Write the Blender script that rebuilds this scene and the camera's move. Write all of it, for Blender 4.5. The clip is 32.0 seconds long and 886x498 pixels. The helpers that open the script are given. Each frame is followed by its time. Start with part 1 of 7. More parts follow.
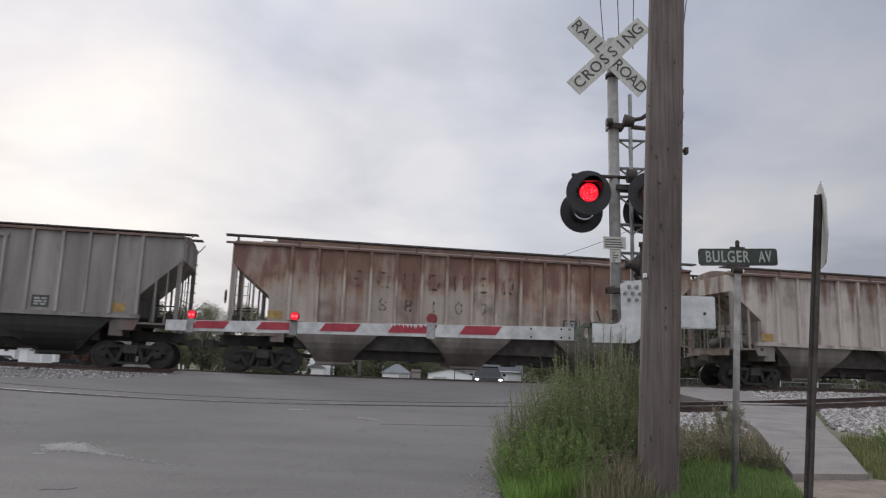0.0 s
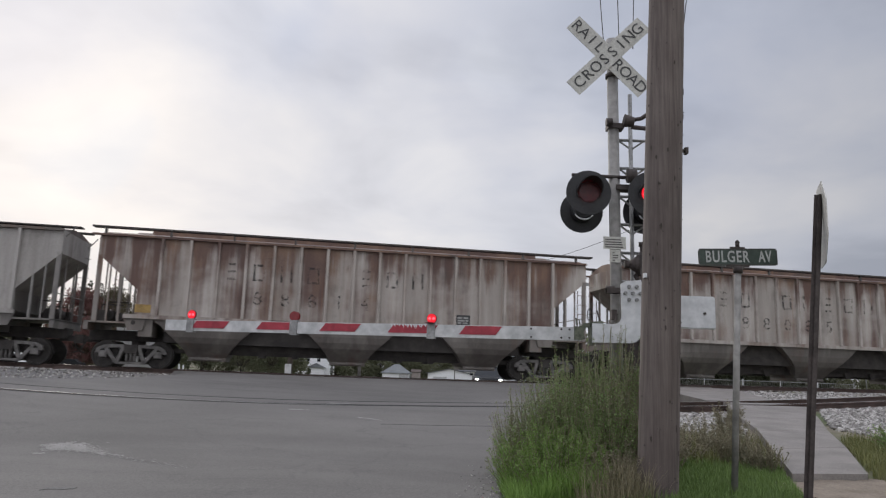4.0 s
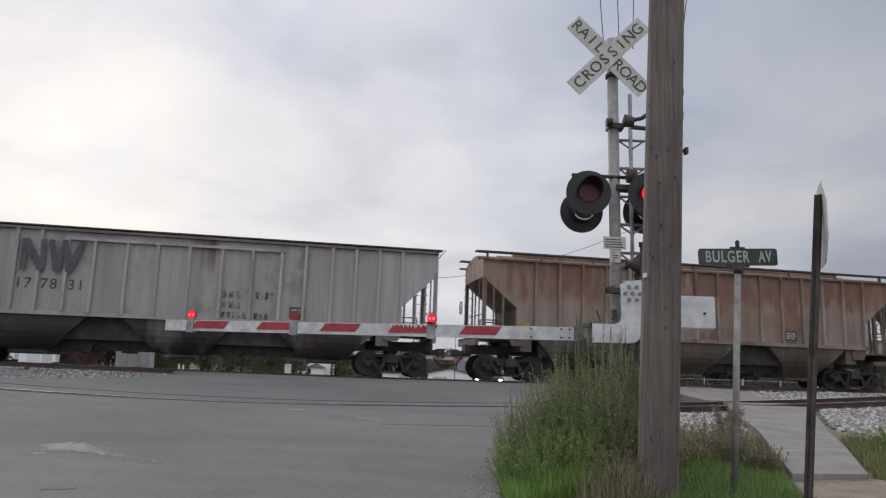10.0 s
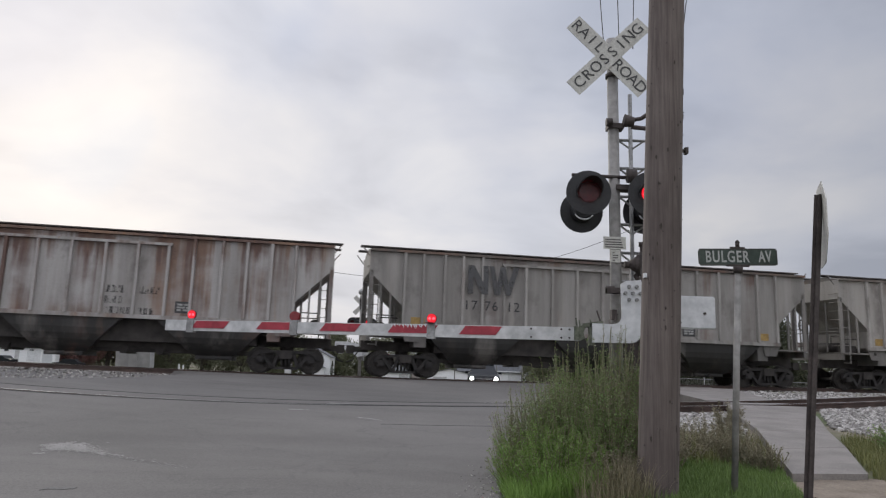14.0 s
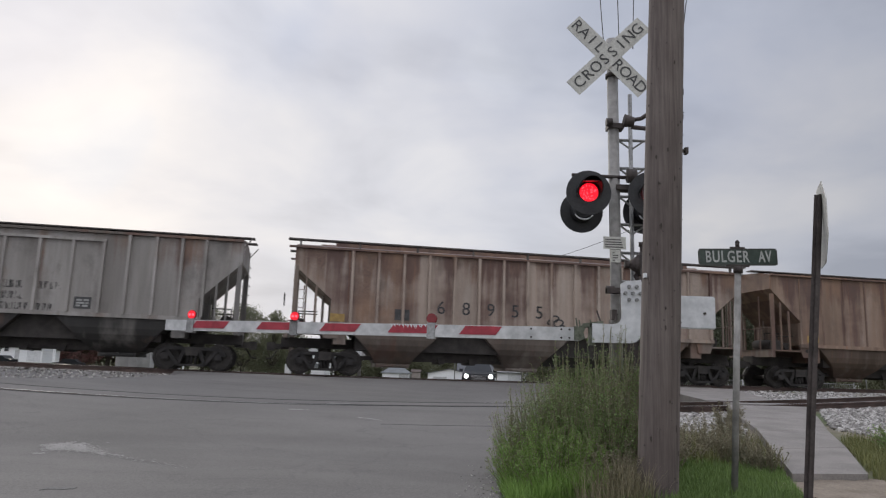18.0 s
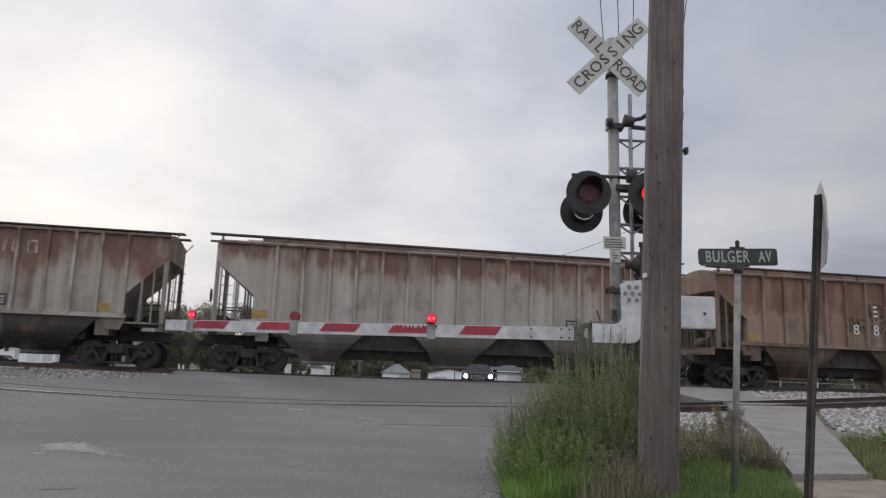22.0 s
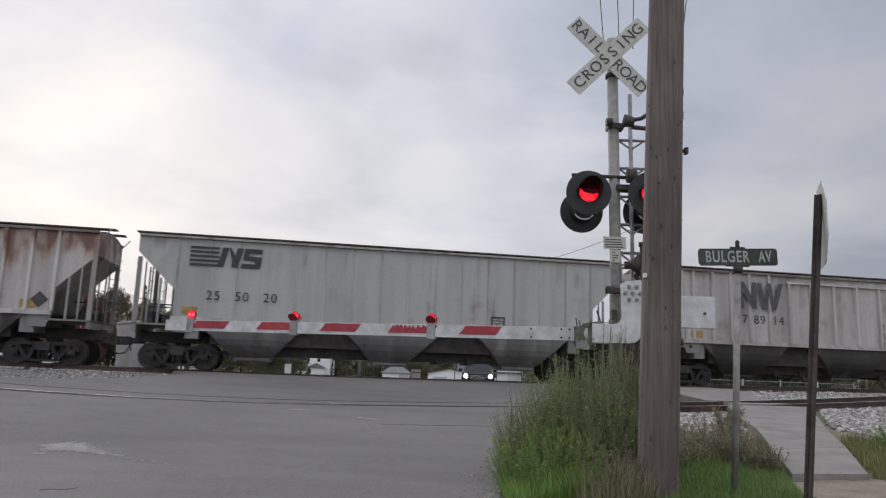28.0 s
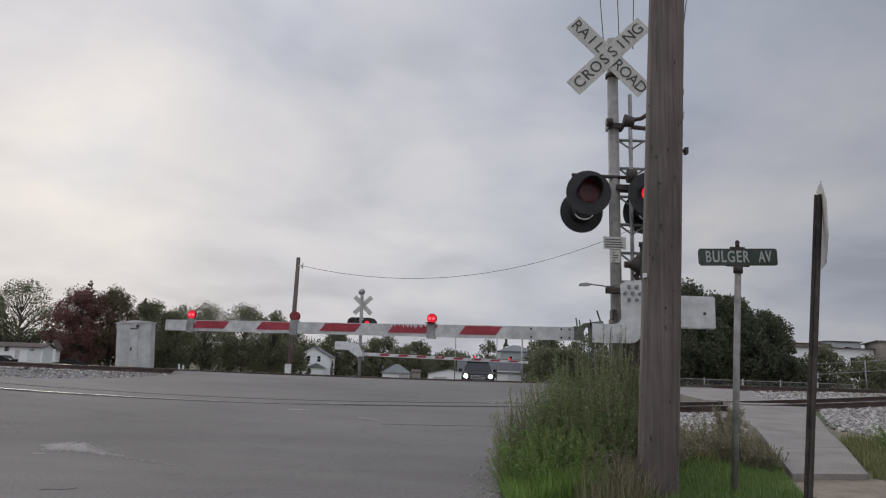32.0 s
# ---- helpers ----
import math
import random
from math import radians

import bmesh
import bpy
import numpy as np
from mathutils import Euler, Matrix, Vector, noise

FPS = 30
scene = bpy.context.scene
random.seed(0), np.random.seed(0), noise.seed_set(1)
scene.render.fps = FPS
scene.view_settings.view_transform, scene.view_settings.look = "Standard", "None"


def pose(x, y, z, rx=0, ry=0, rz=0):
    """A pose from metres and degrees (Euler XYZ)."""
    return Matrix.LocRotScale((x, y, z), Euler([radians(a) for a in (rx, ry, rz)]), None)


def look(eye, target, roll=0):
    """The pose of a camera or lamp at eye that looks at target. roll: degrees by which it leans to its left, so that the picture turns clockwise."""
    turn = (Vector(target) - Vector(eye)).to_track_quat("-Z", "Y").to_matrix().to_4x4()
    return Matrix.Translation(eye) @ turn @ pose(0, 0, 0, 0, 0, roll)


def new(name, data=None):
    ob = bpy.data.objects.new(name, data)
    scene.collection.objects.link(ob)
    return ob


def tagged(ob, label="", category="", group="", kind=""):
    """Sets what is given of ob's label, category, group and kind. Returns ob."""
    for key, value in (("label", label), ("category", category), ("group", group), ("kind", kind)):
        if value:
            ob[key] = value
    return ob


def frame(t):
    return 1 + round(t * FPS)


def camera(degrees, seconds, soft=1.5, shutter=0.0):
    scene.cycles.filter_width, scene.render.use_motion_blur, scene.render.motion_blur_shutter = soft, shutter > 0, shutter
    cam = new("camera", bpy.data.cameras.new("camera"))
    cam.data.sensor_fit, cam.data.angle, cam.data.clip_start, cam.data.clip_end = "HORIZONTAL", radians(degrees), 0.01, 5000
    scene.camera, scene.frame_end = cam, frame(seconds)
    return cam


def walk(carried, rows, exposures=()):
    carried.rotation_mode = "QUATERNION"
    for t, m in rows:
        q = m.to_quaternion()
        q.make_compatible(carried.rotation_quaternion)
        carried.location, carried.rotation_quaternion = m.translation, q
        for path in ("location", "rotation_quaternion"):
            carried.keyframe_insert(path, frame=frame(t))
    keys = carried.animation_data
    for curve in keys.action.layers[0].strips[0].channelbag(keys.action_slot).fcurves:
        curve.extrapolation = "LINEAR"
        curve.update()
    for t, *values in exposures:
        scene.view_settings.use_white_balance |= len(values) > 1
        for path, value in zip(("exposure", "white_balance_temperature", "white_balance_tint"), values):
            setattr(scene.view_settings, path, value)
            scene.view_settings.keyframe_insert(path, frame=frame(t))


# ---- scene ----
cam = camera(64.0, 32.0, soft=1.2, shutter=0.08)
EYE = (0.0, 0.0, 0.24)
VIEW = look(EYE, (0.0, 10.0, 0.24 + 1.6967), roll=1.95)
walk(cam, [(0.0, VIEW), (32.0, VIEW)],
     exposures=[(0.0, 0.0), (29.6, 0.0), (30.6, -0.05), (31.2, -0.13), (32.0, -0.29)])

# ---------------------------------------------------------------- light
SUN_AZ, SUN_EL = radians(-31), radians(20)
SUN_DIR = Vector((math.sin(SUN_AZ) * math.cos(SUN_EL), math.cos(SUN_AZ) * math.cos(SUN_EL), math.sin(SUN_EL)))


# cloud banks: azimuth and height in degrees, spread, and the colour they take away or add
BANKS = [(-17, 26, 9, "SUBTRACT", (0.075, 0.055, 0.018)), (-10, 23, 6, "SUBTRACT", (0.05, 0.04, 0.018)),
         (-3, 26, 9, "SUBTRACT", (0.02, 0.018, 0.01)), (5, 20, 6, "SUBTRACT", (0.05, 0.045, 0.03)),
         (6, 25, 4, "ADD", (0.045, 0.045, 0.04)), (-27, 15, 5, "SUBTRACT", (0.06, 0.03, 0.0)),
         (-31, 26, 7, "SUBTRACT", (0.06, 0.045, 0.01)), (22, 20, 11, "SUBTRACT", (0.018, 0.018, 0.012)),
         (25, 9, 16, "ADD", (0.030, 0.022, 0.004)), (4, 11, 16, "ADD", (0.092, 0.081, 0.060)),
         (18, 7, 12, "ADD", (0.03, 0.02, 0.0))]


def make_world():
    w = bpy.data.worlds.new("overcast_sky")
    scene.world = w
    w.use_nodes = True
    nt = w.node_tree
    nt.nodes.clear()
    N, L = nt.nodes.new, nt.links.new
    out, bg = N("ShaderNodeOutputWorld"), N("ShaderNodeBackground")
    co = N("ShaderNodeTexCoord")
    sky = N("ShaderNodeTexSky")
    sky.sky_type, sky.sun_disc = "NISHITA", False
    sky.sun_elevation, sky.sun_rotation = SUN_EL, SUN_AZ
    sky.air_density, sky.dust_density = 1.0, 3.0
    # flat cloud layer: the direction is spread over a level sheet
    sep = N("ShaderNodeSeparateXYZ")
    L(co.outputs["Generated"], sep.inputs[0])
    zz = N("ShaderNodeMath"); zz.operation = "MAXIMUM"; zz.inputs[1].default_value = 0.0
    L(sep.outputs["Z"], zz.inputs[0])
    za = N("ShaderNodeMath"); za.operation = "ADD"; za.inputs[1].default_value = 0.26
    L(zz.outputs[0], za.inputs[0])
    dx = N("ShaderNodeMath"); dx.operation = "DIVIDE"
    dy = N("ShaderNodeMath"); dy.operation = "DIVIDE"
    L(sep.outputs["X"], dx.inputs[0]); L(za.outputs[0], dx.inputs[1])
    L(sep.outputs["Y"], dy.inputs[0]); L(za.outputs[0], dy.inputs[1])
    com = N("ShaderNodeCombineXYZ")
    L(dx.outputs[0], com.inputs[0]); L(dy.outputs[0], com.inputs[1])
    n1 = N("ShaderNodeTexNoise"); n1.inputs["Scale"].default_value = 1.7; n1.inputs["Detail"].default_value = 5; n1.inputs["Roughness"].default_value = 0.5
    n1.inputs["Distortion"].default_value = 0.3
    L(com.outputs[0], n1.inputs["Vector"])
    ramp = N("ShaderNodeValToRGB")
    r = ramp.color_ramp
    r.elements[0].position, r.elements[0].color = 0.32, (0.362, 0.392, 0.478, 1)
    r.elements[1].position, r.elements[1].color = 0.67, (0.59, 0.60, 0.655, 1)
    e = r.elements.new(0.49); e.color = (0.476, 0.505, 0.594, 1)
    L(n1.outputs["Fac"], ramp.inputs[0])
    # the veiled sun
    nrm = N("ShaderNodeVectorMath"); nrm.operation = "DOT_PRODUCT"; nrm.inputs[1].default_value = SUN_DIR
    L(co.outputs["Generated"], nrm.inputs[0])
    gl = N("ShaderNodeMapRange"); gl.interpolation_type = "SMOOTHSTEP"
    gl.inputs["From Min"].default_value, gl.inputs["From Max"].default_value = 0.74, 1.02
    L(nrm.outputs["Value"], gl.inputs["Value"])
    glow = N("ShaderNodeMix"); glow.data_type = "RGBA"; glow.blend_type = "ADD"
    L(gl.outputs[0], glow.inputs["Factor"])
    L(ramp.outputs["Color"], glow.inputs["A"])
    glow.inputs["B"].default_value = (0.205, 0.178, 0.130, 1)
    # thicker and thinner banks of cloud: direction, spread in degrees, colour taken or given
    wob = N("ShaderNodeTexNoise"); wob.inputs["Scale"].default_value = 3.2; wob.inputs["Detail"].default_value = 5
    L(co.outputs["Generated"], wob.inputs["Vector"])
    bent = N("ShaderNodeVectorMath"); bent.operation = "MULTIPLY_ADD"; bent.inputs[1].default_value = (0.34, 0.34, 0.34)
    off = N("ShaderNodeVectorMath"); off.operation = "ADD"; off.inputs[1].default_value = (-0.17, -0.17, -0.17)
    L(wob.outputs["Color"], bent.inputs[0]); L(co.outputs["Generated"], bent.inputs[2]); L(bent.outputs[0], off.inputs[0])
    way = N("ShaderNodeVectorMath"); way.operation = "NORMALIZE"
    L(off.outputs[0], way.inputs[0])
    last = glow.outputs["Result"]
    for az, el, wide, mode, colour in BANKS:
        a, e2 = radians(az), radians(el)
        d = N("ShaderNodeVectorMath"); d.operation = "DOT_PRODUCT"
        d.inputs[1].default_value = (math.sin(a) * math.cos(e2), math.cos(a) * math.cos(e2), math.sin(e2))
        L(way.outputs[0], d.inputs[0])
        f = N("ShaderNodeMapRange"); f.interpolation_type = "SMOOTHSTEP"
        f.inputs["From Min"].default_value, f.inputs["From Max"].default_value = math.cos(radians(wide)), math.cos(radians(wide * 0.12))
        L(d.outputs["Value"], f.inputs["Value"])
        mx = N("ShaderNodeMix"); mx.data_type = "RGBA"; mx.blend_type = mode
        L(f.outputs[0], mx.inputs["Factor"]); L(last, mx.inputs["A"])
        mx.inputs["B"].default_value = (*colour, 1)
        last = mx.outputs["Result"]
    # a little of the clear sky shows through
    sc = N("ShaderNodeMix"); sc.data_type = "RGBA"; sc.blend_type = "ADD"; sc.inputs["Factor"].default_value = 0.004
    L(last, sc.inputs["A"]); L(sky.outputs["Color"], sc.inputs["B"])
    # the sky overhead and behind, out of view, is whitened to warm its light
    whiter = N("ShaderNodeMapRange"); whiter.interpolation_type = "SMOOTHSTEP"
    whiter.inputs["From Min"].default_value, whiter.inputs["From Max"].default_value = 0.3, -0.4
    L(sep.outputs["Y"], whiter.inputs["Value"])
    wh = N("ShaderNodeMix"); wh.data_type = "RGBA"; wh.blend_type = "MULTIPLY"
    L(whiter.outputs[0], wh.inputs["Factor"]); L(sc.outputs["Result"], wh.inputs["A"])
    wh.inputs["B"].default_value = (1.04, 1.0, 0.94, 1)
    L(wh.outputs["Result"], bg.inputs["Color"])
    # an overcast sky grows brighter towards the zenith
    zen = N("ShaderNodeMapRange"); zen.interpolation_type = "SMOOTHSTEP"
    zen.inputs["From Min"].default_value, zen.inputs["From Max"].default_value = 0.42, 1.0
    zen.inputs["To Min"].default_value, zen.inputs["To Max"].default_value = 1.0, 2.25
    L(sep.outputs["Z"], zen.inputs["Value"])
    # the unseen southern half is brightened to fill surfaces facing the camera
    sou = N("ShaderNodeMapRange"); sou.interpolation_type = "SMOOTHSTEP"
    sou.inputs["From Min"].default_value, sou.inputs["From Max"].default_value = 0.25, -0.7
    sou.inputs["To Min"].default_value, sou.inputs["To Max"].default_value = 1.0, 1.75
    L(sep.outputs["Y"], sou.inputs["Value"])
    # and thicker away from the sun
    eas = N("ShaderNodeMapRange"); eas.interpolation_type = "SMOOTHSTEP"
    eas.inputs["From Min"].default_value, eas.inputs["From Max"].default_value = 0.15, 0.6
    eas.inputs["To Min"].default_value, eas.inputs["To Max"].default_value = 1.035, 0.82
    L(sep.outputs["X"], eas.inputs["Value"])
    half = N("ShaderNodeMath"); half.operation = "MULTIPLY"
    L(zen.outputs[0], half.inputs[0]); L(eas.outputs[0], half.inputs[1])
    tot = N("ShaderNodeMath"); tot.operation = "MULTIPLY"
    L(half.outputs[0], tot.inputs[0]); L(sou.outputs[0], tot.inputs[1])
    L(tot.outputs[0], bg.inputs["Strength"])
    L(bg.outputs[0], out.inputs[0])


make_world()
sun_data = bpy.data.lights.new("sun", "SUN")
sun_data.energy, sun_data.angle, sun_data.color = 0.9, radians(14), (1.0, 0.95, 0.86)
sun = new("sun", sun_data)
sun.matrix_basis = look((0, 0, 0), tuple(-SUN_DIR))
sun.location = (-20, 40, 40)

# ---------------------------------------------------------------- materials


class Nodes:
    def __init__(self, name):
        self.mat = bpy.data.materials.new(name)
        self.mat.use_nodes = True
        self.nt = self.mat.node_tree
        self.b = self.nt.nodes["Principled BSDF"]

    def n(self, kind, **kw):
        nd = self.nt.nodes.new(kind)
        for k, v in kw.items():
            nd.inputs[k].default_value = v
        return nd

    def link(self, a, b):
        self.nt.links.new(a, b)

    def coords(self, scale=(1, 1, 1), random_shift=True):
        co = self.n("ShaderNodeTexCoord")
        mp = self.n("ShaderNodeMapping")
        mp.inputs["Scale"].default_value = scale
        self.link(co.outputs["Object"], mp.inputs["Vector"])
        if random_shift:
            oi = self.n("ShaderNodeObjectInfo")
            mul = self.n("ShaderNodeMath"); mul.operation = "MULTIPLY"; mul.inputs[1].default_value = 57.0
            self.link(oi.outputs["Random"], mul.inputs[0])
            self.link(mul.outputs[0], mp.inputs["Location"])
        return mp.outputs["Vector"]

    def noise(self, vec, scale, detail=4, rough=0.55):
        t = self.n("ShaderNodeTexNoise", Scale=scale, Detail=detail, Roughness=rough)
        self.link(vec, t.inputs["Vector"])
        return t.outputs["Fac"]

    def ramp(self, fac, stops):
        r = self.n("ShaderNodeValToRGB")
        el = r.color_ramp.elements
        while len(el) < len(stops):
            el.new(0.5)
        for e, (p, c) in zip(el, stops):
            e.position = p
            e.color = (*c, 1) if len(c) == 3 else c
        self.link(fac, r.inputs[0])
        return r.outputs["Color"]

    def mix(self, fac, a, b, blend="MIX"):
        m = self.n("ShaderNodeMix"); m.data_type = "RGBA"; m.blend_type = blend
        for sock, v in (("Factor", fac), ("A", a), ("B", b)):
            if isinstance(v, (int, float)):
                m.inputs[sock].default_value = v
            elif isinstance(v, tuple):
                m.inputs[sock].default_value = (*v, 1)
            else:
                self.link(v, m.inputs[sock])
        return m.outputs["Result"]

    def bump(self, h, strength=0.3, dist=0.02):
        b = self.n("ShaderNodeBump", Strength=strength, Distance=dist)
        self.link(h, b.inputs["Height"])
        self.link(b.outputs[0], self.b.inputs["Normal"])

    def done(self, color, rough=0.6, metal=0.0):
        if isinstance(color, tuple):
            self.b.inputs["Base Color"].default_value = (*color, 1)
        else:
            self.link(color, self.b.inputs["Base Color"])
        if isinstance(rough, (int, float)):
            self.b.inputs["Roughness"].default_value = rough
        else:
            self.link(rough, self.b.inputs["Roughness"])
        self.b.inputs["Metallic"].default_value = metal
        return self.mat


def mat_mottled(name, dark, light, scale=6.0, fine=60.0, rough=0.7, metal=0.0, bump=0.2, shift=True, stretch=(1, 1, 1)):
    m = Nodes(name)
    v = m.coords(stretch, shift)
    a = m.noise(v, scale, 5)
    f = m.noise(v, fine, 3)
    c = m.ramp(a, [(0.3, dark), (0.7, light)])
    c = m.mix(0.35, c, m.ramp(f, [(0.3, (0.25, 0.25, 0.25)), (0.7, (0.75, 0.75, 0.75))]), "OVERLAY")
    if bump:
        m.bump(f, bump, 0.01)
    return m.done(c, rough, metal)


def mat_paint_car(name="wagon_paint", grimy=1.0, runs=False):
    """Weathered wagon paint: the object's colour is the paint, its alpha the share of rust."""
    m = Nodes(name)
    oi = m.n("ShaderNodeObjectInfo")

    def calc(op, a, b, c=None):
        n = m.n("ShaderNodeMath"); n.operation = op
        for k, v in enumerate((a, b) if c is None else (a, b, c)):
            if isinstance(v, (int, float)):
                n.inputs[k].default_value = v
            else:
                m.link(v, n.inputs[k])
        return n.outputs[0]

    def step(v, lo, hi):
        r = m.n("ShaderNodeMapRange"); r.interpolation_type = "SMOOTHSTEP"
        r.inputs["From Min"].default_value, r.inputs["From Max"].default_value = lo, hi
        m.link(v, r.inputs["Value"])
        return r.outputs[0]
    v = m.coords((1, 1, 1))
    streak = m.noise(m.coords((2.0, 2.0, 0.13)), 1.0, 6, 0.6)
    patch = m.noise(m.coords((0.22, 0.6, 0.30)), 1.4, 4, 0.6)
    fine = m.noise(v, 26, 4)
    thin = m.noise(m.coords((7.5, 7.5, 0.12)), 1.0, 4, 0.6)
    # each sheet between two ribs has weathered in its own way
    tc = m.n("ShaderNodeTexCoord")
    sp = m.n("ShaderNodeSeparateXYZ")
    m.link(tc.outputs["Object"], sp.inputs[0])
    sheet = m.n("ShaderNodeTexWhiteNoise"); sheet.noise_dimensions = "2D"
    cell = m.n("ShaderNodeCombineXYZ")
    m.link(calc("FLOOR", calc("MULTIPLY_ADD", sp.outputs["X"], 1.0526, 0.0), 0.0), cell.inputs[0])
    m.link(oi.outputs["Random"], cell.inputs[1])
    m.link(cell.outputs[0], sheet.inputs["Vector"])
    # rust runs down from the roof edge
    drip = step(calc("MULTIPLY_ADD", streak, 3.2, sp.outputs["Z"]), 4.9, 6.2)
    s = calc("MULTIPLY_ADD", patch, 0.80, calc("MULTIPLY", streak, 0.66))
    s = calc("ADD", s, oi.outputs["Alpha"])
    s = calc("MULTIPLY_ADD", calc("SUBTRACT", sheet.outputs["Value"], 0.5), 0.17, s)
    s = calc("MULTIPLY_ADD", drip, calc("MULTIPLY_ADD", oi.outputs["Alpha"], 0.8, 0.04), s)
    cover = step(s, 0.86, 1.16)
    rust = m.ramp(fine, [(0.3, (0.098, 0.062, 0.048)), (0.55, (0.15, 0.095, 0.072)), (0.75, (0.20, 0.132, 0.10))])
    tone = m.noise(m.coords((0.35, 0.35, 0.5)), 1.3, 4, 0.6)
    rust = m.mix(m.ramp(tone, [(0.42, (0, 0, 0)), (0.65, (0.7, 0.7, 0.7))]), rust, (0.25, 0.15, 0.095))
    # old rust has gone dark maroon in broad runs
    old = step(calc("MULTIPLY_ADD", sheet.outputs["Value"], 0.22, m.noise(m.coords((1.1, 1.1, 0.22)), 1.0, 5, 0.62)), 0.50, 0.74)
    rust = m.mix(calc("MULTIPLY", old, 0.8), rust, (0.092, 0.052, 0.044))
    grime = m.noise(m.coords((1.25, 1.25, 0.16)), 1.0, 5, 0.62)
    lines = m.noise(m.coords((6.0, 6.0, 0.18)), 1.0, 4, 0.6)
    base = m.mix(0.5 * grimy, oi.outputs["Color"], m.ramp(grime, [(0.3, (0.27, 0.25, 0.235)), (0.68, (0.72, 0.72, 0.72))]), "OVERLAY")
    base = m.mix(0.20 * grimy, base, m.ramp(lines, [(0.3, (0.25, 0.235, 0.225)), (0.65, (0.66, 0.66, 0.66))]), "OVERLAY")
    base = m.mix(0.30 * grimy, base, m.ramp(sheet.outputs["Value"], [(0.0, (0.34, 0.33, 0.32)), (1.0, (0.64, 0.65, 0.66))]), "OVERLAY")
    base = m.mix(0.22, base, m.ramp(fine, [(0.3, (0.3, 0.3, 0.3)), (0.7, (0.7, 0.7, 0.7))]), "OVERLAY")
    # chalky faded streaks, orange runs and a few dark soot stains
    fade = m.noise(m.coords((0.9, 0.9, 0.16)), 1.0, 5, 0.6)
    base = m.mix(m.ramp(fade, [(0.54, (0, 0, 0)), (0.70, (0.34 * grimy,) * 3)]), base, (0.42, 0.39, 0.355))
    c = m.mix(cover, base, rust)
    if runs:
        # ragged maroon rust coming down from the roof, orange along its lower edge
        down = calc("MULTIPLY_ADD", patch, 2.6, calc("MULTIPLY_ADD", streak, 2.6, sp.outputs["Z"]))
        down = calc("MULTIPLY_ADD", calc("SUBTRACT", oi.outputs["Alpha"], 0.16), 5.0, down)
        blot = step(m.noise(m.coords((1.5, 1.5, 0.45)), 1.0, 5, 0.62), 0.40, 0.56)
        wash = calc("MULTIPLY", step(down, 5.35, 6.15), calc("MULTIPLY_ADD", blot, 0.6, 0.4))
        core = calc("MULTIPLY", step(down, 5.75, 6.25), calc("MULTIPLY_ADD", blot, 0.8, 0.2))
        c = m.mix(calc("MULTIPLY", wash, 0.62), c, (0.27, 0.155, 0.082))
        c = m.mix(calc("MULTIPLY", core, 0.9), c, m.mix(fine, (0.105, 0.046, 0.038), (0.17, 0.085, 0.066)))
    run = calc("MULTIPLY", step(thin, 0.60, 0.70), calc("MULTIPLY", step(oi.outputs["Alpha"], 0.06, 0.34), 0.75))
    c = m.mix(run, c, (0.25, 0.115, 0.055))
    soot = m.noise(m.coords((0.5, 0.5, 0.3)), 1.7, 5, 0.65)
    c = m.mix(m.ramp(soot, [(0.55, (0, 0, 0)), (0.72, (0.6 * grimy,) * 3)]), c, (0.07, 0.058, 0.052))
    m.bump(fine, 0.12, 0.01)
    return m.done(c, 0.68)


def mat_worn(name, colour, keep):
    """Old lettering: flakes of paint are gone and the wagon shows through."""
    m = Nodes(name)
    n = m.noise(m.coords((3.0, 3.0, 1.2)), 3.0, 6, 0.7)
    r = m.n("ShaderNodeMapRange")
    r.inputs["From Min"].default_value, r.inputs["From Max"].default_value = 0.62 - 0.45 * keep, 0.80 - 0.45 * keep
    r.inputs["To Max"].default_value = min(0.92, keep + 0.25)
    m.link(n, r.inputs["Value"])
    tr = m.n("ShaderNodeBsdfTransparent")
    mx = m.n("ShaderNodeMixShader")
    m.done(colour, 0.75)
    m.link(r.outputs[0], mx.inputs[0]); m.link(tr.outputs[0], mx.inputs[1]); m.link(m.b.outputs[0], mx.inputs[2])
    m.link(mx.outputs[0], m.nt.nodes["Material Output"].inputs["Surface"])
    return m.mat


M = {}
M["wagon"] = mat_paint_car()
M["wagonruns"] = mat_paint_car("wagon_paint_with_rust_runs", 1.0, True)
M["wagonsmooth"] = mat_paint_car("newer_wagon_paint", 0.4)
M["under"] = mat_mottled("sooty_steel", (0.020, 0.017, 0.016), (0.056, 0.049, 0.044), 3, 40, 0.8)
M["roofdark"] = mat_mottled("roof_walk_steel", (0.04, 0.037, 0.035), (0.11, 0.098, 0.09), 4, 40, 0.7)
M["wheel"] = mat_mottled("wheel_steel", (0.018, 0.016, 0.015), (0.048, 0.042, 0.037), 5, 40, 0.5, 0.4)
M["letter_dark"] = mat_worn("faded_black_lettering", (0.045, 0.045, 0.047), 0.78)
M["letter_mark"] = mat_worn("greyed_black_mark", (0.078, 0.078, 0.080), 0.74)
M["letter_faint"] = mat_worn("nearly_gone_lettering", (0.05, 0.05, 0.05), 0.36)
M["letter_pale"] = mat_worn("worn_white_lettering", (0.46, 0.43, 0.39), 0.40)
M["panelblack"] = mat_mottled("black_panel_paint", (0.03, 0.03, 0.032), (0.07, 0.07, 0.07), 5, 50, 0.7)
M["panelgrey"] = mat_mottled("greyed_panel_lines", (0.22, 0.22, 0.21), (0.36, 0.36, 0.35), 5, 50, 0.7)
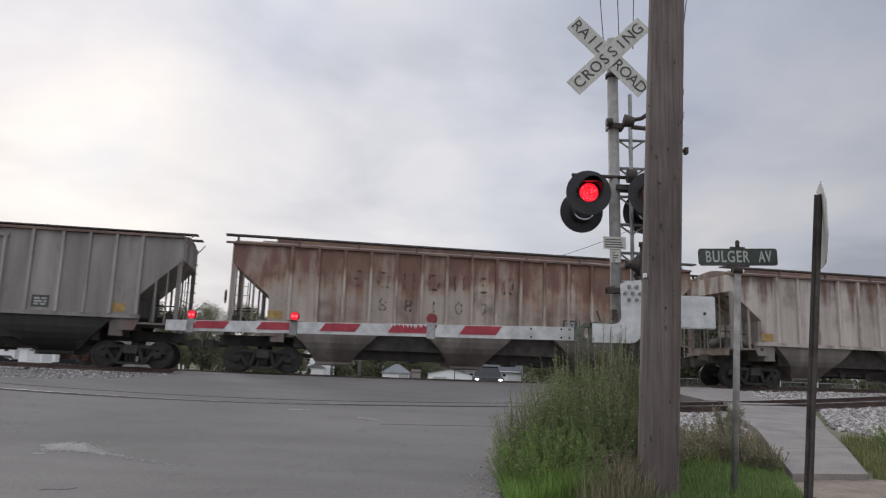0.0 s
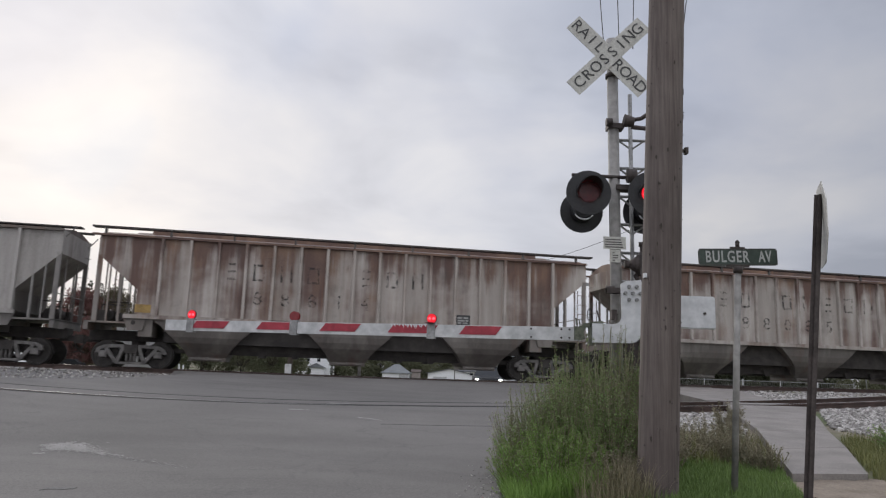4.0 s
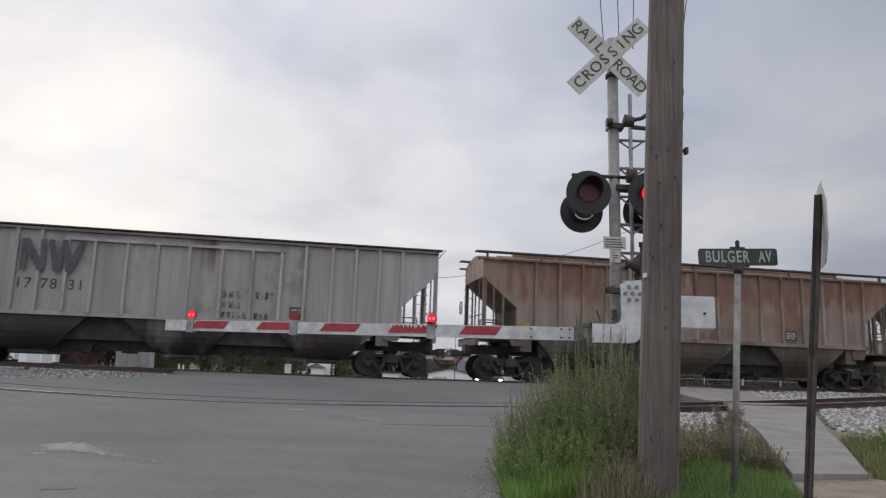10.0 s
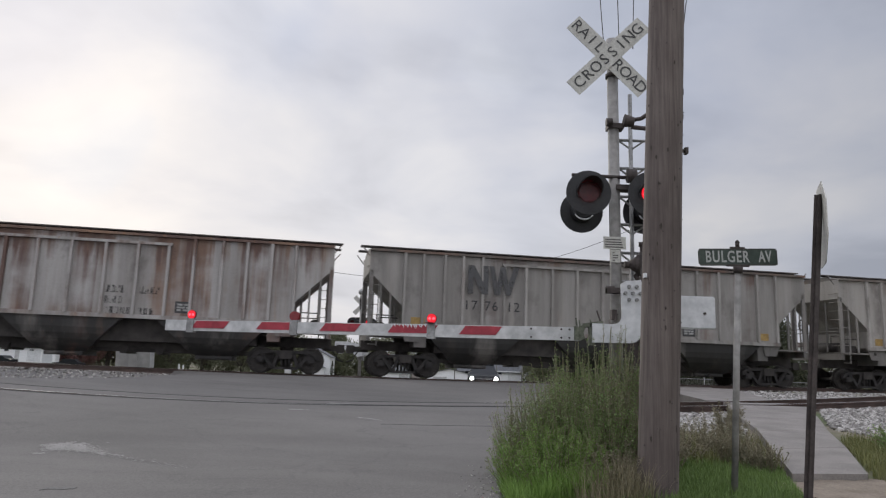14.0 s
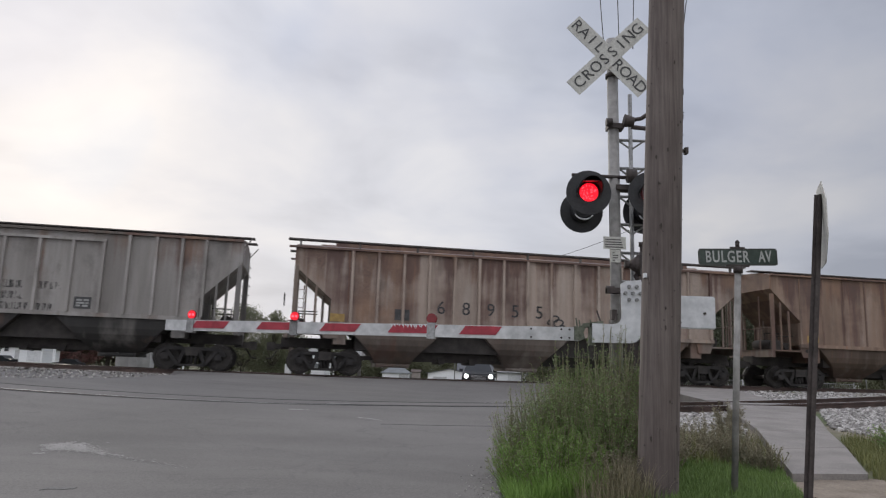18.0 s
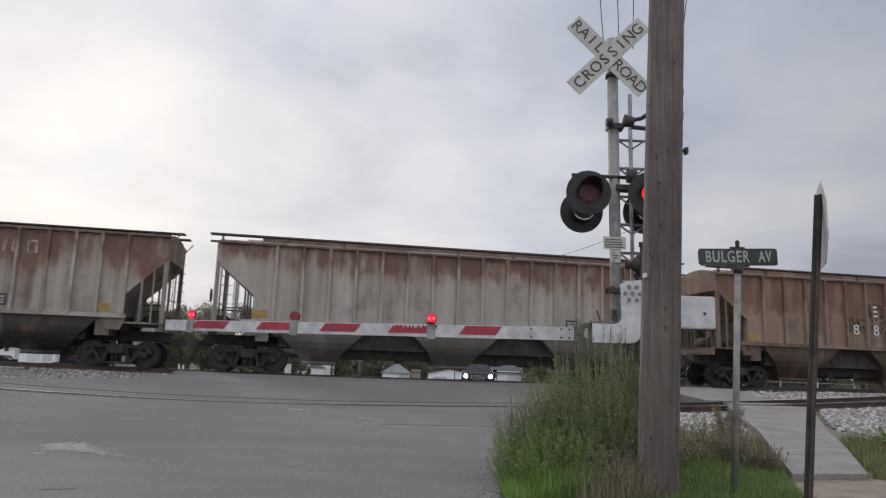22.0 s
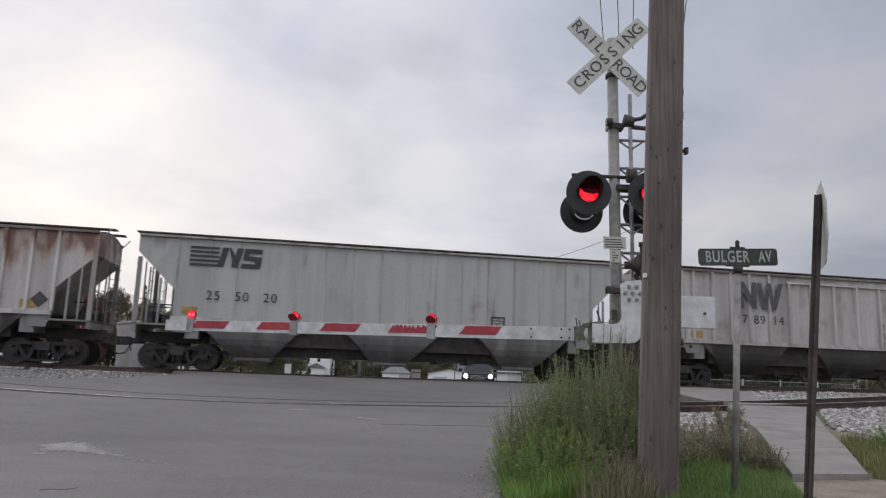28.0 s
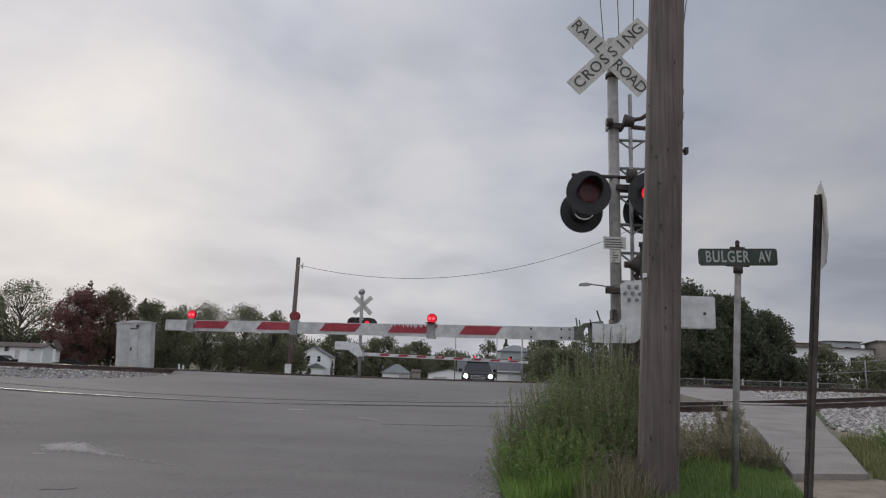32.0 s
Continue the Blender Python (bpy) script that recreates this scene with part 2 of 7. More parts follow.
M["letter_white"] = mat_mottled("white_lettering", (0.5, 0.5, 0.48), (0.7, 0.7, 0.68), 5, 50, 0.7)
M["yellow"] = mat_mottled("yellow_sticker", (0.22, 0.14, 0.045), (0.38, 0.25, 0.075), 5, 50, 0.6)


def mat_asphalt():
    m = Nodes("worn_asphalt")
    v = m.coords((1, 1, 1), False)
    big = m.noise(v, 0.16, 5, 0.6)
    mid = m.noise(m.coords((0.5, 1.6, 1), False), 0.9, 5)
    fine = m.noise(v, 55, 3)
    c = m.ramp(big, [(0.3, (0.110, 0.104, 0.098)), (0.7, (0.163, 0.154, 0.145))])
    c = m.mix(0.4, c, m.ramp(mid, [(0.3, (0.38, 0.38, 0.38)), (0.7, (0.62, 0.62, 0.62))]), "OVERLAY")
    c = m.mix(0.4, c, m.ramp(fine, [(0.3, (0.25, 0.25, 0.25)), (0.75, (0.8, 0.8, 0.8))]), "OVERLAY")
    # dark wandering cracks
    vo = m.n("ShaderNodeTexVoronoi", Scale=0.33)
    vo.feature = "DISTANCE_TO_EDGE"
    wob = m.n("ShaderNodeTexNoise", Scale=1.2, Detail=4)
    m.link(v, wob.inputs["Vector"])
    vv = m.n("ShaderNodeVectorMath"); vv.operation = "MULTIPLY_ADD"
    m.link(wob.outputs["Color"], vv.inputs[0]); vv.inputs[1].default_value = (0.9, 0.9, 0.9); m.link(v, vv.inputs[2])
    m.link(vv.outputs[0], vo.inputs["Vector"])
    crack = m.ramp(vo.outputs["Distance"], [(0.0, (1, 1, 1)), (0.006, (0, 0, 0))])
    fac = m.n("ShaderNodeMath"); fac.operation = "MULTIPLY"; fac.inputs[1].default_value = 0.22
    m.link(crack, fac.inputs[0])
    c = m.mix(fac.outputs[0], c, (0.05, 0.05, 0.05))
    m.bump(fine, 0.35, 0.006)
    m.b.inputs["Specular IOR Level"].default_value = 0.25
    return m.done(c, 0.9)


def mat_pole_wood():
    m = Nodes("weathered_pole_wood")
    g = m.noise(m.coords((16, 16, 0.5), False), 2.0, 6, 0.65)
    s = m.noise(m.coords((2.6, 2.6, 0.9), False), 1.0, 5, 0.65)
    k = m.noise(m.coords((26, 26, 5), False), 1.0, 4, 0.7)
    c = m.ramp(g, [(0.28, (0.070, 0.056, 0.049)), (0.5, (0.122, 0.101, 0.091)), (0.78, (0.174, 0.149, 0.135))])
    c = m.mix(0.75, c, m.ramp(s, [(0.3, (0.31, 0.285, 0.285)), (0.7, (0.66, 0.66, 0.66))]), "OVERLAY")
    c = m.mix(m.ramp(k, [(0.66, (0, 0, 0)), (0.74, (0.6, 0.6, 0.6))]), c, (0.045, 0.036, 0.032))
    m.bump(g, 0.35, 0.01)
    return m.done(c, 0.85)


def mat_leaf(name, a, b, scale=3.0):
    m = Nodes(name)
    ge = m.n("ShaderNodeNewGeometry")
    c = m.ramp(ge.outputs["Random Per Island"], [(0.0, a), (1.0, b)])
    m.b.inputs["Roughness"].default_value = 0.65
    m.link(c, m.b.inputs["Base Color"])
    tr = m.n("ShaderNodeBsdfTranslucent")
    m.link(c, tr.inputs["Color"])
    mx = m.n("ShaderNodeMixShader", Fac=0.4)
    m.link(m.b.outputs[0], mx.inputs[1]); m.link(tr.outputs[0], mx.inputs[2])
    out = m.nt.nodes["Material Output"]
    m.link(mx.outputs[0], out.inputs["Surface"])
    return m.mat


def mat_glow(name, color, strength):
    m = Nodes(name)
    m.b.inputs["Base Color"].default_value = (*color, 1)
    m.b.inputs["Emission Color"].default_value = (*color, 1)
    m.b.inputs["Emission Strength"].default_value = strength
    return m.mat


def mat_glass(name, tint=(0.02, 0.022, 0.025)):
    m = Nodes(name)
    m.b.inputs["Specular IOR Level"].default_value = 0.12
    return m.done(tint, 0.15)


def mat_ground():
    m = Nodes("verge_ground")
    v = m.coords((1, 1, 1), False)
    a = m.noise(v, 0.35, 5, 0.6)
    f = m.noise(v, 18, 4)
    c = m.ramp(a, [(0.32, (0.06, 0.085, 0.028)), (0.48, (0.095, 0.10, 0.045)), (0.6, (0.18, 0.15, 0.115))])
    c = m.mix(0.5, c, m.ramp(f, [(0.3, (0.25, 0.25, 0.25)), (0.7, (0.75, 0.75, 0.75))]), "OVERLAY")
    m.bump(f, 0.5, 0.03)
    return m.done(c, 0.9)


def mat_stones():
    m = Nodes("ballast_stone")
    ge = m.n("ShaderNodeNewGeometry")
    v = m.coords((1, 1, 1), False)
    f = m.noise(v, 30, 4)
    c = m.ramp(ge.outputs["Random Per Island"], [(0.0, (0.13, 0.12, 0.112)), (0.5, (0.27, 0.256, 0.24)), (1.0, (0.45, 0.43, 0.405))])
    c = m.mix(0.4, c, m.ramp(f, [(0.3, (0.3, 0.3, 0.3)), (0.7, (0.7, 0.7, 0.7))]), "OVERLAY")
    return m.done(c, 0.85)


M["asphalt"] = mat_asphalt()
M["wood"] = mat_pole_wood()
M["ground"] = mat_ground()
M["stones"] = mat_stones()
M["ballast"] = mat_mottled("ballast_bed", (0.09, 0.085, 0.082), (0.27, 0.262, 0.255), 9, 40, 0.9, bump=0.6, shift=False)
M["concrete"] = mat_mottled("pale_concrete", (0.158, 0.143, 0.131), (0.232, 0.212, 0.195), 1.6, 50, 0.85, shift=False)
M["rail"] = mat_mottled("rusty_rail", (0.035, 0.022, 0.018), (0.085, 0.055, 0.045), 3, 30, 0.7)
M["railtop"] = mat_mottled("worn_rail_head", (0.36, 0.35, 0.34), (0.55, 0.54, 0.53), 2, 30, 0.42, 0.9)
M["tie"] = mat_mottled("creosoted_tie", (0.025, 0.02, 0.017), (0.075, 0.06, 0.05), 5, 40, 0.9)
M["tar"] = mat_mottled("thin_tar_seam", (0.085, 0.082, 0.08), (0.13, 0.126, 0.122), 9, 40, 0.9)
M["rubber"] = mat_mottled("flangeway_rubber", (0.02, 0.02, 0.02), (0.05, 0.05, 0.05), 5, 40, 0.9)
M["roadpaint"] = mat_mottled("worn_road_paint", (0.18, 0.172, 0.165), (0.26, 0.25, 0.24), 7, 40, 0.8)
M["galv"] = mat_mottled("dull_galvanised_steel", (0.2, 0.2, 0.2), (0.34, 0.34, 0.335), 5, 40, 0.5, 0.5)
M["alum"] = mat_mottled("grey_aluminium_mast", (0.20, 0.192, 0.182), (0.29, 0.28, 0.265), 3, 12, 0.6, 0.2, 0.05)
M["white"] = mat_mottled("dull_white_paint", (0.50, 0.51, 0.52), (0.63, 0.64, 0.65), 3, 10, 0.5, 0.0, 0.05)
M["signwhite"] = mat_mottled("weathered_sign_white", (0.42, 0.415, 0.38), (0.55, 0.545, 0.505), 4, 40, 0.5)
M["red"] = mat_mottled("red_reflective_stripe", (0.26, 0.018, 0.032), (0.34, 0.03, 0.048), 3, 12, 0.45)
M["armwhite"] = mat_mottled("aged_arm_white", (0.40, 0.405, 0.405), (0.56, 0.56, 0.555), 2.5, 10, 0.5, 0.0, 0.05)
M["black"] = mat_mottled("matt_black_metal", (0.012, 0.012, 0.013), (0.03, 0.03, 0.032), 5, 40, 0.6)
M["blackletter"] = mat_mottled("black_sign_letter", (0.045, 0.045, 0.045), (0.085, 0.085, 0.085), 5, 40, 0.6)
M["darkpost"] = mat_mottled("dark_steel_post", (0.035, 0.028, 0.026), (0.08, 0.065, 0.06), 5, 40, 0.7, 0.2)
M["signgreen"] = mat_mottled("faded_green_sign", (0.022, 0.034, 0.027), (0.055, 0.080, 0.063), 6, 50, 0.5)
M["case"] = mat_mottled("silver_cabinet", (0.39, 0.39, 0.395), (0.45, 0.45, 0.455), 1.2, 2.5, 0.5, 0.2, 0.0)
M["redlit"] = mat_glow("lit_red_lens", (0.95, 0.008, 0.025), 1.05)
M["redlit_gate"] = mat_glow("lit_gate_lens", (0.80, 0.006, 0.022), 0.42)
M["redhot"] = mat_glow("red_lamp_core", (1.0, 0.08, 0.11), 1.7)
M["redlens"] = mat_mottled("dark_red_lens", (0.045, 0.006, 0.008), (0.10, 0.012, 0.015), 30, 80, 0.25)
M["redlens_gate"] = mat_mottled("red_gate_lens", (0.14, 0.009, 0.012), (0.21, 0.014, 0.018), 30, 80, 0.25)
M["headlight"] = mat_glow("lit_headlight", (1.0, 0.97, 0.9), 30.0)
M["carpaint"] = mat_mottled("dark_car_paint", (0.014, 0.015, 0.017), (0.02, 0.021, 0.024), 3, 30, 0.4)
M["carpaint"].node_tree.nodes["Principled BSDF"].inputs["Specular IOR Level"].default_value = 0.1
M["glass"] = mat_glass("dark_glass")
M["chrome"] = mat_mottled("chrome_trim", (0.5, 0.5, 0.5), (0.6, 0.6, 0.6), 3, 30, 0.15, 1.0)
M["housewhite"] = mat_mottled("white_siding", (0.66, 0.67, 0.68), (0.78, 0.79, 0.80), 1.2, 20, 0.7, stretch=(0.3, 0.3, 8))
M["houseteal"] = mat_mottled("pale_blue_siding", (0.30, 0.335, 0.345), (0.40, 0.43, 0.44), 1.2, 20, 0.7, stretch=(0.3, 0.3, 8))
M["roofing"] = mat_mottled("grey_shingles", (0.07, 0.072, 0.08), (0.13, 0.135, 0.145), 2, 20, 0.9)
M["roofbrown"] = mat_mottled("brown_shingles", (0.06, 0.045, 0.04), (0.12, 0.095, 0.085), 2, 20, 0.9)
M["leafgreen"] = mat_leaf("tree_leaves", (0.100, 0.107, 0.062), (0.165, 0.173, 0.103))
M["leafdark"] = mat_leaf("dark_needles", (0.066, 0.074, 0.046), (0.109, 0.118, 0.073))
M["leafred"] = mat_leaf("reddening_leaves", (0.142, 0.068, 0.061), (0.205, 0.104, 0.093))
M["leafolive"] = mat_leaf("olive_leaves", (0.120, 0.126, 0.074), (0.185, 0.192, 0.118))
M["weed"] = mat_leaf("weed_leaves", (0.155, 0.235, 0.080), (0.275, 0.365, 0.140))
M["seed"] = mat_leaf("pale_seed_heads", (0.24, 0.25, 0.165), (0.36, 0.36, 0.27))
M["weedbrown"] = mat_leaf("dry_brown_weeds", (0.180, 0.160, 0.105), (0.300, 0.268, 0.185))
M["weedstem"] = mat_leaf("weed_stems", (0.19, 0.17, 0.11), (0.32, 0.28, 0.19))
M["grass"] = mat_leaf("grass_blades", (0.098, 0.157, 0.042), (0.182, 0.270, 0.080))
M["weedbright"] = mat_leaf("bright_weed_leaves", (0.130, 0.225, 0.049), (0.245, 0.370, 0.098))
M["drygrass"] = mat_leaf("dry_grass_blades", (0.16, 0.145, 0.085), (0.31, 0.27, 0.175))
M["bark"] = mat_mottled("bark", (0.03, 0.026, 0.022), (0.09, 0.075, 0.065), 6, 40, 0.9)
M["wire"] = mat_mottled("dark_cable", (0.03, 0.03, 0.03), (0.05, 0.05, 0.05), 5, 40, 0.6)

# ---------------------------------------------------------------- mesh tools


def bx(bm, x0, y0, z0, x1, y1, z1):
    v = [bm.verts.new(p) for p in ((x0, y0, z0), (x1, y0, z0), (x1, y1, z0), (x0, y1, z0), (x0, y0, z1), (x1, y0, z1), (x1, y1, z1), (x0, y1, z1))]
    for f in ((3, 2, 1, 0), (4, 5, 6, 7), (0, 1, 5, 4), (1, 2, 6, 5), (2, 3, 7, 6), (3, 0, 4, 7)):
        bm.faces.new([v[i] for i in f])
    return bm


def tube(bm, p, q, r, n=8, r2=None, caps=True):
    p, q = Vector(p), Vector(q)
    r2 = r if r2 is None else r2
    a = (q - p).normalized()
    u = a.orthogonal().normalized()
    w = a.cross(u)
    ra, rb = [], []
    for i in range(n):
        t = 2 * math.pi * i / n
        o = u * math.cos(t) + w * math.sin(t)
        ra.append(bm.verts.new(p + o * r)); rb.append(bm.verts.new(q + o * r2))
    for i in range(n):
        j = (i + 1) % n
        f = bm.faces.new((ra[i], ra[j], rb[j], rb[i]))
        f.smooth = n > 6
    if caps:
        bm.faces.new(ra[::-1]); bm.faces.new(rb)
    return bm


def prism(bm, pts, lo, hi, plane="xz"):
    """Extrudes a 2D outline from lo to hi along the axis that the plane leaves out."""
    def at(a, b, c):
        return {"xz": (a, c, b), "xy": (a, b, c), "yz": (c, a, b)}[plane]
    A = [bm.verts.new(at(a, b, lo)) for a, b in pts]
    B = [bm.verts.new(at(a, b, hi)) for a, b in pts]
    fs = [bm.faces.new(A), bm.faces.new(B[::-1])]
    n = len(pts)
    for i in range(n):
        j = (i + 1) % n
        fs.append(bm.faces.new((A[j], A[i], B[i], B[j])))
    bmesh.ops.recalc_face_normals(bm, faces=fs)
    return bm


def mesh_of(name, bm, mat):
    me = bpy.data.meshes.new(name)
    bm.to_mesh(me)
    bm.free()
    if mat is not None:
        me.materials.append(mat)
    return me


def part(name, bm, material, parent, label=""):
    """Links a bmesh or a mesh as one object under a thing or a part."""
    me = bm if isinstance(bm, bpy.types.Mesh) else mesh_of(name, bm, material)
    ob = new(name, me)
    ob.parent = parent
    if label:
        ob["label"] = label
    return ob


def thing(name, label, category, m=None, group="", kind="", bm=None, material=None):
    ob = new(name, mesh_of(name, bm, material) if bm is not None else None)
    if m is not None:
        ob.matrix_basis = m
    return tagged(ob, label, category, group, kind)


def mesh_raw(name, verts, faces, mat):
    me = bpy.data.meshes.new(name)
    me.from_pydata(verts, [], faces)
    me.materials.append(mat)
    me.update()
    return me


TEXTS = {}


def text_mesh(s, size, mat, extrude=0.004, spacing=1.0, bold=0.0):
    key = (s, size, mat.name, spacing, bold)
    if key not in TEXTS:
        cu = bpy.data.curves.new("lettering", "FONT")
        cu.body, cu.size, cu.extrude, cu.align_x, cu.align_y = s, size, extrude, "CENTER", "CENTER"
        cu.space_character = spacing
        cu.offset = bold
        cu.resolution_u = 3
        cu.materials.append(mat)
        ob = bpy.data.objects.new("lettering", cu)
        TEXTS[key] = bpy.data.meshes.new_from_object(ob)
        bpy.data.objects.remove(ob)
    return TEXTS[key]


# ---------------------------------------------------------------- ground and road
YN = lambda x: 15.6 + 0.30 * x          # near track's centre
YF = lambda x: 27.82 + 0.18605 * x      # far track's centre


def ZN(x):
    x = max(-9.5, min(13.5, x))
    return -0.51 + (0.0052 if x < -2 else 0.002) * (x + 2) ** 2


def RZ(x):
    """Height of the far track's rail heads: a slight dip over the crossing."""
    return -0.14 * max(0.0, 1 - (x / 14.0) ** 2)


def smooth(a, b, x):
    t = min(1.0, max(0.0, (x - a) / (b - a)))
    return t * t * (3 - 2 * t)


def road_z(x, y):
    yn, yf = YN(max(-14, min(16, x))), YF(x)
    if y <= yn:
        return -0.90 + (ZN(x) + 0.90) * smooth(min(7.0, yn - 6), yn - 0.5, y)
    if y <= yf - 2:
        t = smooth(yn + 0.5, yf - 2.0, y)
        low = smooth(-7.5, -10.5, x)
        return ZN(x) + (RZ(x) - 0.035 - 0.46 * low - ZN(x)) * t
    if y <= yf + 2:
        return RZ(x) - 0.035
    fall = 0.0125 * (min(y, 300) - 45) * smooth(-75, -42, x) if y > 45 else 0.0
    return RZ(x) * (1 - smooth(yf + 2, yf + 12, y)) - 0.035 - 0.68 * smooth(yf + 2, yf + 12, y) - 0.24 * smooth(40.2, 44.5, y) - fall


def road_right(y):
    return 0.62 + 0.10 * max(0.0, y - 7) + 0.012 * max(0.0, y - 9) ** 1.55 + 0.11 * min(9.0, max(0.0, y - 9.5)) if y < 30 else road_right(29.9) + 0.25 * (y - 29.9)


def road_left(y):
    if y < 29.5:
        return max(-46.0, min(-9.0, (y - 24.92) / 0.186))
    return -9.0 + 0.36 * min(y - 29.5, 14) + 0.22 * max(0, y - 43.5)


def ground_z(x, y):
    base = road_z(x, y)
    if road_left(y) - 0.3 < x < road_right(y) + 0.3:
        return base - 0.16
    z = base - 0.10
    d = x - road_right(y)
    if d > 0:
        # the verge stands a little above the road near the corner
        lift = 0.16 * smooth(0.1, 1.4, d) * (1 - smooth(8.5, 12.0, y))
        z += lift
        z -= 0.10 * smooth(13, 15, y) * (1 - smooth(24, 26, y))
    else:
        z -= 0.25 * smooth(22, 24, y) * (1 - smooth(30, 33, y))
    yf = YF(x)
    if abs(y - yf) < 3.2:
        z -= 0.22
    return z


def grid_sheet(name, xs, ys, zfun, mat, keep=lambda x, y: True):
    vid, verts, faces = {}, [], []
    for j, y in enumerate(ys):
        for i, x in enumerate(xs):
            vid[i, j] = len(verts)
            verts.append((x, y, zfun(x, y)))
    for j in range(len(ys) - 1):
        for i in range(len(xs) - 1):
            if keep((xs[i] + xs[i + 1]) / 2, (ys[j] + ys[j + 1]) / 2):
                faces.append((vid[i, j], vid[i + 1, j], vid[i + 1, j + 1], vid[i, j + 1]))
    me = mesh_raw(name, verts, faces, mat)
    for p in me.polygons:
        p.use_smooth = True
    return new(name, me)


def spread(a, b, step):
    n = max(1, round((b - a) / step))
    return [a + (b - a) * i / n for i in range(n)]


gx = [-1500, -700, -350, -180, -110] + spread(-80, -24, 4) + spread(-24, 24, 0.5) + spread(24, 80, 4) + [80, 110, 180, 350, 700, 1500]
gy = [-400, -150, -60, -30, -12] + spread(-6, 0, 2) + spread(0, 40, 0.5) + spread(40, 80, 3) + [80, 110, 160, 260, 450, 800, 1500, 3000]
ground = grid_sheet("ground", gx, gy, ground_z, M["ground"])
tagged(ground, "grassy verge and bare level ground round the crossing", "ground", kind="structure")


def build_road():
    verts, faces = [], []
    ys = spread(-40, 0, 4) + spread(0, 45, 0.4) + spread(45, 200, 8) + [200.0]
    cols = 44
    for y in ys:
        a, b = road_left(y), road_right(y)
        for i in range(cols + 1):
            t = i / cols
            x = b - (b - a) * (1 - t) ** 1.9
            verts.append((x, y, road_z(x, y)))
        for x in (a, b):
            verts.append((x, y, road_z(x, y) - 0.3))
    w = cols + 3
    for j in range(len(ys) - 1):
        for i in range(cols):
            faces.append((j * w + i, j * w + i + 1, (j + 1) * w + i + 1, (j + 1) * w + i))
        faces.append((j * w + cols + 1, j * w, (j + 1) * w, (j + 1) * w + cols + 1))
        faces.append((j * w + cols, j * w + cols + 2, (j + 1) * w + cols + 2, (j + 1) * w + cols))
    me = mesh_raw("road", verts, faces, M["asphalt"])
    for p in me.polygons:
        p.use_smooth = True
    return tagged(new("road", me), "worn grey asphalt road over the crossing", "road", kind="structure")


road = build_road()


def road_patch(name, outline, mat, lift=0.005, label=""):
    """A thin painted shape that follows the road."""
    bm = bmesh.new()
    n = len(outline)
    tops = [bm.verts.new((x, y, road_z(x, y) + lift)) for x, y in outline]
    lows = [bm.verts.new((x, y, road_z(x, y) - 0.02)) for x, y in outline]
    bm.faces.new(tops)
    for i in range(n):
        j = (i + 1) % n
        bm.faces.new((tops[i], lows[i], lows[j], tops[j]))
    return part(name, bm, mat, road, label)


def wobbly(x0, y0, x1, y1, w0, w1, seed, n=9, j=0.25):
    rnd = random.Random(seed)
    d = Vector((x1 - x0, y1 - y0)).normalized()
    nx, ny = -d.y, d.x
    a, b = [], []
    for i in range(n):
        t = i / (n - 1)
        w = w0 + (w1 - w0) * t
        cx, cy = x0 + (x1 - x0) * t, y0 + (y1 - y0) * t
        a.append((cx + nx * w * (0.5 + j * rnd.uniform(-1, 1)), cy + ny * w * (0.5 + j * rnd.uniform(-1, 1))))
        b.append((cx - nx * w * (0.5 + j * rnd.uniform(-1, 1)), cy - ny * w * (0.5 + j * rnd.uniform(-1, 1))))
    return a + b[::-1]


# ---------------------------------------------------------------- tracks
RAIL = [(-0.07, 0), (0.07, 0), (0.07, 0.02), (0.012, 0.04), (0.012, 0.125), (0.037, 0.135), (0.037, 0.172), (-0.037, 0.172), (-0.037, 0.135), (-0.012, 0.125), (-0.012, 0.04), (-0.07, 0.02)]


def rail_mesh(path):
    """Sweeps the rail's section along points on the rail's top."""
    verts, faces = [], []
    n = len(RAIL)
    for i, p in enumerate(path):
        a, b = Vector(path[max(0, i - 1)]), Vector(path[min(len(path) - 1, i + 1)])
        d = (b - a).normalized()
        side = Vector((d.y, -d.x, 0)).normalized()
        for s, h in RAIL:
            q = Vector(p) + side * s
            verts.append((q.x, q.y, q.z + h - 0.172))
    for i in range(len(path) - 1):
        for k in range(n):
            l = (k + 1) % n
            faces.append((i * n + k, i * n + l, (i + 1) * n + l, (i + 1) * n + k))
    me = mesh_raw("rail", verts, faces, M["rail"])
    me.materials.append(M["railtop"])
    for p in me.polygons:
        if p.index % n == 6:
            p.material_index = 1
    return me


def track(name, label, yfun, zfun, slope, x0, x1, step, tie_from):
    th = tagged(new(name), label, "railway track", kind="structure")
    ang = math.atan(slope)
    nx, ny = -math.sin(ang), math.cos(ang)
    xs = [x0 + (x1 - x0) * i / step for i in range(step + 1)]
    for s in (-0.755, 0.755):
        part("rail", rail_mesh([(x + nx * s, yfun(x) + ny * s, zfun(x)) for x in xs]), None, th, "rusty steel rail with a worn bright top")
    bm = bmesh.new()
    bx(bm, -0.115, -1.3, -0.18, 0.115, 1.3, 0)
    tie = mesh_of("tie", bm, M["tie"])
    for x in tie_from:
        ob = part("tie", tie, None, th)
        ob.matrix_basis = Matrix.Translation((x, yfun(x), zfun(x) - 0.175)) @ Matrix.Rotation(ang, 4, "Z")
    return th


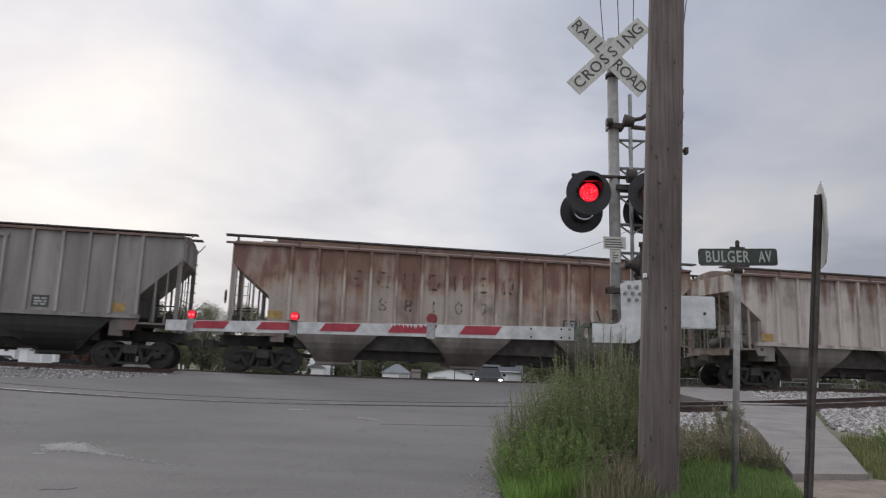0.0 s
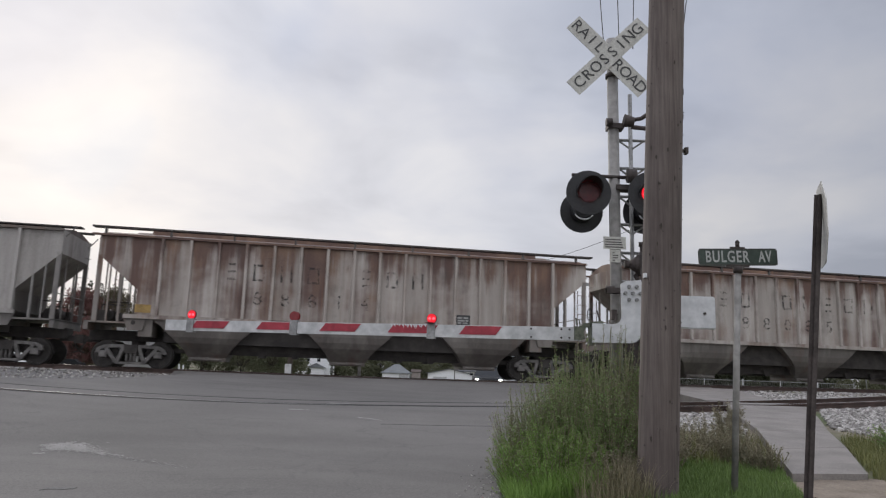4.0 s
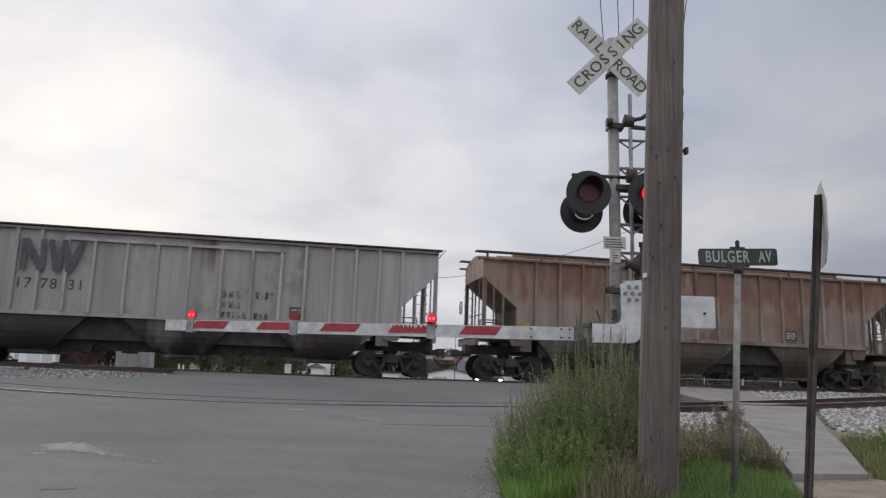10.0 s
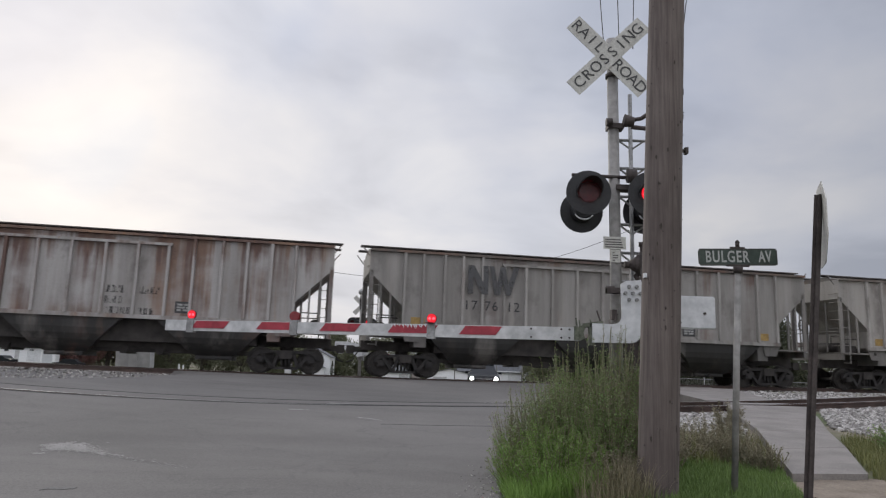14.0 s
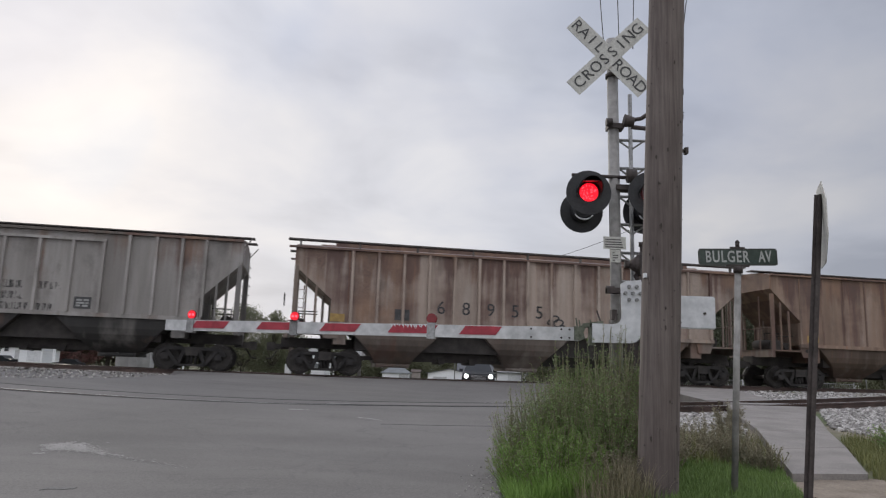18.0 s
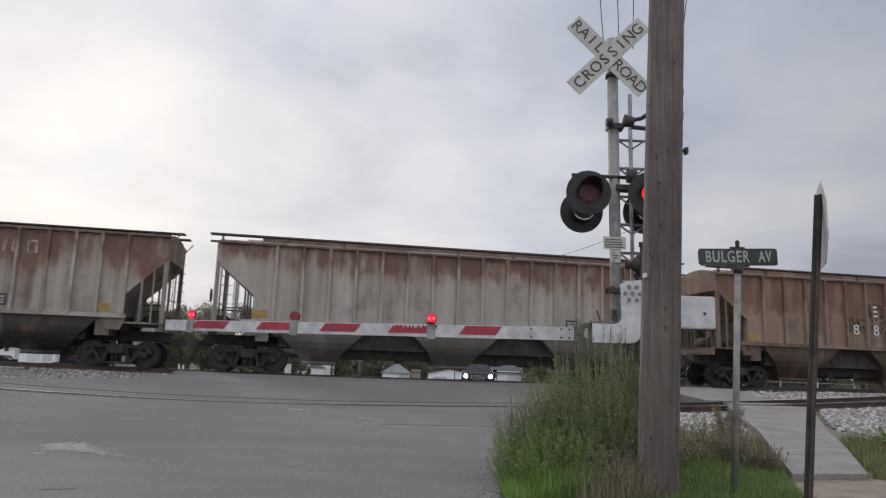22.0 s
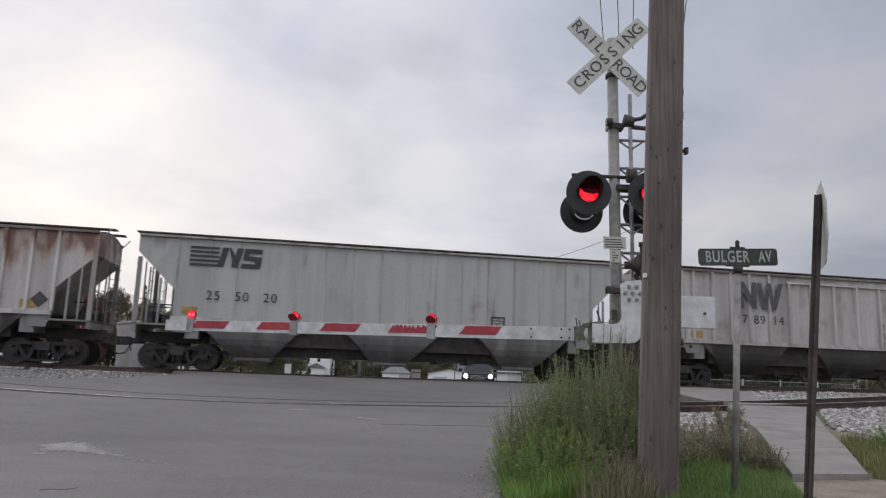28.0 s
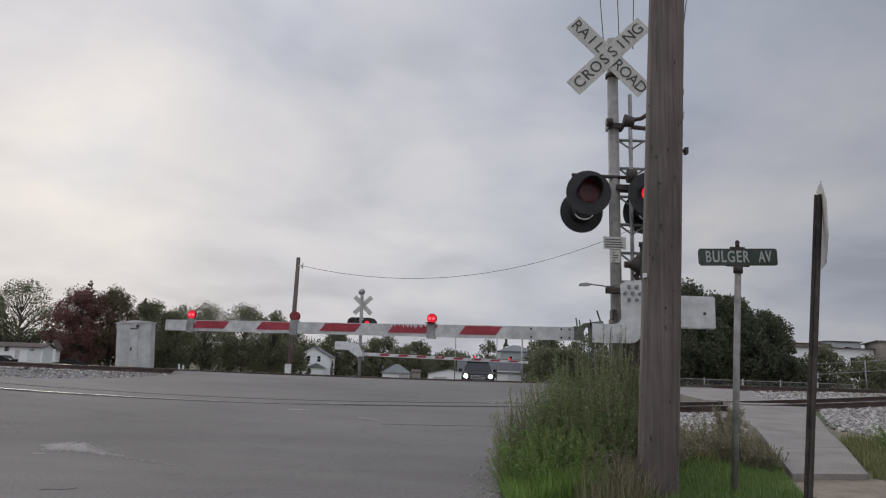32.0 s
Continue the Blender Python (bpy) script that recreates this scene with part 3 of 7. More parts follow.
far_track = track("far_track", "straight main railway track on stone ballast", YF, RZ, 0.18605, -260, 160, 60,
                  [-9.6 - 0.55 * i for i in range(60)] + [11.5 + 0.55 * i for i in range(60)])
near_track = track("near_track", "second railway track set in the road and ballast", YN, ZN, 0.30, -60, 60, 120,
                   [5.0 + 0.55 * i for i in range(3)] + [9.6 + 0.55 * i for i in range(40)])


def flangeway(yoff0, yoff1, x0, x1, name="flangeway"):
    xs = spread(x0, x1, 0.5) + [x1]
    verts, faces = [], []
    ang = math.atan(0.30)
    for x in xs:
        for s in (yoff0, yoff1):
            px, py = x - math.sin(ang) * s, YN(x) + math.cos(ang) * s
            verts.append((px, py, road_z(px, py) + 0.006))
        for s in (yoff0, yoff1):
            px, py = x - math.sin(ang) * s, YN(x) + math.cos(ang) * s
            verts.append((px, py, road_z(px, py) - 0.05))
    for i in range(len(xs) - 1):
        for a, b in ((0, 1), (2, 0), (1, 3)):
            faces.append((i * 4 + a, i * 4 + b, i * 4 + 4 + b, i * 4 + 4 + a))
    return part(name, mesh_raw(name, verts, faces, M["rubber"]), None, near_track, "dark gap beside the rail in the asphalt")


flangeway(-0.90, -0.80, -40, 1.9)
flangeway(-0.71, -0.63, -40, 1.9)
flangeway(0.63, 0.71, -40, 2.2)


def ballast_bed(name, yfun, zfun, slope, x0, x1, half, drop, label):
    ang = math.atan(slope)
    xs = spread(x0, x1, 1.0) + [x1]
    prof = [(-half - drop * 1.7, -drop), (-half, -0.03), (-0.72, -0.05), (0.72, -0.05), (half, -0.03), (half + drop * 1.7, -drop)]
    rnd = random.Random(len(name) + int(x0))
    verts, faces = [], []
    for x in xs:
        for s, h in prof:
            verts.append((x - math.sin(ang) * s, yfun(x) + math.cos(ang) * s, zfun(x) - 0.17 + h + rnd.uniform(-0.02, 0.02)))
    n = len(prof)
    for i in range(len(xs) - 1):
        for k in range(n - 1):
            faces.append((i * n + k, (i + 1) * n + k, (i + 1) * n + k + 1, i * n + k + 1))
    me = mesh_raw(name, verts, faces, M["ballast"])
    return tagged(new(name, me), label, "ballast", kind="structure")


bed = ballast_bed("ballast_bed", YF, RZ, 0.18605, -90, -9.0, 1.55, 0.42, "grey crushed-stone ballast under the track")
bed2 = ballast_bed("ballast_bed", YF, RZ, 0.18605, 10.6, 70, 1.55, 0.42, "grey crushed-stone ballast under the track")


def stones(name, count, place, size, label, seed):
    """Loose stones, joined: nobody could count them."""
    rnd = random.Random(seed)
    base = [Vector(p) for p in ((1, 0, 0), (-1, 0, 0), (0, 1, 0), (0, -1, 0), (0, 0, 1), (0, 0, -1))]
    tri = ((0, 2, 4), (2, 1, 4), (1, 3, 4), (3, 0, 4), (2, 0, 5), (1, 2, 5), (3, 1, 5), (0, 3, 5))
    verts, faces = [], []
    for _ in range(count):
        x, y, z = place(rnd)
        s = size * rnd.uniform(0.55, 1.4)
        rot = Euler((rnd.uniform(0, 6), rnd.uniform(0, 6), rnd.uniform(0, 6))).to_matrix()
        k = len(verts)
        for b in base:
            q = rot @ (b * rnd.uniform(0.7, 1.25)) * s
            verts.append((x + q.x, y + q.y, z + q.z * 0.8))
        faces += [tuple(k + i for i in t) for t in tri]
    return tagged(new(name, mesh_raw(name, verts, faces, M["stones"])), label, "stones", kind="stuff")


def on_bed(yfun, zfun, slope, x0, x1, s0, s1, half, drop):
    ang = math.atan(slope)

    def place(r):
        x, s = r.uniform(x0, x1), r.uniform(s0, s1)
        over = max(0.0, abs(s) - half)
        z = zfun(x) - 0.19 - min(drop, over / 1.7) if abs(s) > 0.7 else zfun(x) - 0.2
        return x - math.sin(ang) * s, yfun(x) + math.cos(ang) * s, z
    return place


def path_left(y):
    return 3.84 + (y - 7.9) * 0.345


def path_right(y):
    return 4.73 + (y - 8.1) * 0.468


def on_verge(x0, x1, y0, y1, side):
    """Loose stones on the ground beside the footpath: side -1 left of it, 1 right of it."""
    def place(r):
        while True:
            x, y = r.uniform(x0, x1), r.uniform(y0, y1)
            s = (y - YN(x)) * math.cos(math.atan(0.30))
            ok = x < path_left(y) - 0.1 if side < 0 else x > path_right(y) + 0.1
            edge = y0 + 0.9 * math.sin(x * 2.1) + 0.35 * math.sin(x * 5.3) + 0.9
            if ok and y > edge and abs(s) > 0.8:
                return x, y, max(ground_z(x, y), ZN(x) - 0.2 - 0.12 * max(0, abs(s) - 0.9)) + r.uniform(0.0, 0.03)
    return place


stones("ballast_stones", 2600, on_bed(YF, RZ, 0.18605, -24, -9.2, -2.3, -0.8, 1.55, 0.42), 0.05, "light grey crushed ballast stones", 3)
stones("ballast_stones", 1500, on_bed(YF, RZ, 0.18605, 11, 26, -2.3, 0.7, 1.55, 0.42), 0.05, "light grey crushed ballast stones", 4)
stones("ballast_stones", 9000, on_verge(6.9, 16, 11.8, 19.6, 1), 0.06, "light grey crushed ballast stones", 5)
stones("ballast_stones", 3200, on_verge(2.4, 6.9, 11.6, 17.2, -1), 0.055, "light grey crushed ballast stones", 6)
stones("ballast_stones", 2600, on_verge(9.4, 20, 19.0, 26.0, 1), 0.05, "light grey crushed ballast stones", 7)

# ---------------------------------------------------------------- the train
TRACK_TURN = math.degrees(math.atan(0.18605))
TD = Vector((0.98313, 0.18292, 0))
T0 = Vector((-0.135, 27.797, 0.0))
BODY = 17.92       # length of a wagon's body
HALF = BODY / 2
SHORT = {"S": 0.24, "N": 0.0, "K": 0.0}        # how far the body stops short at its trailing end
ROOF_Z = {"S": 4.44, "N": 4.50, "K": 4.52}   # top of the sides above the rail


def grey(v, w=0.0):
    return (v + w, v, v - w)


def car_body(kind):
    bm = bmesh.new()
    zt = ROOF_Z[kind]
    e = 1.36
    hi, lo = {"S": (3.75, 2.60), "N": (3.70, 2.38), "K": (3.94, 2.60)}[kind]
    b = -HALF + SHORT[kind]
    pts = [(b, hi), (b, zt), (HALF, zt), (HALF, hi), (HALF - e, lo), (HALF - e, 1.70), (b + e, 1.70), (b + e, lo)]
    prism(bm, pts, -1.54, 1.54)
    # sloping end sheets go on inwards below the sides
    for sgn, c in ((-1, b + e), (1, HALF - e)):
        prism(bm, [(c, lo), (c - sgn * 0.9, 1.75), (c - sgn * 0.9, 1.4), (c, 1.7)], -1.3, 1.3)
    return mesh_of("body", bm, M["wagonsmooth" if kind == "K" else "wagon"])


def car_roof(kind):
    bm = bmesh.new()
    zt = ROOF_Z[kind]
    # shallow arched roof
    n = 10
    sec = [(-1.54 + 3.08 * i / n, zt + (0.29 if kind == "S" else 0.20) * (1 - ((2 * i / n) - 1) ** 2)) for i in range(n + 1)]
    prism(bm, [(-1.54, zt - 0.05)] + sec + [(1.54, zt - 0.05)], -HALF + 0.02 + SHORT[kind], HALF - 0.02, "yz")
    return mesh_of("roof", bm, M["wagon"])


def car_walk(kind):
    """Roof walk with its posts along the near and far edges, and the hatch row."""
    bm = bmesh.new()
    if kind == "S":
        for s in (-1.42, 1.42):
            bx(bm, -HALF - 0.04, s - 0.17, 4.70, HALF + 0.26, s + 0.17, 4.75)
    else:
        for s in (-0.62, 0.62):
            bx(bm, -HALF - 0.30, s - 0.2, 4.74, HALF + 0.30, s + 0.2, 4.78)
    return mesh_of("roof_walk", bm, M["roofdark"])


def eave_mesh(kind):
    bm = bmesh.new()
    zt = ROOF_Z[kind]
    bx(bm, -HALF, -0.05, zt - 0.04, HALF, 0.05, zt + {"S": 0.03, "N": 0.05, "K": 0.035}[kind])
    # inner strip fills the dark band under the roof walk
    if kind == "S":
        bx(bm, -HALF + 1.7, 1.15, zt, HALF - 1.7, 1.25, 4.86)
    return mesh_of("eave", bm, M["wagon"])


def post_mesh(kind):
    bm = bmesh.new()
    if kind == "S":
        bx(bm, -0.035, -0.05, 0, 0.035, 0.05, 0.27)
    else:
        bx(bm, -0.03, -0.8, 0, 0.03, 0.8, 0.06)
    return mesh_of("walk_bracket", bm, M["roofdark"])


def hatch_mesh():
    bm = bmesh.new()
    prism(bm, [(-0.35, 0), (-0.3, 0.14), (-0.1, 0.2), (0.1, 0.2), (0.3, 0.14), (0.35, 0)], -3.6, 3.6, "yz")
    return mesh_of("hatch", bm, M["wagon"])


def rib_mesh(h, mat="wagon"):
    bm = bmesh.new()
    prism(bm, [(-0.06, 0), (-0.045, -0.11), (0.045, -0.11), (0.06, 0)], 1.73, 1.73 + h, "xy")
    return mesh_of("rib", bm, M[mat])


def sill_mesh():
    bm = bmesh.new()
    bx(bm, -HALF + 1.25, -0.04, 1.60, HALF - 1.25, 0.04, 1.74)
    return mesh_of("side_sill", bm, M["wagon"])


def bay_mesh(top, low, mat):
    """A hopper bay: flush with the side above, then sloping in to its outlet gate."""
    bm = bmesh.new()
    rows = [(top, 1.50, 1.69), (top - 0.22, 1.49, 1.47), (top - 0.44, 1.46, 1.25), (top - 0.66, 1.39, 1.04), (top - 0.86, 1.26, 0.84), (top - 1.04, 1.05, 0.64), (0.66, 0.78, low)]
    rings = []
    for hx, hy, z in rows:
        rings.append([bm.verts.new(p) for p in ((-hx, -hy, z), (hx, -hy, z), (hx, hy, z), (-hx, hy, z))])
    for u, v in zip(rings, rings[1:]):
        for i in range(4):
            j = (i + 1) % 4
            f = bm.faces.new((u[j], u[i], v[i], v[j]))
    bm.faces.new(rings[0]); bm.faces.new(rings[-1][::-1])
    # outlet gate under the bay, with its rack shaft
    bx(bm, -0.62, -0.85, low - 0.14, 0.62, 0.85, low)
    tube(bm, (0, -0.98, low - 0.05), (0, -0.8, low - 0.05), 0.06, 8)
    tube(bm, (-0.5, -0.92, low - 0.08), (0.5, -0.92, low - 0.08), 0.035, 6)
    return mesh_of("hopper_bay", bm, mat)


def centre_sill():
    bm = bmesh.new()
    bx(bm, -HALF - 0.1, -0.32, 0.86, -HALF + 3.4, 0.32, 1.22)
    bx(bm, HALF - 3.4, -0.32, 0.86, HALF + 0.1, 0.32, 1.22)
    bx(bm, -HALF + 3.4, -0.22, 0.80, HALF - 3.4, 0.22, 0.84)
    tube(bm, (-5.5, -0.62, 0.92), (5.5, -0.62, 0.92), 0.03, 6)
    # dark box between the bays: deep cross ridges and the shade around them
    bx(bm, -6.4, -1.15, 0.84, 6.4, 1.15, 1.6)
    return mesh_of("centre_sill", bm, M["under"])


def end_platform():
    """End sill, deck and steps, built at the wagon's left end."""
    bm = bmesh.new()
    bx(bm, -HALF, -1.5, 1.18, -HALF + 0.14, 1.5, 1.46)
    bx(bm, -HALF, -1.5, 1.42, -HALF + 1.9, 1.5, 1.48)
    bx(bm, -HALF + 1.75, -1.45, 1.0, -HALF + 2.2, 1.45, 1.70)
    prism(bm, [(-HALF + 1.2, 1.70), (-HALF + 2.0, 1.70), (-HALF + 1.9, 1.2), (-HALF + 1.4, 1.2)], -1.52, -1.46)
    prism(bm, [(-HALF + 1.2, 1.70), (-HALF + 2.0, 1.70), (-HALF + 1.9, 1.2), (-HALF + 1.4, 1.2)], 1.46, 1.52)
    return mesh_of("end_platform", bm, M["wagon"])


def end_frame(bracket):
    bm = bmesh.new()
    for y in (-1.5, 1.5):
        tube(bm, (-HALF + 1.62, y - 0.035, 1.48), (-HALF + 1.62, y + 0.035, 1.48), 0.02, 6)
        bx(bm, -HALF + 0.0, y - 0.04, 1.46, -HALF + 0.15, y + 0.04, 3.75)
        bx(bm, -HALF + 0.78, y - 0.03, 1.46, -HALF + 0.85, y + 0.03, 3.05)
        bx(bm, -HALF + 0.42, y - 0.025, 1.46, -HALF + 0.47, y + 0.025, 3.4)
    for y in (-0.6, 0.6):
        tube(bm, (-HALF + 0.1, y, 1.46), (-HALF + 0.1, y, 3.7), 0.03, 6)
        tube(bm, (-HALF + 1.1, y, 1.46), (-HALF + 1.1, y, 2.8), 0.04, 6)
    tube(bm, (-HALF + 0.05, -1.5, 2.35), (-HALF + 0.05, 1.5, 2.35), 0.018, 6)
    # top corner bracket of the roof walk
    for y in (-1.3, 1.3) if bracket else ():
        tube(bm, (-HALF - 0.30, y, 4.69), (-HALF + 0.03, y, 4.28), 0.022, 6)
    return mesh_of("end_frame", bm, M["wagon"])


def ladder_mesh(side):
    """Corner ladder: rungs on the side (side -1 the near corner) and grab irons up the end."""
    bm = bmesh.new()
    y = 1.58 * side
    tube(bm, (-HALF + 0.36, y, 1.0), (-HALF + 0.36, y, 3.40), 0.018, 6)
    for i in range(7):
        z = 1.05 + i * 0.36
        tube(bm, (-HALF + 0.03, y, z), (-HALF + 0.36, y, z), 0.011, 6)
    for i in range(7):
        z = 1.75 + i * 0.36
        a, b = 1.45 * side, 1.05 * side
        for x, y, xx, yy in ((-HALF, a, -HALF - 0.07, a), (-HALF - 0.07, a, -HALF - 0.07, b), (-HALF - 0.07, b, -HALF, b)):
            tube(bm, (x, y, z), (xx, yy, z), 0.011, 5)
    return mesh_of("ladder", bm, M["wagon"])


def coupler_mesh():
    bm = bmesh.new()
    bx(bm, -HALF - 0.45, -0.1, 0.78, -HALF + 0.2, 0.1, 0.98)
    bx(bm, -HALF - 0.61, -0.17, 0.72, -HALF - 0.32, 0.17, 1.02)
    # hanging air hose
    pts = [(-HALF - 0.15, -0.25, 0.85), (-HALF - 0.3, -0.25, 0.62), (-HALF - 0.40, -0.22, 0.45), (-HALF - 0.60, -0.15, 0.40)]
    for a, b in zip(pts, pts[1:]):
        tube(bm, a, b, 0.028, 6)
    return mesh_of("coupler", bm, M["under"])


def side_frame(mat):
    """Cast side frame: a top chord over the axle boxes and two open V struts round the spring nest."""
    bm = bmesh.new()
    a, b = -0.07, 0.07
    prism(bm, [(-1.16, 0.50), (-1.12, 0.66), (-0.9, 0.77), (-0.55, 0.80), (0.55, 0.80), (0.9, 0.77), (1.12, 0.66), (1.16, 0.50), (1.02, 0.50), (0.98, 0.61), (0.84, 0.67), (0.5, 0.69), (-0.5, 0.69), (-0.84, 0.67), (-0.98, 0.61), (-1.02, 0.50)], a, b)
    for s in (-1, 1):
        prism(bm, [(s * 0.92, 0.70), (s * 0.78, 0.70), (s * 0.36, 0.16), (s * 0.50, 0.16)], a, b)
        prism(bm, [(s * 0.20, 0.70), (s * 0.32, 0.70), (s * 0.50, 0.18), (s * 0.40, 0.14)], a, b)
        prism(bm, [(s * 1.02, 0.36), (s * 1.02, 0.58), (s * 0.76, 0.58), (s * 0.76, 0.36)], a - 0.04, b + 0.04)
        tube(bm, (s * 0.89, a - 0.07, 0.457), (s * 0.89, b + 0.07, 0.457), 0.09, 12)
    prism(bm, [(-0.46, 0.13), (0.46, 0.13), (0.42, 0.21), (-0.42, 0.21)], a, b)
    for x in (-0.13, 0.0, 0.13):
        tube(bm, (x, 0, 0.20), (x, 0, 0.62), 0.05, 8)
    return mesh_of("side_frame", bm, mat)


def bolster():
    bm = bmesh.new()
    bx(bm, -0.22, -1.15, 0.50, 0.22, 1.15, 0.80)
    bx(bm, -0.8, -0.5, 0.42, 0.8, 0.5, 0.55)
    tube(bm, (0, 0, 0.78), (0, 0, 1.0), 0.25, 12)
    return mesh_of("bolster", bm, M["under"])


def wheelset():
    bm = bmesh.new()
    tube(bm, (0, -1.1, 0), (0, 1.1, 0), 0.08, 10)
    for s in (-1, 1):
        tube(bm, (0, s * 0.68, 0), (0, s * 0.82, 0), 0.457, 26)
        tube(bm, (0, s * 0.66, 0), (0, s * 0.69, 0), 0.485, 26)
        tube(bm, (0, s * 0.82, 0), (0, s * 0.90, 0), 0.17, 12)
        # rim ring standing proud of the web
        for i in range(13):
            t0, t1 = 2 * math.pi * i / 13, 2 * math.pi * (i + 0.9) / 13
            tube(bm, (0.40 * math.cos(t0), s * 0.83, 0.40 * math.sin(t0)), (0.40 * math.cos(t1), s * 0.83, 0.40 * math.sin(t1)), 0.035, 4)
    return mesh_of("wheelset", bm, M["wheel"])


M["truckdark"] = mat_mottled("sooty_truck_casting", (0.012, 0.011, 0.011), (0.034, 0.030, 0.028), 3, 40, 0.8)
M["truck"] = mat_mottled("dusty_truck_casting", (0.07, 0.066, 0.062), (0.19, 0.18, 0.17), 4, 40, 0.8)
CAR = {}
for k in "SNK":
    CAR[k] = dict(eave=eave_mesh(k), body=car_body(k), roof=car_roof(k), walk=car_walk(k), post=post_mesh(k),
                  rib=rib_mesh(ROOF_Z[k] - 1.77), rib_low=rib_mesh(2.44),
                  rib_runs=rib_mesh(ROOF_Z[k] - 1.77, "wagonruns"), rib_low_runs=rib_mesh(2.44, "wagonruns"))
HATCH, SILL, CSILL, PLAT, COUP = hatch_mesh(), sill_mesh(), centre_sill(), end_platform(), coupler_mesh()
FRAME = {k: end_frame(k == "N") for k in "SNK"}
LADDER = {"N": ladder_mesh(-1), "K": ladder_mesh(1)}
LADDER["S"] = LADDER["K"]
BAY = {"N": bay_mesh(2.0, 0.44, M["wagon"]), "K": bay_mesh(1.95, 0.42, M["wagon"]), "S": bay_mesh(1.85, 0.38, M["wagon"])}
SIDEF = {"pale": side_frame(M["truck"]), "dark": side_frame(M["truckdark"])}


def brake_gear():
    """Air reservoir, valve box and pipes on the end platform."""
    bm = bmesh.new()
    tube(bm, (-HALF + 0.55, -0.75, 1.72), (-HALF + 0.55, 0.35, 1.72), 0.2, 14)
    tube(bm, (-HALF + 1.0, -1.05, 1.66), (-HALF + 1.0, -0.5, 1.66), 0.14, 12)
    bx(bm, -HALF + 0.3, -1.3, 1.48, -HALF + 0.62, -0.95, 1.86)
    for y, z in ((-1.2, 2.05), (-0.4, 2.2)):
        tube(bm, (-HALF + 0.45, y, 1.8), (-HALF + 0.45, y, z), 0.022, 6)
        tube(bm, (-HALF + 0.45, y, z), (-HALF + 1.15, y, z), 0.022, 6)
    return mesh_of("brake_gear", bm, M["under"])


BRAKEGEAR = brake_gear()
bm = bmesh.new(); bx(bm, -6.3, -0.04, 0.49, 6.3, 0.04, 0.63); ROD = mesh_of("brake_rod", bm, M["under"])
# the wide box is added to deepen the darkness between the bays
bm = bmesh.new(); bx(bm, -5.6, -0.7, 0.62, 5.6, 0.7, 0.836); DARK_FILLER = mesh_of("gate_carrier", bm, M["under"])
bm = bmesh.new(); prism(bm, [(-0.16, 0.66), (0.16, 0.66), (0.10, 0.42), (-0.10, 0.42)], -0.75, 0.75); HANGER = mesh_of("lever_hanger", bm, M["under"])
BOLST, WHEELS = bolster(), wheelset()
bm = bmesh.new(); prism(bm, [(-0.055, 0), (-0.03, -0.085), (0.03, -0.085), (0.055, 0)], 0, 1.1, "xy"); SHORT_RIB = mesh_of("end_rib", bm, M["wagon"])
bm = bmesh.new(); bx(bm, -0.26, -0.004, -0.14, 0.26, 0.004, 0.14); PLATE_Y = mesh_of("sticker", bm, M["yellow"])
bm = bmesh.new(); bx(bm, -0.28, -0.004, -0.16, 0.28, 0.004, 0.16); PLATE_W = mesh_of("data_panel", bm, M["letter_white"])
bm = bmesh.new(); bx(bm, -0.27, -0.004, -0.2, 0.27, 0.004, 0.2); PLATE_D = mesh_of("data_panel", bm, M["panelblack"])
bm = bmesh.new(); prism(bm, [(0, -0.28), (0.28, 0), (0, 0.28), (-0.28, 0)], -0.004, 0.004); DIAMOND = mesh_of("hazard_diamond", bm, M["panelblack"])
bm = bmesh.new()
for i in range(26):
    t0, t1 = 2 * math.pi * i / 26, 2 * math.pi * (i + 1) / 26
    tube(bm, (0.25 * math.cos(t0), 0, 0.25 * math.sin(t0)), (0.25 * math.cos(t1), 0, 0.25 * math.sin(t1)), 0.02, 5)
for i in range(4):
    tube(bm, (0, 0, 0), (0.25 * math.cos(i * 1.571), 0, 0.25 * math.sin(i * 1.571)), 0.014, 5)
BRAKE = mesh_of("brake_wheel", bm, M["under"])


def loops(mat):
    """Loose loops of spray paint with no letters in them."""
    bm = bmesh.new()
    rnd = random.Random(12)
    for cx, cz, r in ((-0.2, 0.05, 0.12), (0.0, 0.25, 0.16), (0.15, 0.02, 0.2), (0.3, -0.2, 0.12)):
        p = None
        for k in range(15):
            a = k * 0.45
            q = (cx + r * math.cos(a) * (1 + 0.2 * math.sin(2 * a)), 0, cz + r * math.sin(a))
            if p:
                tube(bm, p, q, 0.055, 4)
            p = q
    for v in bm.verts:
        v.co.y *= 0.1
    return mesh_of("graffiti", bm, mat)


LINES = [(z, a, b) for z, ws in ((0.06, ((-0.2, -0.02), (0.03, 0.2))), (-0.04, ((-0.2, 0.06), (0.1, 0.2))), (-0.13, ((-0.2, -0.06), (0.0, 0.18)))) for a, b in ws]
PANEL_LINES = []
for z, a, b in LINES:
    bm = bmesh.new(); bx(bm, a, -0.007, z, b, -0.004, z + 0.065); PANEL_LINES.append(mesh_of("panel_line", bm, M["panelgrey"]))
GRAF, GRAF_DARK = loops(M["letter_white"]), loops(M["letter_dark"])


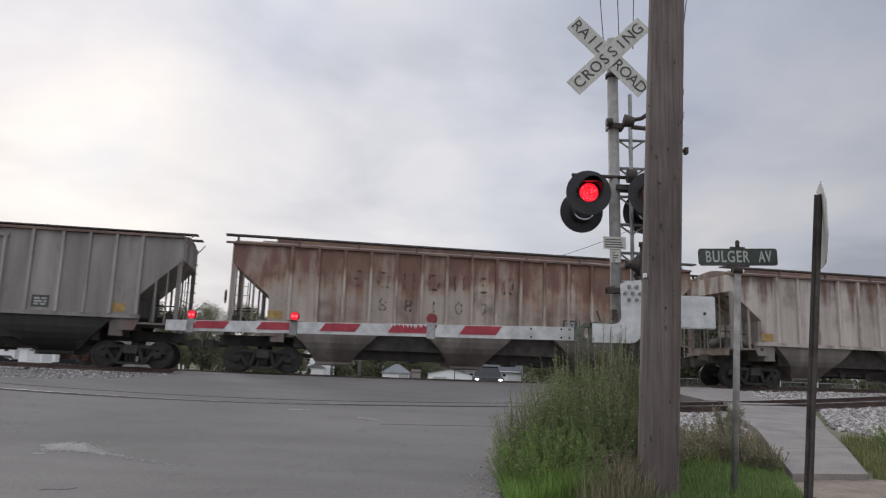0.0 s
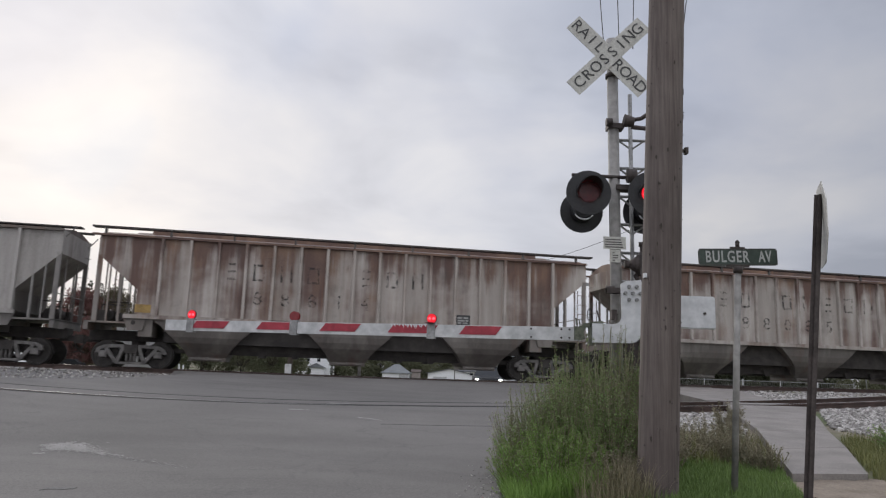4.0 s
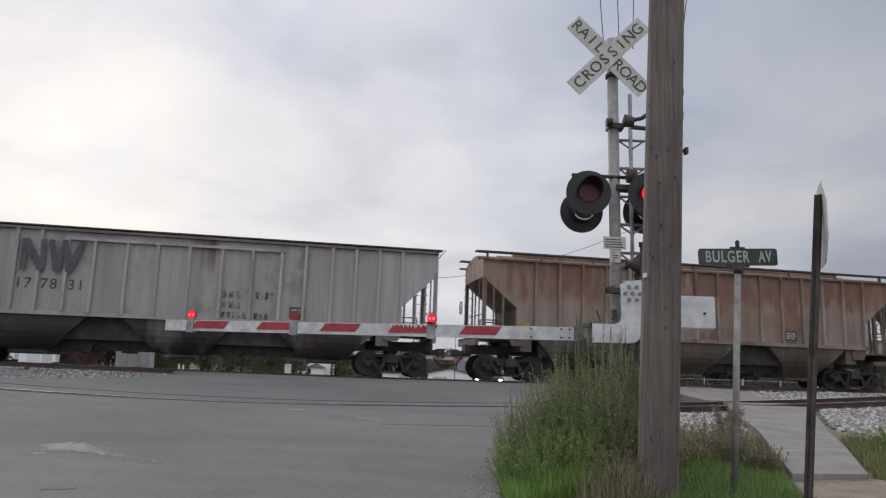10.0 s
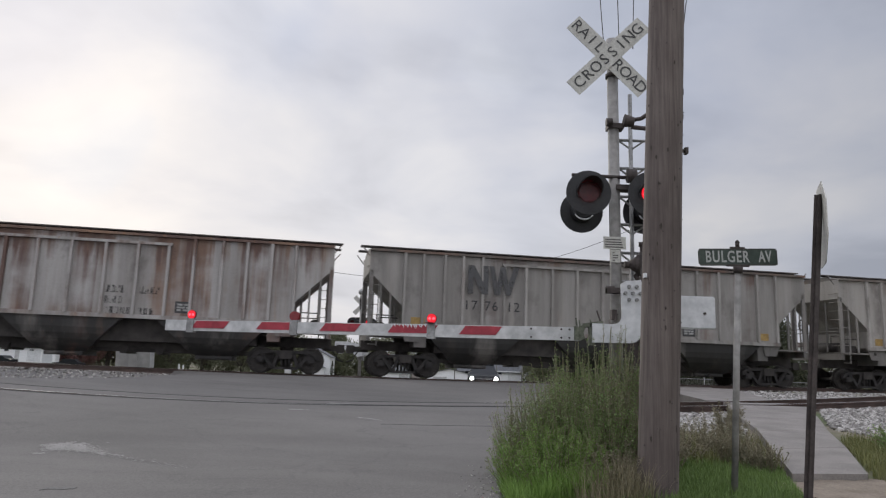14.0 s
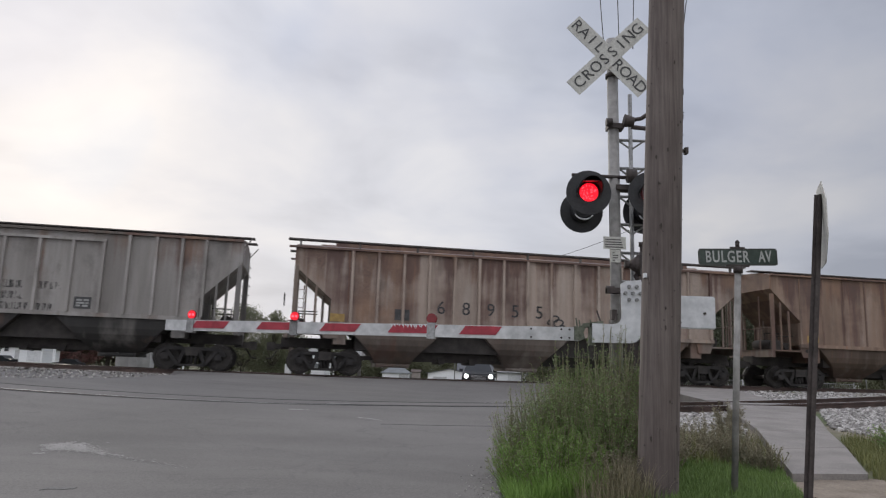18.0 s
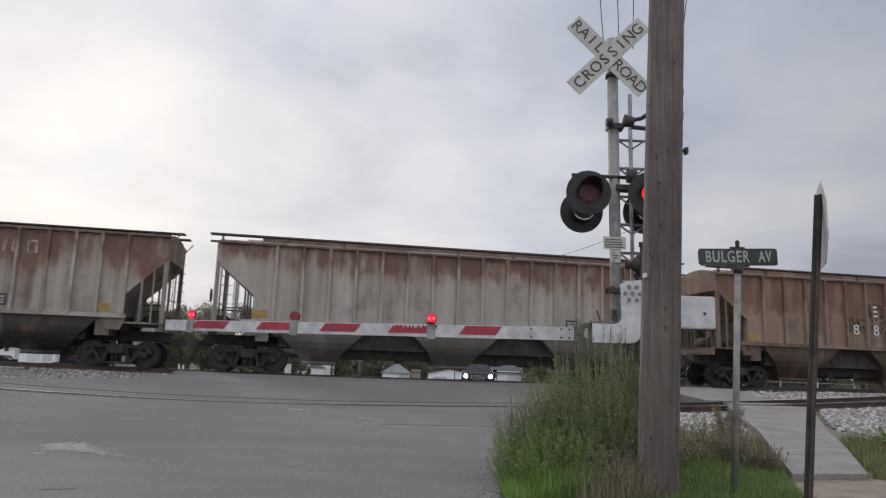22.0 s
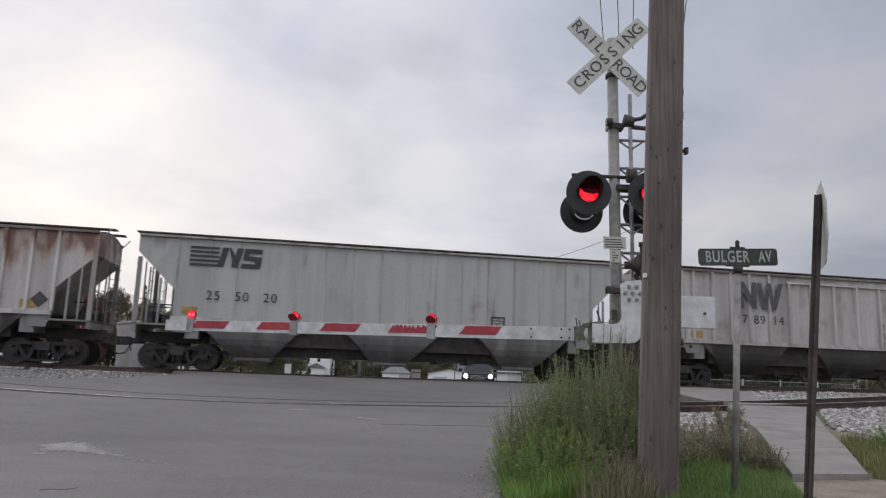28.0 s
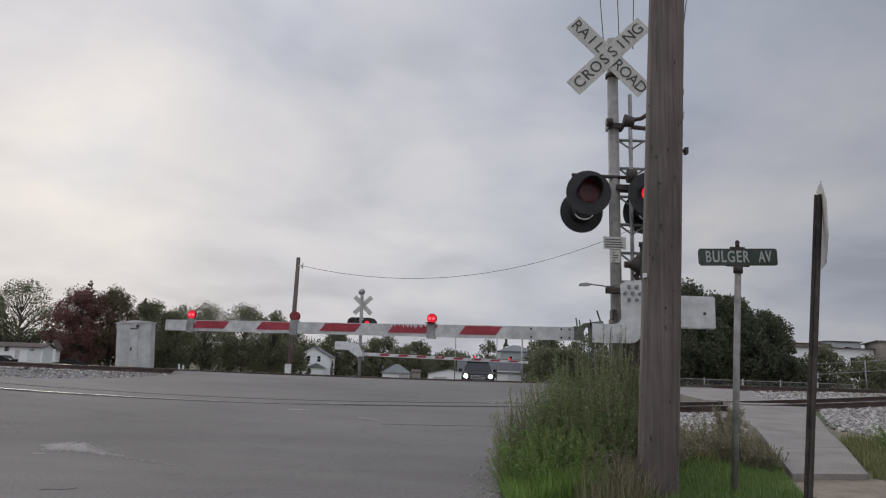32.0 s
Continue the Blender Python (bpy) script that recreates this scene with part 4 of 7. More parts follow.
def name_shape(kind, w, h, s, mat):
    """A plain open block the size of one letter of a painted name: strokes along some of its sides."""
    bm = bmesh.new()
    sides = {"l": (-w / 2, -h / 2, -w / 2 + s, h / 2), "r": (w / 2 - s, -h / 2, w / 2, h / 2),
             "t": (-w / 2 + s, h / 2 - s, w / 2 - s, h / 2), "b": (-w / 2 + s, -h / 2, w / 2 - s, -h / 2 + s), "m": (-w / 2 + s, -s / 2, w / 2 - s, s / 2)}
    for k in kind:
        a = sides[k]
        bx(bm, a[0], -0.004, a[1], a[2], 0.004, a[3])
    return mesh_of("name_block", bm, mat)


NAME_KINDS = ("tmb", "ltrb", "lr", "ltrb", "lr", "tmb", "ltrb", "lr")
NAMEB = {"d": [name_shape(k, 0.42, 0.60, 0.075, M["letter_dark"]) for k in NAME_KINDS], "f": [name_shape(k, 0.42, 0.60, 0.075, M["letter_faint"]) for k in NAME_KINDS],
         "w": [name_shape(k, 0.36, 0.46, 0.085, M["letter_white"]) for k in NAME_KINDS],
         "p": [name_shape(k, 0.36, 0.46, 0.085, M["letter_pale"]) for k in NAME_KINDS]}
bm = bmesh.new(); bx(bm, -0.40, -0.003, -0.30, 0.40, 0.003, 0.30); DARK_SQUARE = mesh_of("dark_patch", bm, M["letter_faint"])
bm = bmesh.new(); tube(bm, (0, -0.004, 0), (0, 0.004, 0), 0.075, 14); HOLE_DISC = mesh_of("bracket_hole", bm, M["under"])


def letter_mark():
    """Two bold slanted letter shapes of a painted company mark, one mesh each."""
    out = []
    for pts in ([(0, 0), (0, 0.95), (0.24, 0.95), (0.60, 0.40), (0.60, 0.95), (0.80, 0.95), (0.80, 0), (0.57, 0), (0.2, 0.56), (0.2, 0)],
                [(0.84, 0.95), (1.07, 0), (1.29, 0), (1.38, 0.5), (1.47, 0), (1.70, 0), (2.05, 0.95), (1.83, 0.95), (1.60, 0.34), (1.49, 0.95), (1.29, 0.95), (1.17, 0.34), (1.04, 0.95)]):
        bm = bmesh.new()
        prism(bm, pts, -0.004, 0.004)
        out.append(mesh_of("mark_stroke", bm, M["letter_mark"]))
    return out


def stripes_mark():
    """Five bars and bold slanted strokes of a painted company mark, piece by piece."""
    out = []

    def piece(pts, y0=-0.004, y1=0.004):
        bm = bmesh.new()
        prism(bm, pts, y0, y1)
        out.append(mesh_of("mark_stroke", bm, M["letter_dark"]))
    for i in range(5):
        z = i * 0.165
        piece([(0, z), (1.0, z), (1.0, z + 0.085), (0, z + 0.085)])
    piece([(0.95, 0), (1.17, 0), (1.34, 0.75), (1.45, 0.28), (1.45, 0), (1.67, 0), (1.84, 0.75), (1.62, 0.75), (1.58, 0.45), (1.40, 0.75), (1.12, 0.75)])
    piece([(1.78, 0), (2.46, 0), (2.50, 0.44), (2.04, 0.47), (2.05, 0.58), (2.5, 0.58), (2.52, 0.75), (1.90, 0.75), (1.84, 0.31), (2.27, 0.28), (2.26, 0.16), (1.80, 0.16)])
    return out


ZIG, STRIPES = letter_mark(), stripes_mark()
NAME_BAR = {}
WORD_AT = (1.15, 1.30)
UPPER_FROM = -3.35
for w in (0.9, 0.55, 0.66, 0.62, 0.7):
    # a comb of blocks on one thin base line: a word too worn to spell
    bm = bmesh.new()
    n = max(3, round(w / 0.19))
    pts = [(0, 0)]
    for q in range(n):
        x, hgt = q * w / n, 0.25
        pts += [(x + 0.01, 0.035), (x + 0.01, hgt), (x + w / n * 0.74, hgt), (x + w / n * 0.74, 0.035)]
    pts += [(w, 0.035), (w, 0)]
    prism(bm, pts, -0.004, 0.004)
    NAME_BAR[w] = mesh_of("name_bar", bm, M["letter_faint"])

# kind, paint, rust share, number, extras
CARS = [
    ("S", (0.397, 0.360, 0.329), 0.15, "", ""),
    ("S", (0.350, 0.305, 0.268), 0.20, "88 109", "name faint"),
    ("N", (0.206, 0.195, 0.183), 0.10, "177474", "mark bars plates"),
    ("S", (0.473, 0.458, 0.436), 0.20, "88868", "name"),
    ("S", (0.346, 0.319, 0.292), 0.19, "88085", "name faint"),
    ("S", (0.356, 0.324, 0.294), 0.20, "88814", "name faint"),
    ("N", (0.303, 0.288, 0.272), 0.05, "178428", "mark"),
    ("S", (0.419, 0.396, 0.364), 0.15, "88548", "name"),
    ("K", (0.332, 0.334, 0.327), 0.0, "253199", "stripes"),
    ("N", (0.278, 0.263, 0.244), 0.10, "178052", "mark bars"),
    ("S", (0.215, 0.175, 0.152), 0.20, "", ""),
    ("N", (0.262, 0.258, 0.252), 0.03, "177831", "mark bars"),
    ("K", (0.356, 0.358, 0.351), 0.04, "255548", "stripes"),
    ("N", (0.286, 0.272, 0.254), 0.06, "178282", "mark bars"),
    ("N", (0.231, 0.222, 0.209), 0.06, "177612", "mark bars"),
    ("N", (0.315, 0.304, 0.293), 0.20, "178431", "mark bars"),
    ("N", (0.334, 0.322, 0.307), 0.08, "178120", "mark bars"),
    ("K", (0.243, 0.171, 0.127), 0.27, "", ""),
    ("S", (0.315, 0.256, 0.214), 0.21, "68955", "tags"),
    ("N", (0.248, 0.235, 0.221), 0.08, "178312", "mark bars"),
    ("N", (0.255, 0.244, 0.232), 0.08, "177856", "mark bars plates graffiti"),
    ("S", (0.235, 0.165, 0.125), 0.25, "88930", "white short"),
    ("S", (0.315, 0.288, 0.258), 0.14, "", ""),
    ("N", (0.300, 0.278, 0.245), 0.16, "177372", "upper"),
    ("S", (0.430, 0.405, 0.370), 0.08, "88889", "name left"),
    ("N", (0.158, 0.146, 0.143), 0.08, "", ""),
    ("K", (0.372, 0.375, 0.368), 0.0, "253010", "stripes"),
    ("N", (0.360, 0.347, 0.337), 0.03, "178914", "mark bars"),
    ("K", (0.342, 0.345, 0.338), 0.02, "255020", "stripes"),
    ("N", (0.372, 0.359, 0.345), 0.04, "178979", "mark diamonds"),
    ("S", (0.262, 0.199, 0.168), 0.21, "", ""),
]
# distance of each wagon's trailing coupling behind the crossing's middle at the start
PITCH = 19.303
DRIFT = [-0.21, -0.31, -0.34, -0.29, -0.17, 0.06, 0.52, 0.56, 0.63, 0.67, 0.53, 0.43, 0.24, 0.17, -0.04, 0.05, -0.03, -0.06, -0.03, -0.23, -0.3, -0.33, -0.34, -0.29, -0.38, -0.37, -0.29, -0.2, -0.09, -0.01, -0.02]
TRAIN = []
# rib places along the side, and whether the rib stops at the lower flange
RIBS = {"S": [(-7.6 + 0.95 * k, False) for k in range(1, 17)],
        "N": [(9.15 - d, 5.8 < d < 13.1) for d in (1.55, 2.4, 3.25, 4.1, 5.05, 5.9, 6.9, 7.95, 9.05, 10.1, 11.1, 12.15, 13.0, 13.85, 14.6, 15.3, 16.1, 16.8)],
        "V": [(x, -3.3 < x < 4.5) for x in (-7.75, -7.26, -6.43, -5.62, -4.79, -3.9, -2.98, -1.99, -0.92, 0.16, 1.23, 2.32, 3.37, 4.35, 5.16, 6.05, 6.9, 7.7)],
        "K": [(-7.62 + 1.016 * k, False) for k in range(16)]}
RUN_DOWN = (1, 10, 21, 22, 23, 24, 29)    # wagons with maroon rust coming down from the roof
SHIFTED = (19, 25, 27, 29)    # wagons whose upper flange sits farther back


def paint(ob, c, rust):
    ob.color = (*c, rust)
    return ob


def hopper_wagon(i, kind, c, rust, number, extra):
    what = "rust-streaked" if rust > 0.15 else "weathered"
    tone = "brown" if c[0] > c[2] * 1.5 else ("dark grey" if c[1] < 0.25 else ("pale grey" if c[1] > 0.38 else "grey"))
    th = thing("hopper_wagon", f"{what} {tone} covered hopper wagon rolling on the far track", "freight wagon", group="wagons of the freight train")
    K = CAR[kind]
    rnd = random.Random(100 + i)
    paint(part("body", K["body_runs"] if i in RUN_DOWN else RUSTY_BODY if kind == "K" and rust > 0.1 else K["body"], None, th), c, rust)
    paint(part("roof", K["roof"], None, th), tuple(v * (0.5 if kind == "N" else 0.75) for v in c), rust + 0.05)
    part("roof_walk", K["walk"], None, th, "dark steel roof walk")
    for a, y in ((0, -1.6), (180, 1.6)):
        # the S tint also holds the shadow under its roof walk
        tint = {"S": (0.22, 0.19, 0.17), "N": (0.40, 0.37, 0.345), "K": (0.86, 0.83, 0.80)}[kind]
        paint(part("eave", K["eave"], None, th, "dirty rust-stained roof edge in darkened wagon paint"), tuple(v * w for v, w in zip(c, tint)), rust + 0.05).matrix_basis = pose(0, y, 0, 0, 0, a)
    zt = ROOF_Z[kind]
    if kind == "S":
        for k in range(9):
            for y in (-1.5, 1.5):
                part("walk_bracket", K["post"], None, th).location = (-HALF + 0.4 + k * (BODY - 0.8) / 8, y, zt)
    else:
        for k in range(5):
            part("walk_bracket", K["post"], None, th).location = (-HALF + 0.5 + k * (BODY - 1.0) / 4, 0, 4.73)
    for s in (-4.2, 4.2):
        paint(part("hatch", HATCH, None, th), (c[0] * 0.7, c[1] * 0.7, c[2] * 0.7), rust).location = (s, 0, 4.62 if kind == "S" else 4.66)
    # side ribs
    for x, top in RIBS["V" if i in SHIFTED else kind]:
        for s in (-1, 1):
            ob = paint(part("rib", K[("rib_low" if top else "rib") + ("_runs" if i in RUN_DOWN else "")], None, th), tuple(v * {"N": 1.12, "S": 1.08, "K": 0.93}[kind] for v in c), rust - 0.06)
            ob.matrix_basis = pose(x, s * 1.54, 0, 0, 0, 0 if s < 0 else 180)
            if kind == "K":
                ob.scale = (0.7, 0.25, 1)
    for s in (-1, 1):
        paint(part("side_sill", SILL, None, th), c, rust).location = (0, s * 1.56, 0)
        if kind == "N":
            bm = bmesh.new()
            lo, hi = (-3.08, 4.42) if i in SHIFTED else (-3.95, 3.35)
            bx(bm, lo, -0.05, 0, hi, 0.05, 0.09)
            paint(part("flange", bm, M["wagon"], th), tuple(v * 1.1 for v in c), rust).location = (0, s * 1.60, 4.17)
    # bay paint scaled down: dirt plus the shade under the body
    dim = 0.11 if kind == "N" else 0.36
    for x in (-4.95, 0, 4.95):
        paint(part("hopper_bay", BAY[kind], None, th, "dirty sloping hopper bay with underside shade in its paint"), tuple(v * dim for v in c), rust * 0.6).location = (x, 0, 0)
    part("centre_sill", CSILL, None, th)
    part("gate_carrier", DARK_FILLER, None, th)
    for y in (-0.6, 0.35):
        part("brake_rod", ROD, None, th).location = (0, y, 0)
    for x in (-3.1, -1.9, 1.9, 3.1):
        part("lever_hanger", HANGER, None, th).location = (x, 0, 0)
    for a in (0, 180):
        t = pose(0, 0, 0, 0, 0, a)
        inset = t @ Matrix.Translation((SHORT[kind] if a == 0 else 0, 0, 0))
        # end parts get darkened paint: the shadow between wagons is in the colour
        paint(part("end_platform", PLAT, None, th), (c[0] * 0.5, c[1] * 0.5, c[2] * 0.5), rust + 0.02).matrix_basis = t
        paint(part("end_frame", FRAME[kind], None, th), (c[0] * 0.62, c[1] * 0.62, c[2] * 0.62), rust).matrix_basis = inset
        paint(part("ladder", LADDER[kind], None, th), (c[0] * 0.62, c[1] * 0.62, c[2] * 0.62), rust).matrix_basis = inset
        part("coupler", COUP, None, th).matrix_basis = t
        # a dark disc on the bracket stands in for its shaded hole
        part("bracket_hole", HOLE_DISC, None, th, "dark disc for the round hole in the bolster bracket").matrix_basis = t @ Matrix.Translation((-HALF + 1.58, -1.524, 1.46))
        part("brake_gear", BRAKEGEAR, None, th, "sooty air reservoir and brake pipes").matrix_basis = t
        tr = part("truck", BOLST, None, th, "sooty cast steel two-axle truck")
        tr.location = (-HALF + 1.51 if a == 0 else HALF - 1.51, 0, -0.08)
        for y in (-1.02, 1.02):
            part("side_frame", SIDEF["pale" if i in (3, 4, 5, 6, 7) else "dark"], None, tr).location = (0, y, 0)
        for x in (-0.89, 0.89):
            w = part("wheelset", WHEELS, None, tr)
            w.location = (x, 0, 0.457)
            WHEEL_LIST[x > 0].append(w)
    b = part("brake_wheel", BRAKE, None, th)
    b.matrix_basis = pose(-HALF - 0.12, 0.6, 2.7, 0, 0, 90)
    # stickers and data panels on the near side
    YS = -1.552
    part("sticker", PLATE_Y, None, th).location = (-HALF + 1.85, YS, 1.95)
    if rnd.random() < 0.7:
        part("sticker", PLATE_Y, None, th).location = (HALF - 2.0, YS, 1.95)
    pl = part("data_panel", PLATE_D, None, th, "black data panel with white lines")
    pl.location = (HALF - 4.6 + rnd.uniform(-0.8, 0.8), YS, 2.05)
    for me in PANEL_LINES:
        part("panel_line", me, None, pl)
    if kind != "K" and rnd.random() < 0.3:
        part("data_panel", PLATE_D, None, th).location = (-HALF + 4.3 + rnd.uniform(-0.4, 0.4), YS, 2.15)
    if "name" in extra:
        for k in range(8):
            if (i * 5 + k * 3) % 11 == 4:
                continue
            part("name_block", NAMEB["f" if "faint" in extra else "d"][k], None, th, "faded painted company name").location = (-7.6 + 0.95 * (k + (4.5 if "left" in extra else 3.5)), YS, 3.40)
    if "upper" in extra:
        for k in range(12):
            part("name_block", NAMEB["p"][k % 8], None, th, "pale worn block of a painted name").location = (UPPER_FROM + 0.72 * k, -1.652, 3.86)
    if "short" in extra:
        for k in range(3):
            part("name_block", NAMEB["w"][k], None, th).location = (-7.6 + 0.95 * (k + 6.5), YS, 3.22)
            part("dark_patch", DARK_SQUARE, None, th, "dark repainted square behind a letter").location = (-7.6 + 0.95 * (k + 6.5), YS + 0.006, 3.22)
        for k in range(5):
            part("dark_patch", DARK_SQUARE, None, th, "dark repainted square behind a digit").location = (-7.6 + 0.95 * (k + 5.5), YS + 0.006, 2.60)
    if "mark" in extra:
        for me in ZIG:
            part("mark_stroke", me, None, th, "bold dark painted company mark").matrix_basis = Matrix.Translation((-5.28, -1.652, 3.06)) @ Matrix.Diagonal((0.97, 1, 1.13, 1))
    if "stripes" in extra:
        for me in STRIPES:
            part("mark_stroke", me, None, th, "dark stroke of a striped company mark").matrix_basis = Matrix.Translation((-7.25, YS - 0.03, 3.54)) @ Matrix.Diagonal((0.98, 1, 0.92, 1))
    if "bars" in extra:
        for dx, dz, w in ((0, 0, 0.9), (1.1, 0, 0.55), (0, 0.37, 0.66), (0, 0.74, 0.62), (1.1, 0.74, 0.7)):
            part("name_bar", NAME_BAR[w], None, th, "worn dark bar of a painted name").location = (WORD_AT[i % 2] + dx, YS, 1.72 + dz)
    if "plates" in extra:
        for d in (3.74, 4.54, 5.39):
            ob = part("number_plate", PLATE_W, None, th, "white painted patch behind the number")
            ob.location = (-8.88 + d, YS + 0.006, 2.62)
            ob.scale = (1.08, 1, 1.35)
    if "graffiti" in extra:
        part("graffiti", GRAF, None, th, "pale looping spray paint").location = (-7.5, YS, 3.80)
    if "diamonds" in extra:
        for x in (0.72, 7.3):
            part("hazard_diamond", DIAMOND, None, th).location = (x, YS, 2.1)
    if "tags" in extra:
        for x, z in ((1.1, 2.1), (4.0, 2.0)):
            ob = part("graffiti", GRAF_DARK, None, th, "dark looping spray paint")
            ob.matrix_basis = Matrix.Translation((x, YS, z)) @ Matrix.Diagonal((0.9, 1, 0.7, 1))
    if number:
        digits = number.replace(" ", "")
        mat = M["letter_white"] if "white" in extra else M["letter_faint" if "faint" in extra else "letter_dark"]
        if kind == "S":
            for k, d in enumerate(digits):
                part("number", text_mesh(d, 0.60 if "short" in extra else 0.68, mat), None, th).matrix_basis = pose(-7.6 + (1.15 + 0.52 * k if "left" in extra else 0.95 * (k + (5.5 if "short" in extra else 4.5))), YS, 2.6 if "left" in extra else 2.42 if "short" in extra else 2.46, 90)
        else:
            z = 2.50 if kind == "K" else 2.62
            for k in range(0, len(digits), 2):
                x = -6.36 + k / 2 * 0.97 if kind == "K" else -8.88 + (3.74, 4.54, 5.39)[k // 2]
                part("number", text_mesh(digits[k:k + 2], 0.46 if kind == "K" else 0.5, mat, spacing=1.15), None, th).matrix_basis = pose(x, YS - (0.03 if kind == "K" else 0), z, 90)
    gap = -8.347 - (i - 1) * PITCH + DRIFT[i]
    TRAIN.append((th, gap + PITCH / 2))
    return th


WHEEL_LIST = ([], [])
RUSTY_BODY = CAR["K"]["body"].copy()
RUSTY_BODY.materials[0] = M["wagon"]
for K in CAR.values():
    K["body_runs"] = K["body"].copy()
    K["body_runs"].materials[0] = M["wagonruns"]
for i, row in enumerate(CARS):
    hopper_wagon(i, *row)

# ---------------------------------------------------------------- crossing signals
M["signletter"] = mat_mottled("aged_sign_letter", (0.34, 0.35, 0.34), (0.50, 0.51, 0.49), 14, 60, 0.6)
M["clamp"] = mat_mottled("corroded_green_iron", (0.05, 0.06, 0.04), (0.16, 0.17, 0.13), 14, 50, 0.8)
M["rooflight"] = mat_mottled("pale_grey_shingles", (0.13, 0.14, 0.145), (0.19, 0.20, 0.205), 1, 8, 0.9)
M["brickdark"] = mat_mottled("red_brown_brick", (0.22, 0.19, 0.17), (0.30, 0.27, 0.25), 2, 14, 0.9)
SHUTTERS = []   # (shutter, phase)


def disc(bm, x, y, z, r, t=0.02, n=28):
    tube(bm, (x, y - t / 2, z), (x, y + t / 2, z), r, n)
    return bm


def flasher(parent, x, z, y, face, r, phase, lit=True):
    """A round black target with a hooded red lens. face -1 looks towards -y, +1 towards +y."""
    bm = bmesh.new()
    disc(bm, 0, 0, 0, r, 0.015, 32)
    tube(bm, (0, 0.02, 0), (0, 0.16, 0), r * 0.55, 20, r * 0.4)
    head = part("flasher", bm, M["black"], parent, "black round crossing light with a hood")
    head.matrix_basis = pose(x, y, z, 0, 0, 0 if face < 0 else 180)
    # hood: part of a tube over the lens
    bm = bmesh.new()
    n = 22
    hr = r * 0.56
    ins, outs = [], []
    for i in range(n + 1):
        t = radians(-25 + 230 * i / n)
        depth = 0.04 + 0.22 * max(0.0, math.sin(t)) ** 0.6
        for rr, lst in ((hr, outs), (hr - 0.012, ins)):
            lst.append((bm.verts.new((rr * math.cos(t), 0, rr * math.sin(t))), bm.verts.new((rr * math.cos(t), -depth, rr * math.sin(t)))))
    for i in range(n):
        for lst in (outs, ins):
            f = bm.faces.new((lst[i][0], lst[i + 1][0], lst[i + 1][1], lst[i][1])); f.smooth = True
        bm.faces.new((outs[i][1], outs[i + 1][1], ins[i + 1][1], ins[i][1]))
    part("hood", bm, M["black"], head)
    bm = bmesh.new()
    tube(bm, (0, -0.018, 0), (0, -0.008, 0), hr * 0.74, 24)
    lens = part("lens", bm, M["redlit"] if lit else M["redlens"], head, "red glass lens" if lit else "unlit dark red glass lens")
    if not lit:
        # white crescent stands in for light caught on the rear lamp's rim
        bm = bmesh.new()
        for k in range(8):
            a0, a1 = radians(215 + k * 14), radians(215 + (k + 1) * 14)
            tube(bm, (0.13 * math.cos(a0), 0.165, 0.13 * math.sin(a0)), (0.13 * math.cos(a1), 0.165, 0.13 * math.sin(a1)), 0.011 - 0.0009 * abs(k - 3.5), 6)
        part("housing_rim", bm, M["white"], head, "pale crescent for light caught on the lamp housing's rim")
    if lit:
        bm = bmesh.new()
        rnd = random.Random(7)
        for k in range(44):
            a, rr = rnd.uniform(0, 6.28), hr * 0.68 * math.sqrt(rnd.random())
            px, pz = rr * math.cos(a), rr * math.sin(a)
            tube(bm, (px, -0.022, pz), (px, -0.017, pz), hr * 0.045, 6)
        part("lens_facets", bm, M["redhot"], head)
        # shutter that folds up under the hood when the light shows
        bm = bmesh.new()
        tube(bm, (0, -0.004, -hr * 0.78), (0, 0.0, -hr * 0.78), hr * 0.78, 22)
        sh = part("shutter", bm, M["redlens"], head, "dark red shutter before the lens")
        sh.matrix_basis = pose(0, -0.026, hr * 0.78)
        SHUTTERS.append((sh, phase, (0, -0.026, hr * 0.78)))
    return head


def letters(parent, word, centre, along, turn_z, size, gap, mat, ry):
    """Letters set one by one along a slanted blade."""
    for k, ch in enumerate(word):
        s = (k - (len(word) - 1) / 2) * gap
        ob = part("letter", text_mesh(ch, size, mat), None, parent)
        ob.matrix_basis = Matrix.Translation((centre[0] + along[0] * s, centre[1], centre[2] + along[1] * s)) @ Matrix.Rotation(-ry, 4, "Y") @ Matrix.Rotation(radians(90), 4, "X")


def crossbuck(parent, x, y, z, length, width, lettered=True):
    for sgn, name in ((-1, "blade"), (1, "blade")):
        a = radians(45 * sgn)
        bm = bmesh.new()
        bx(bm, -length / 2, -0.004, -width / 2, length / 2, 0.004, width / 2)
        # the black edge line
        ob = part(name, bm, M["signwhite"], parent, "weathered white crossbuck blade with black capitals")
        ob.matrix_basis = Matrix.Translation((x, y - (0.012 if sgn > 0 else 0.0), z)) @ Matrix.Rotation(-a, 4, "Y")
        if lettered:
            d = (math.cos(a), math.sin(a))
            yy = y - (0.012 if sgn > 0 else 0.0) - 0.006
            if sgn > 0:
                letters(parent, "CROSSING", (x, yy, z), d, 0, width * 0.86, length * 0.116, M["blackletter"], a)
            else:
                o = length * 0.285
                letters(parent, "RAIL", (x - d[0] * o, yy, z - d[1] * o), d, 0, width * 0.86, length * 0.105, M["blackletter"], a)
                letters(parent, "ROAD", (x + d[0] * o, yy, z + d[1] * o), d, 0, width * 0.86, length * 0.105, M["blackletter"], a)


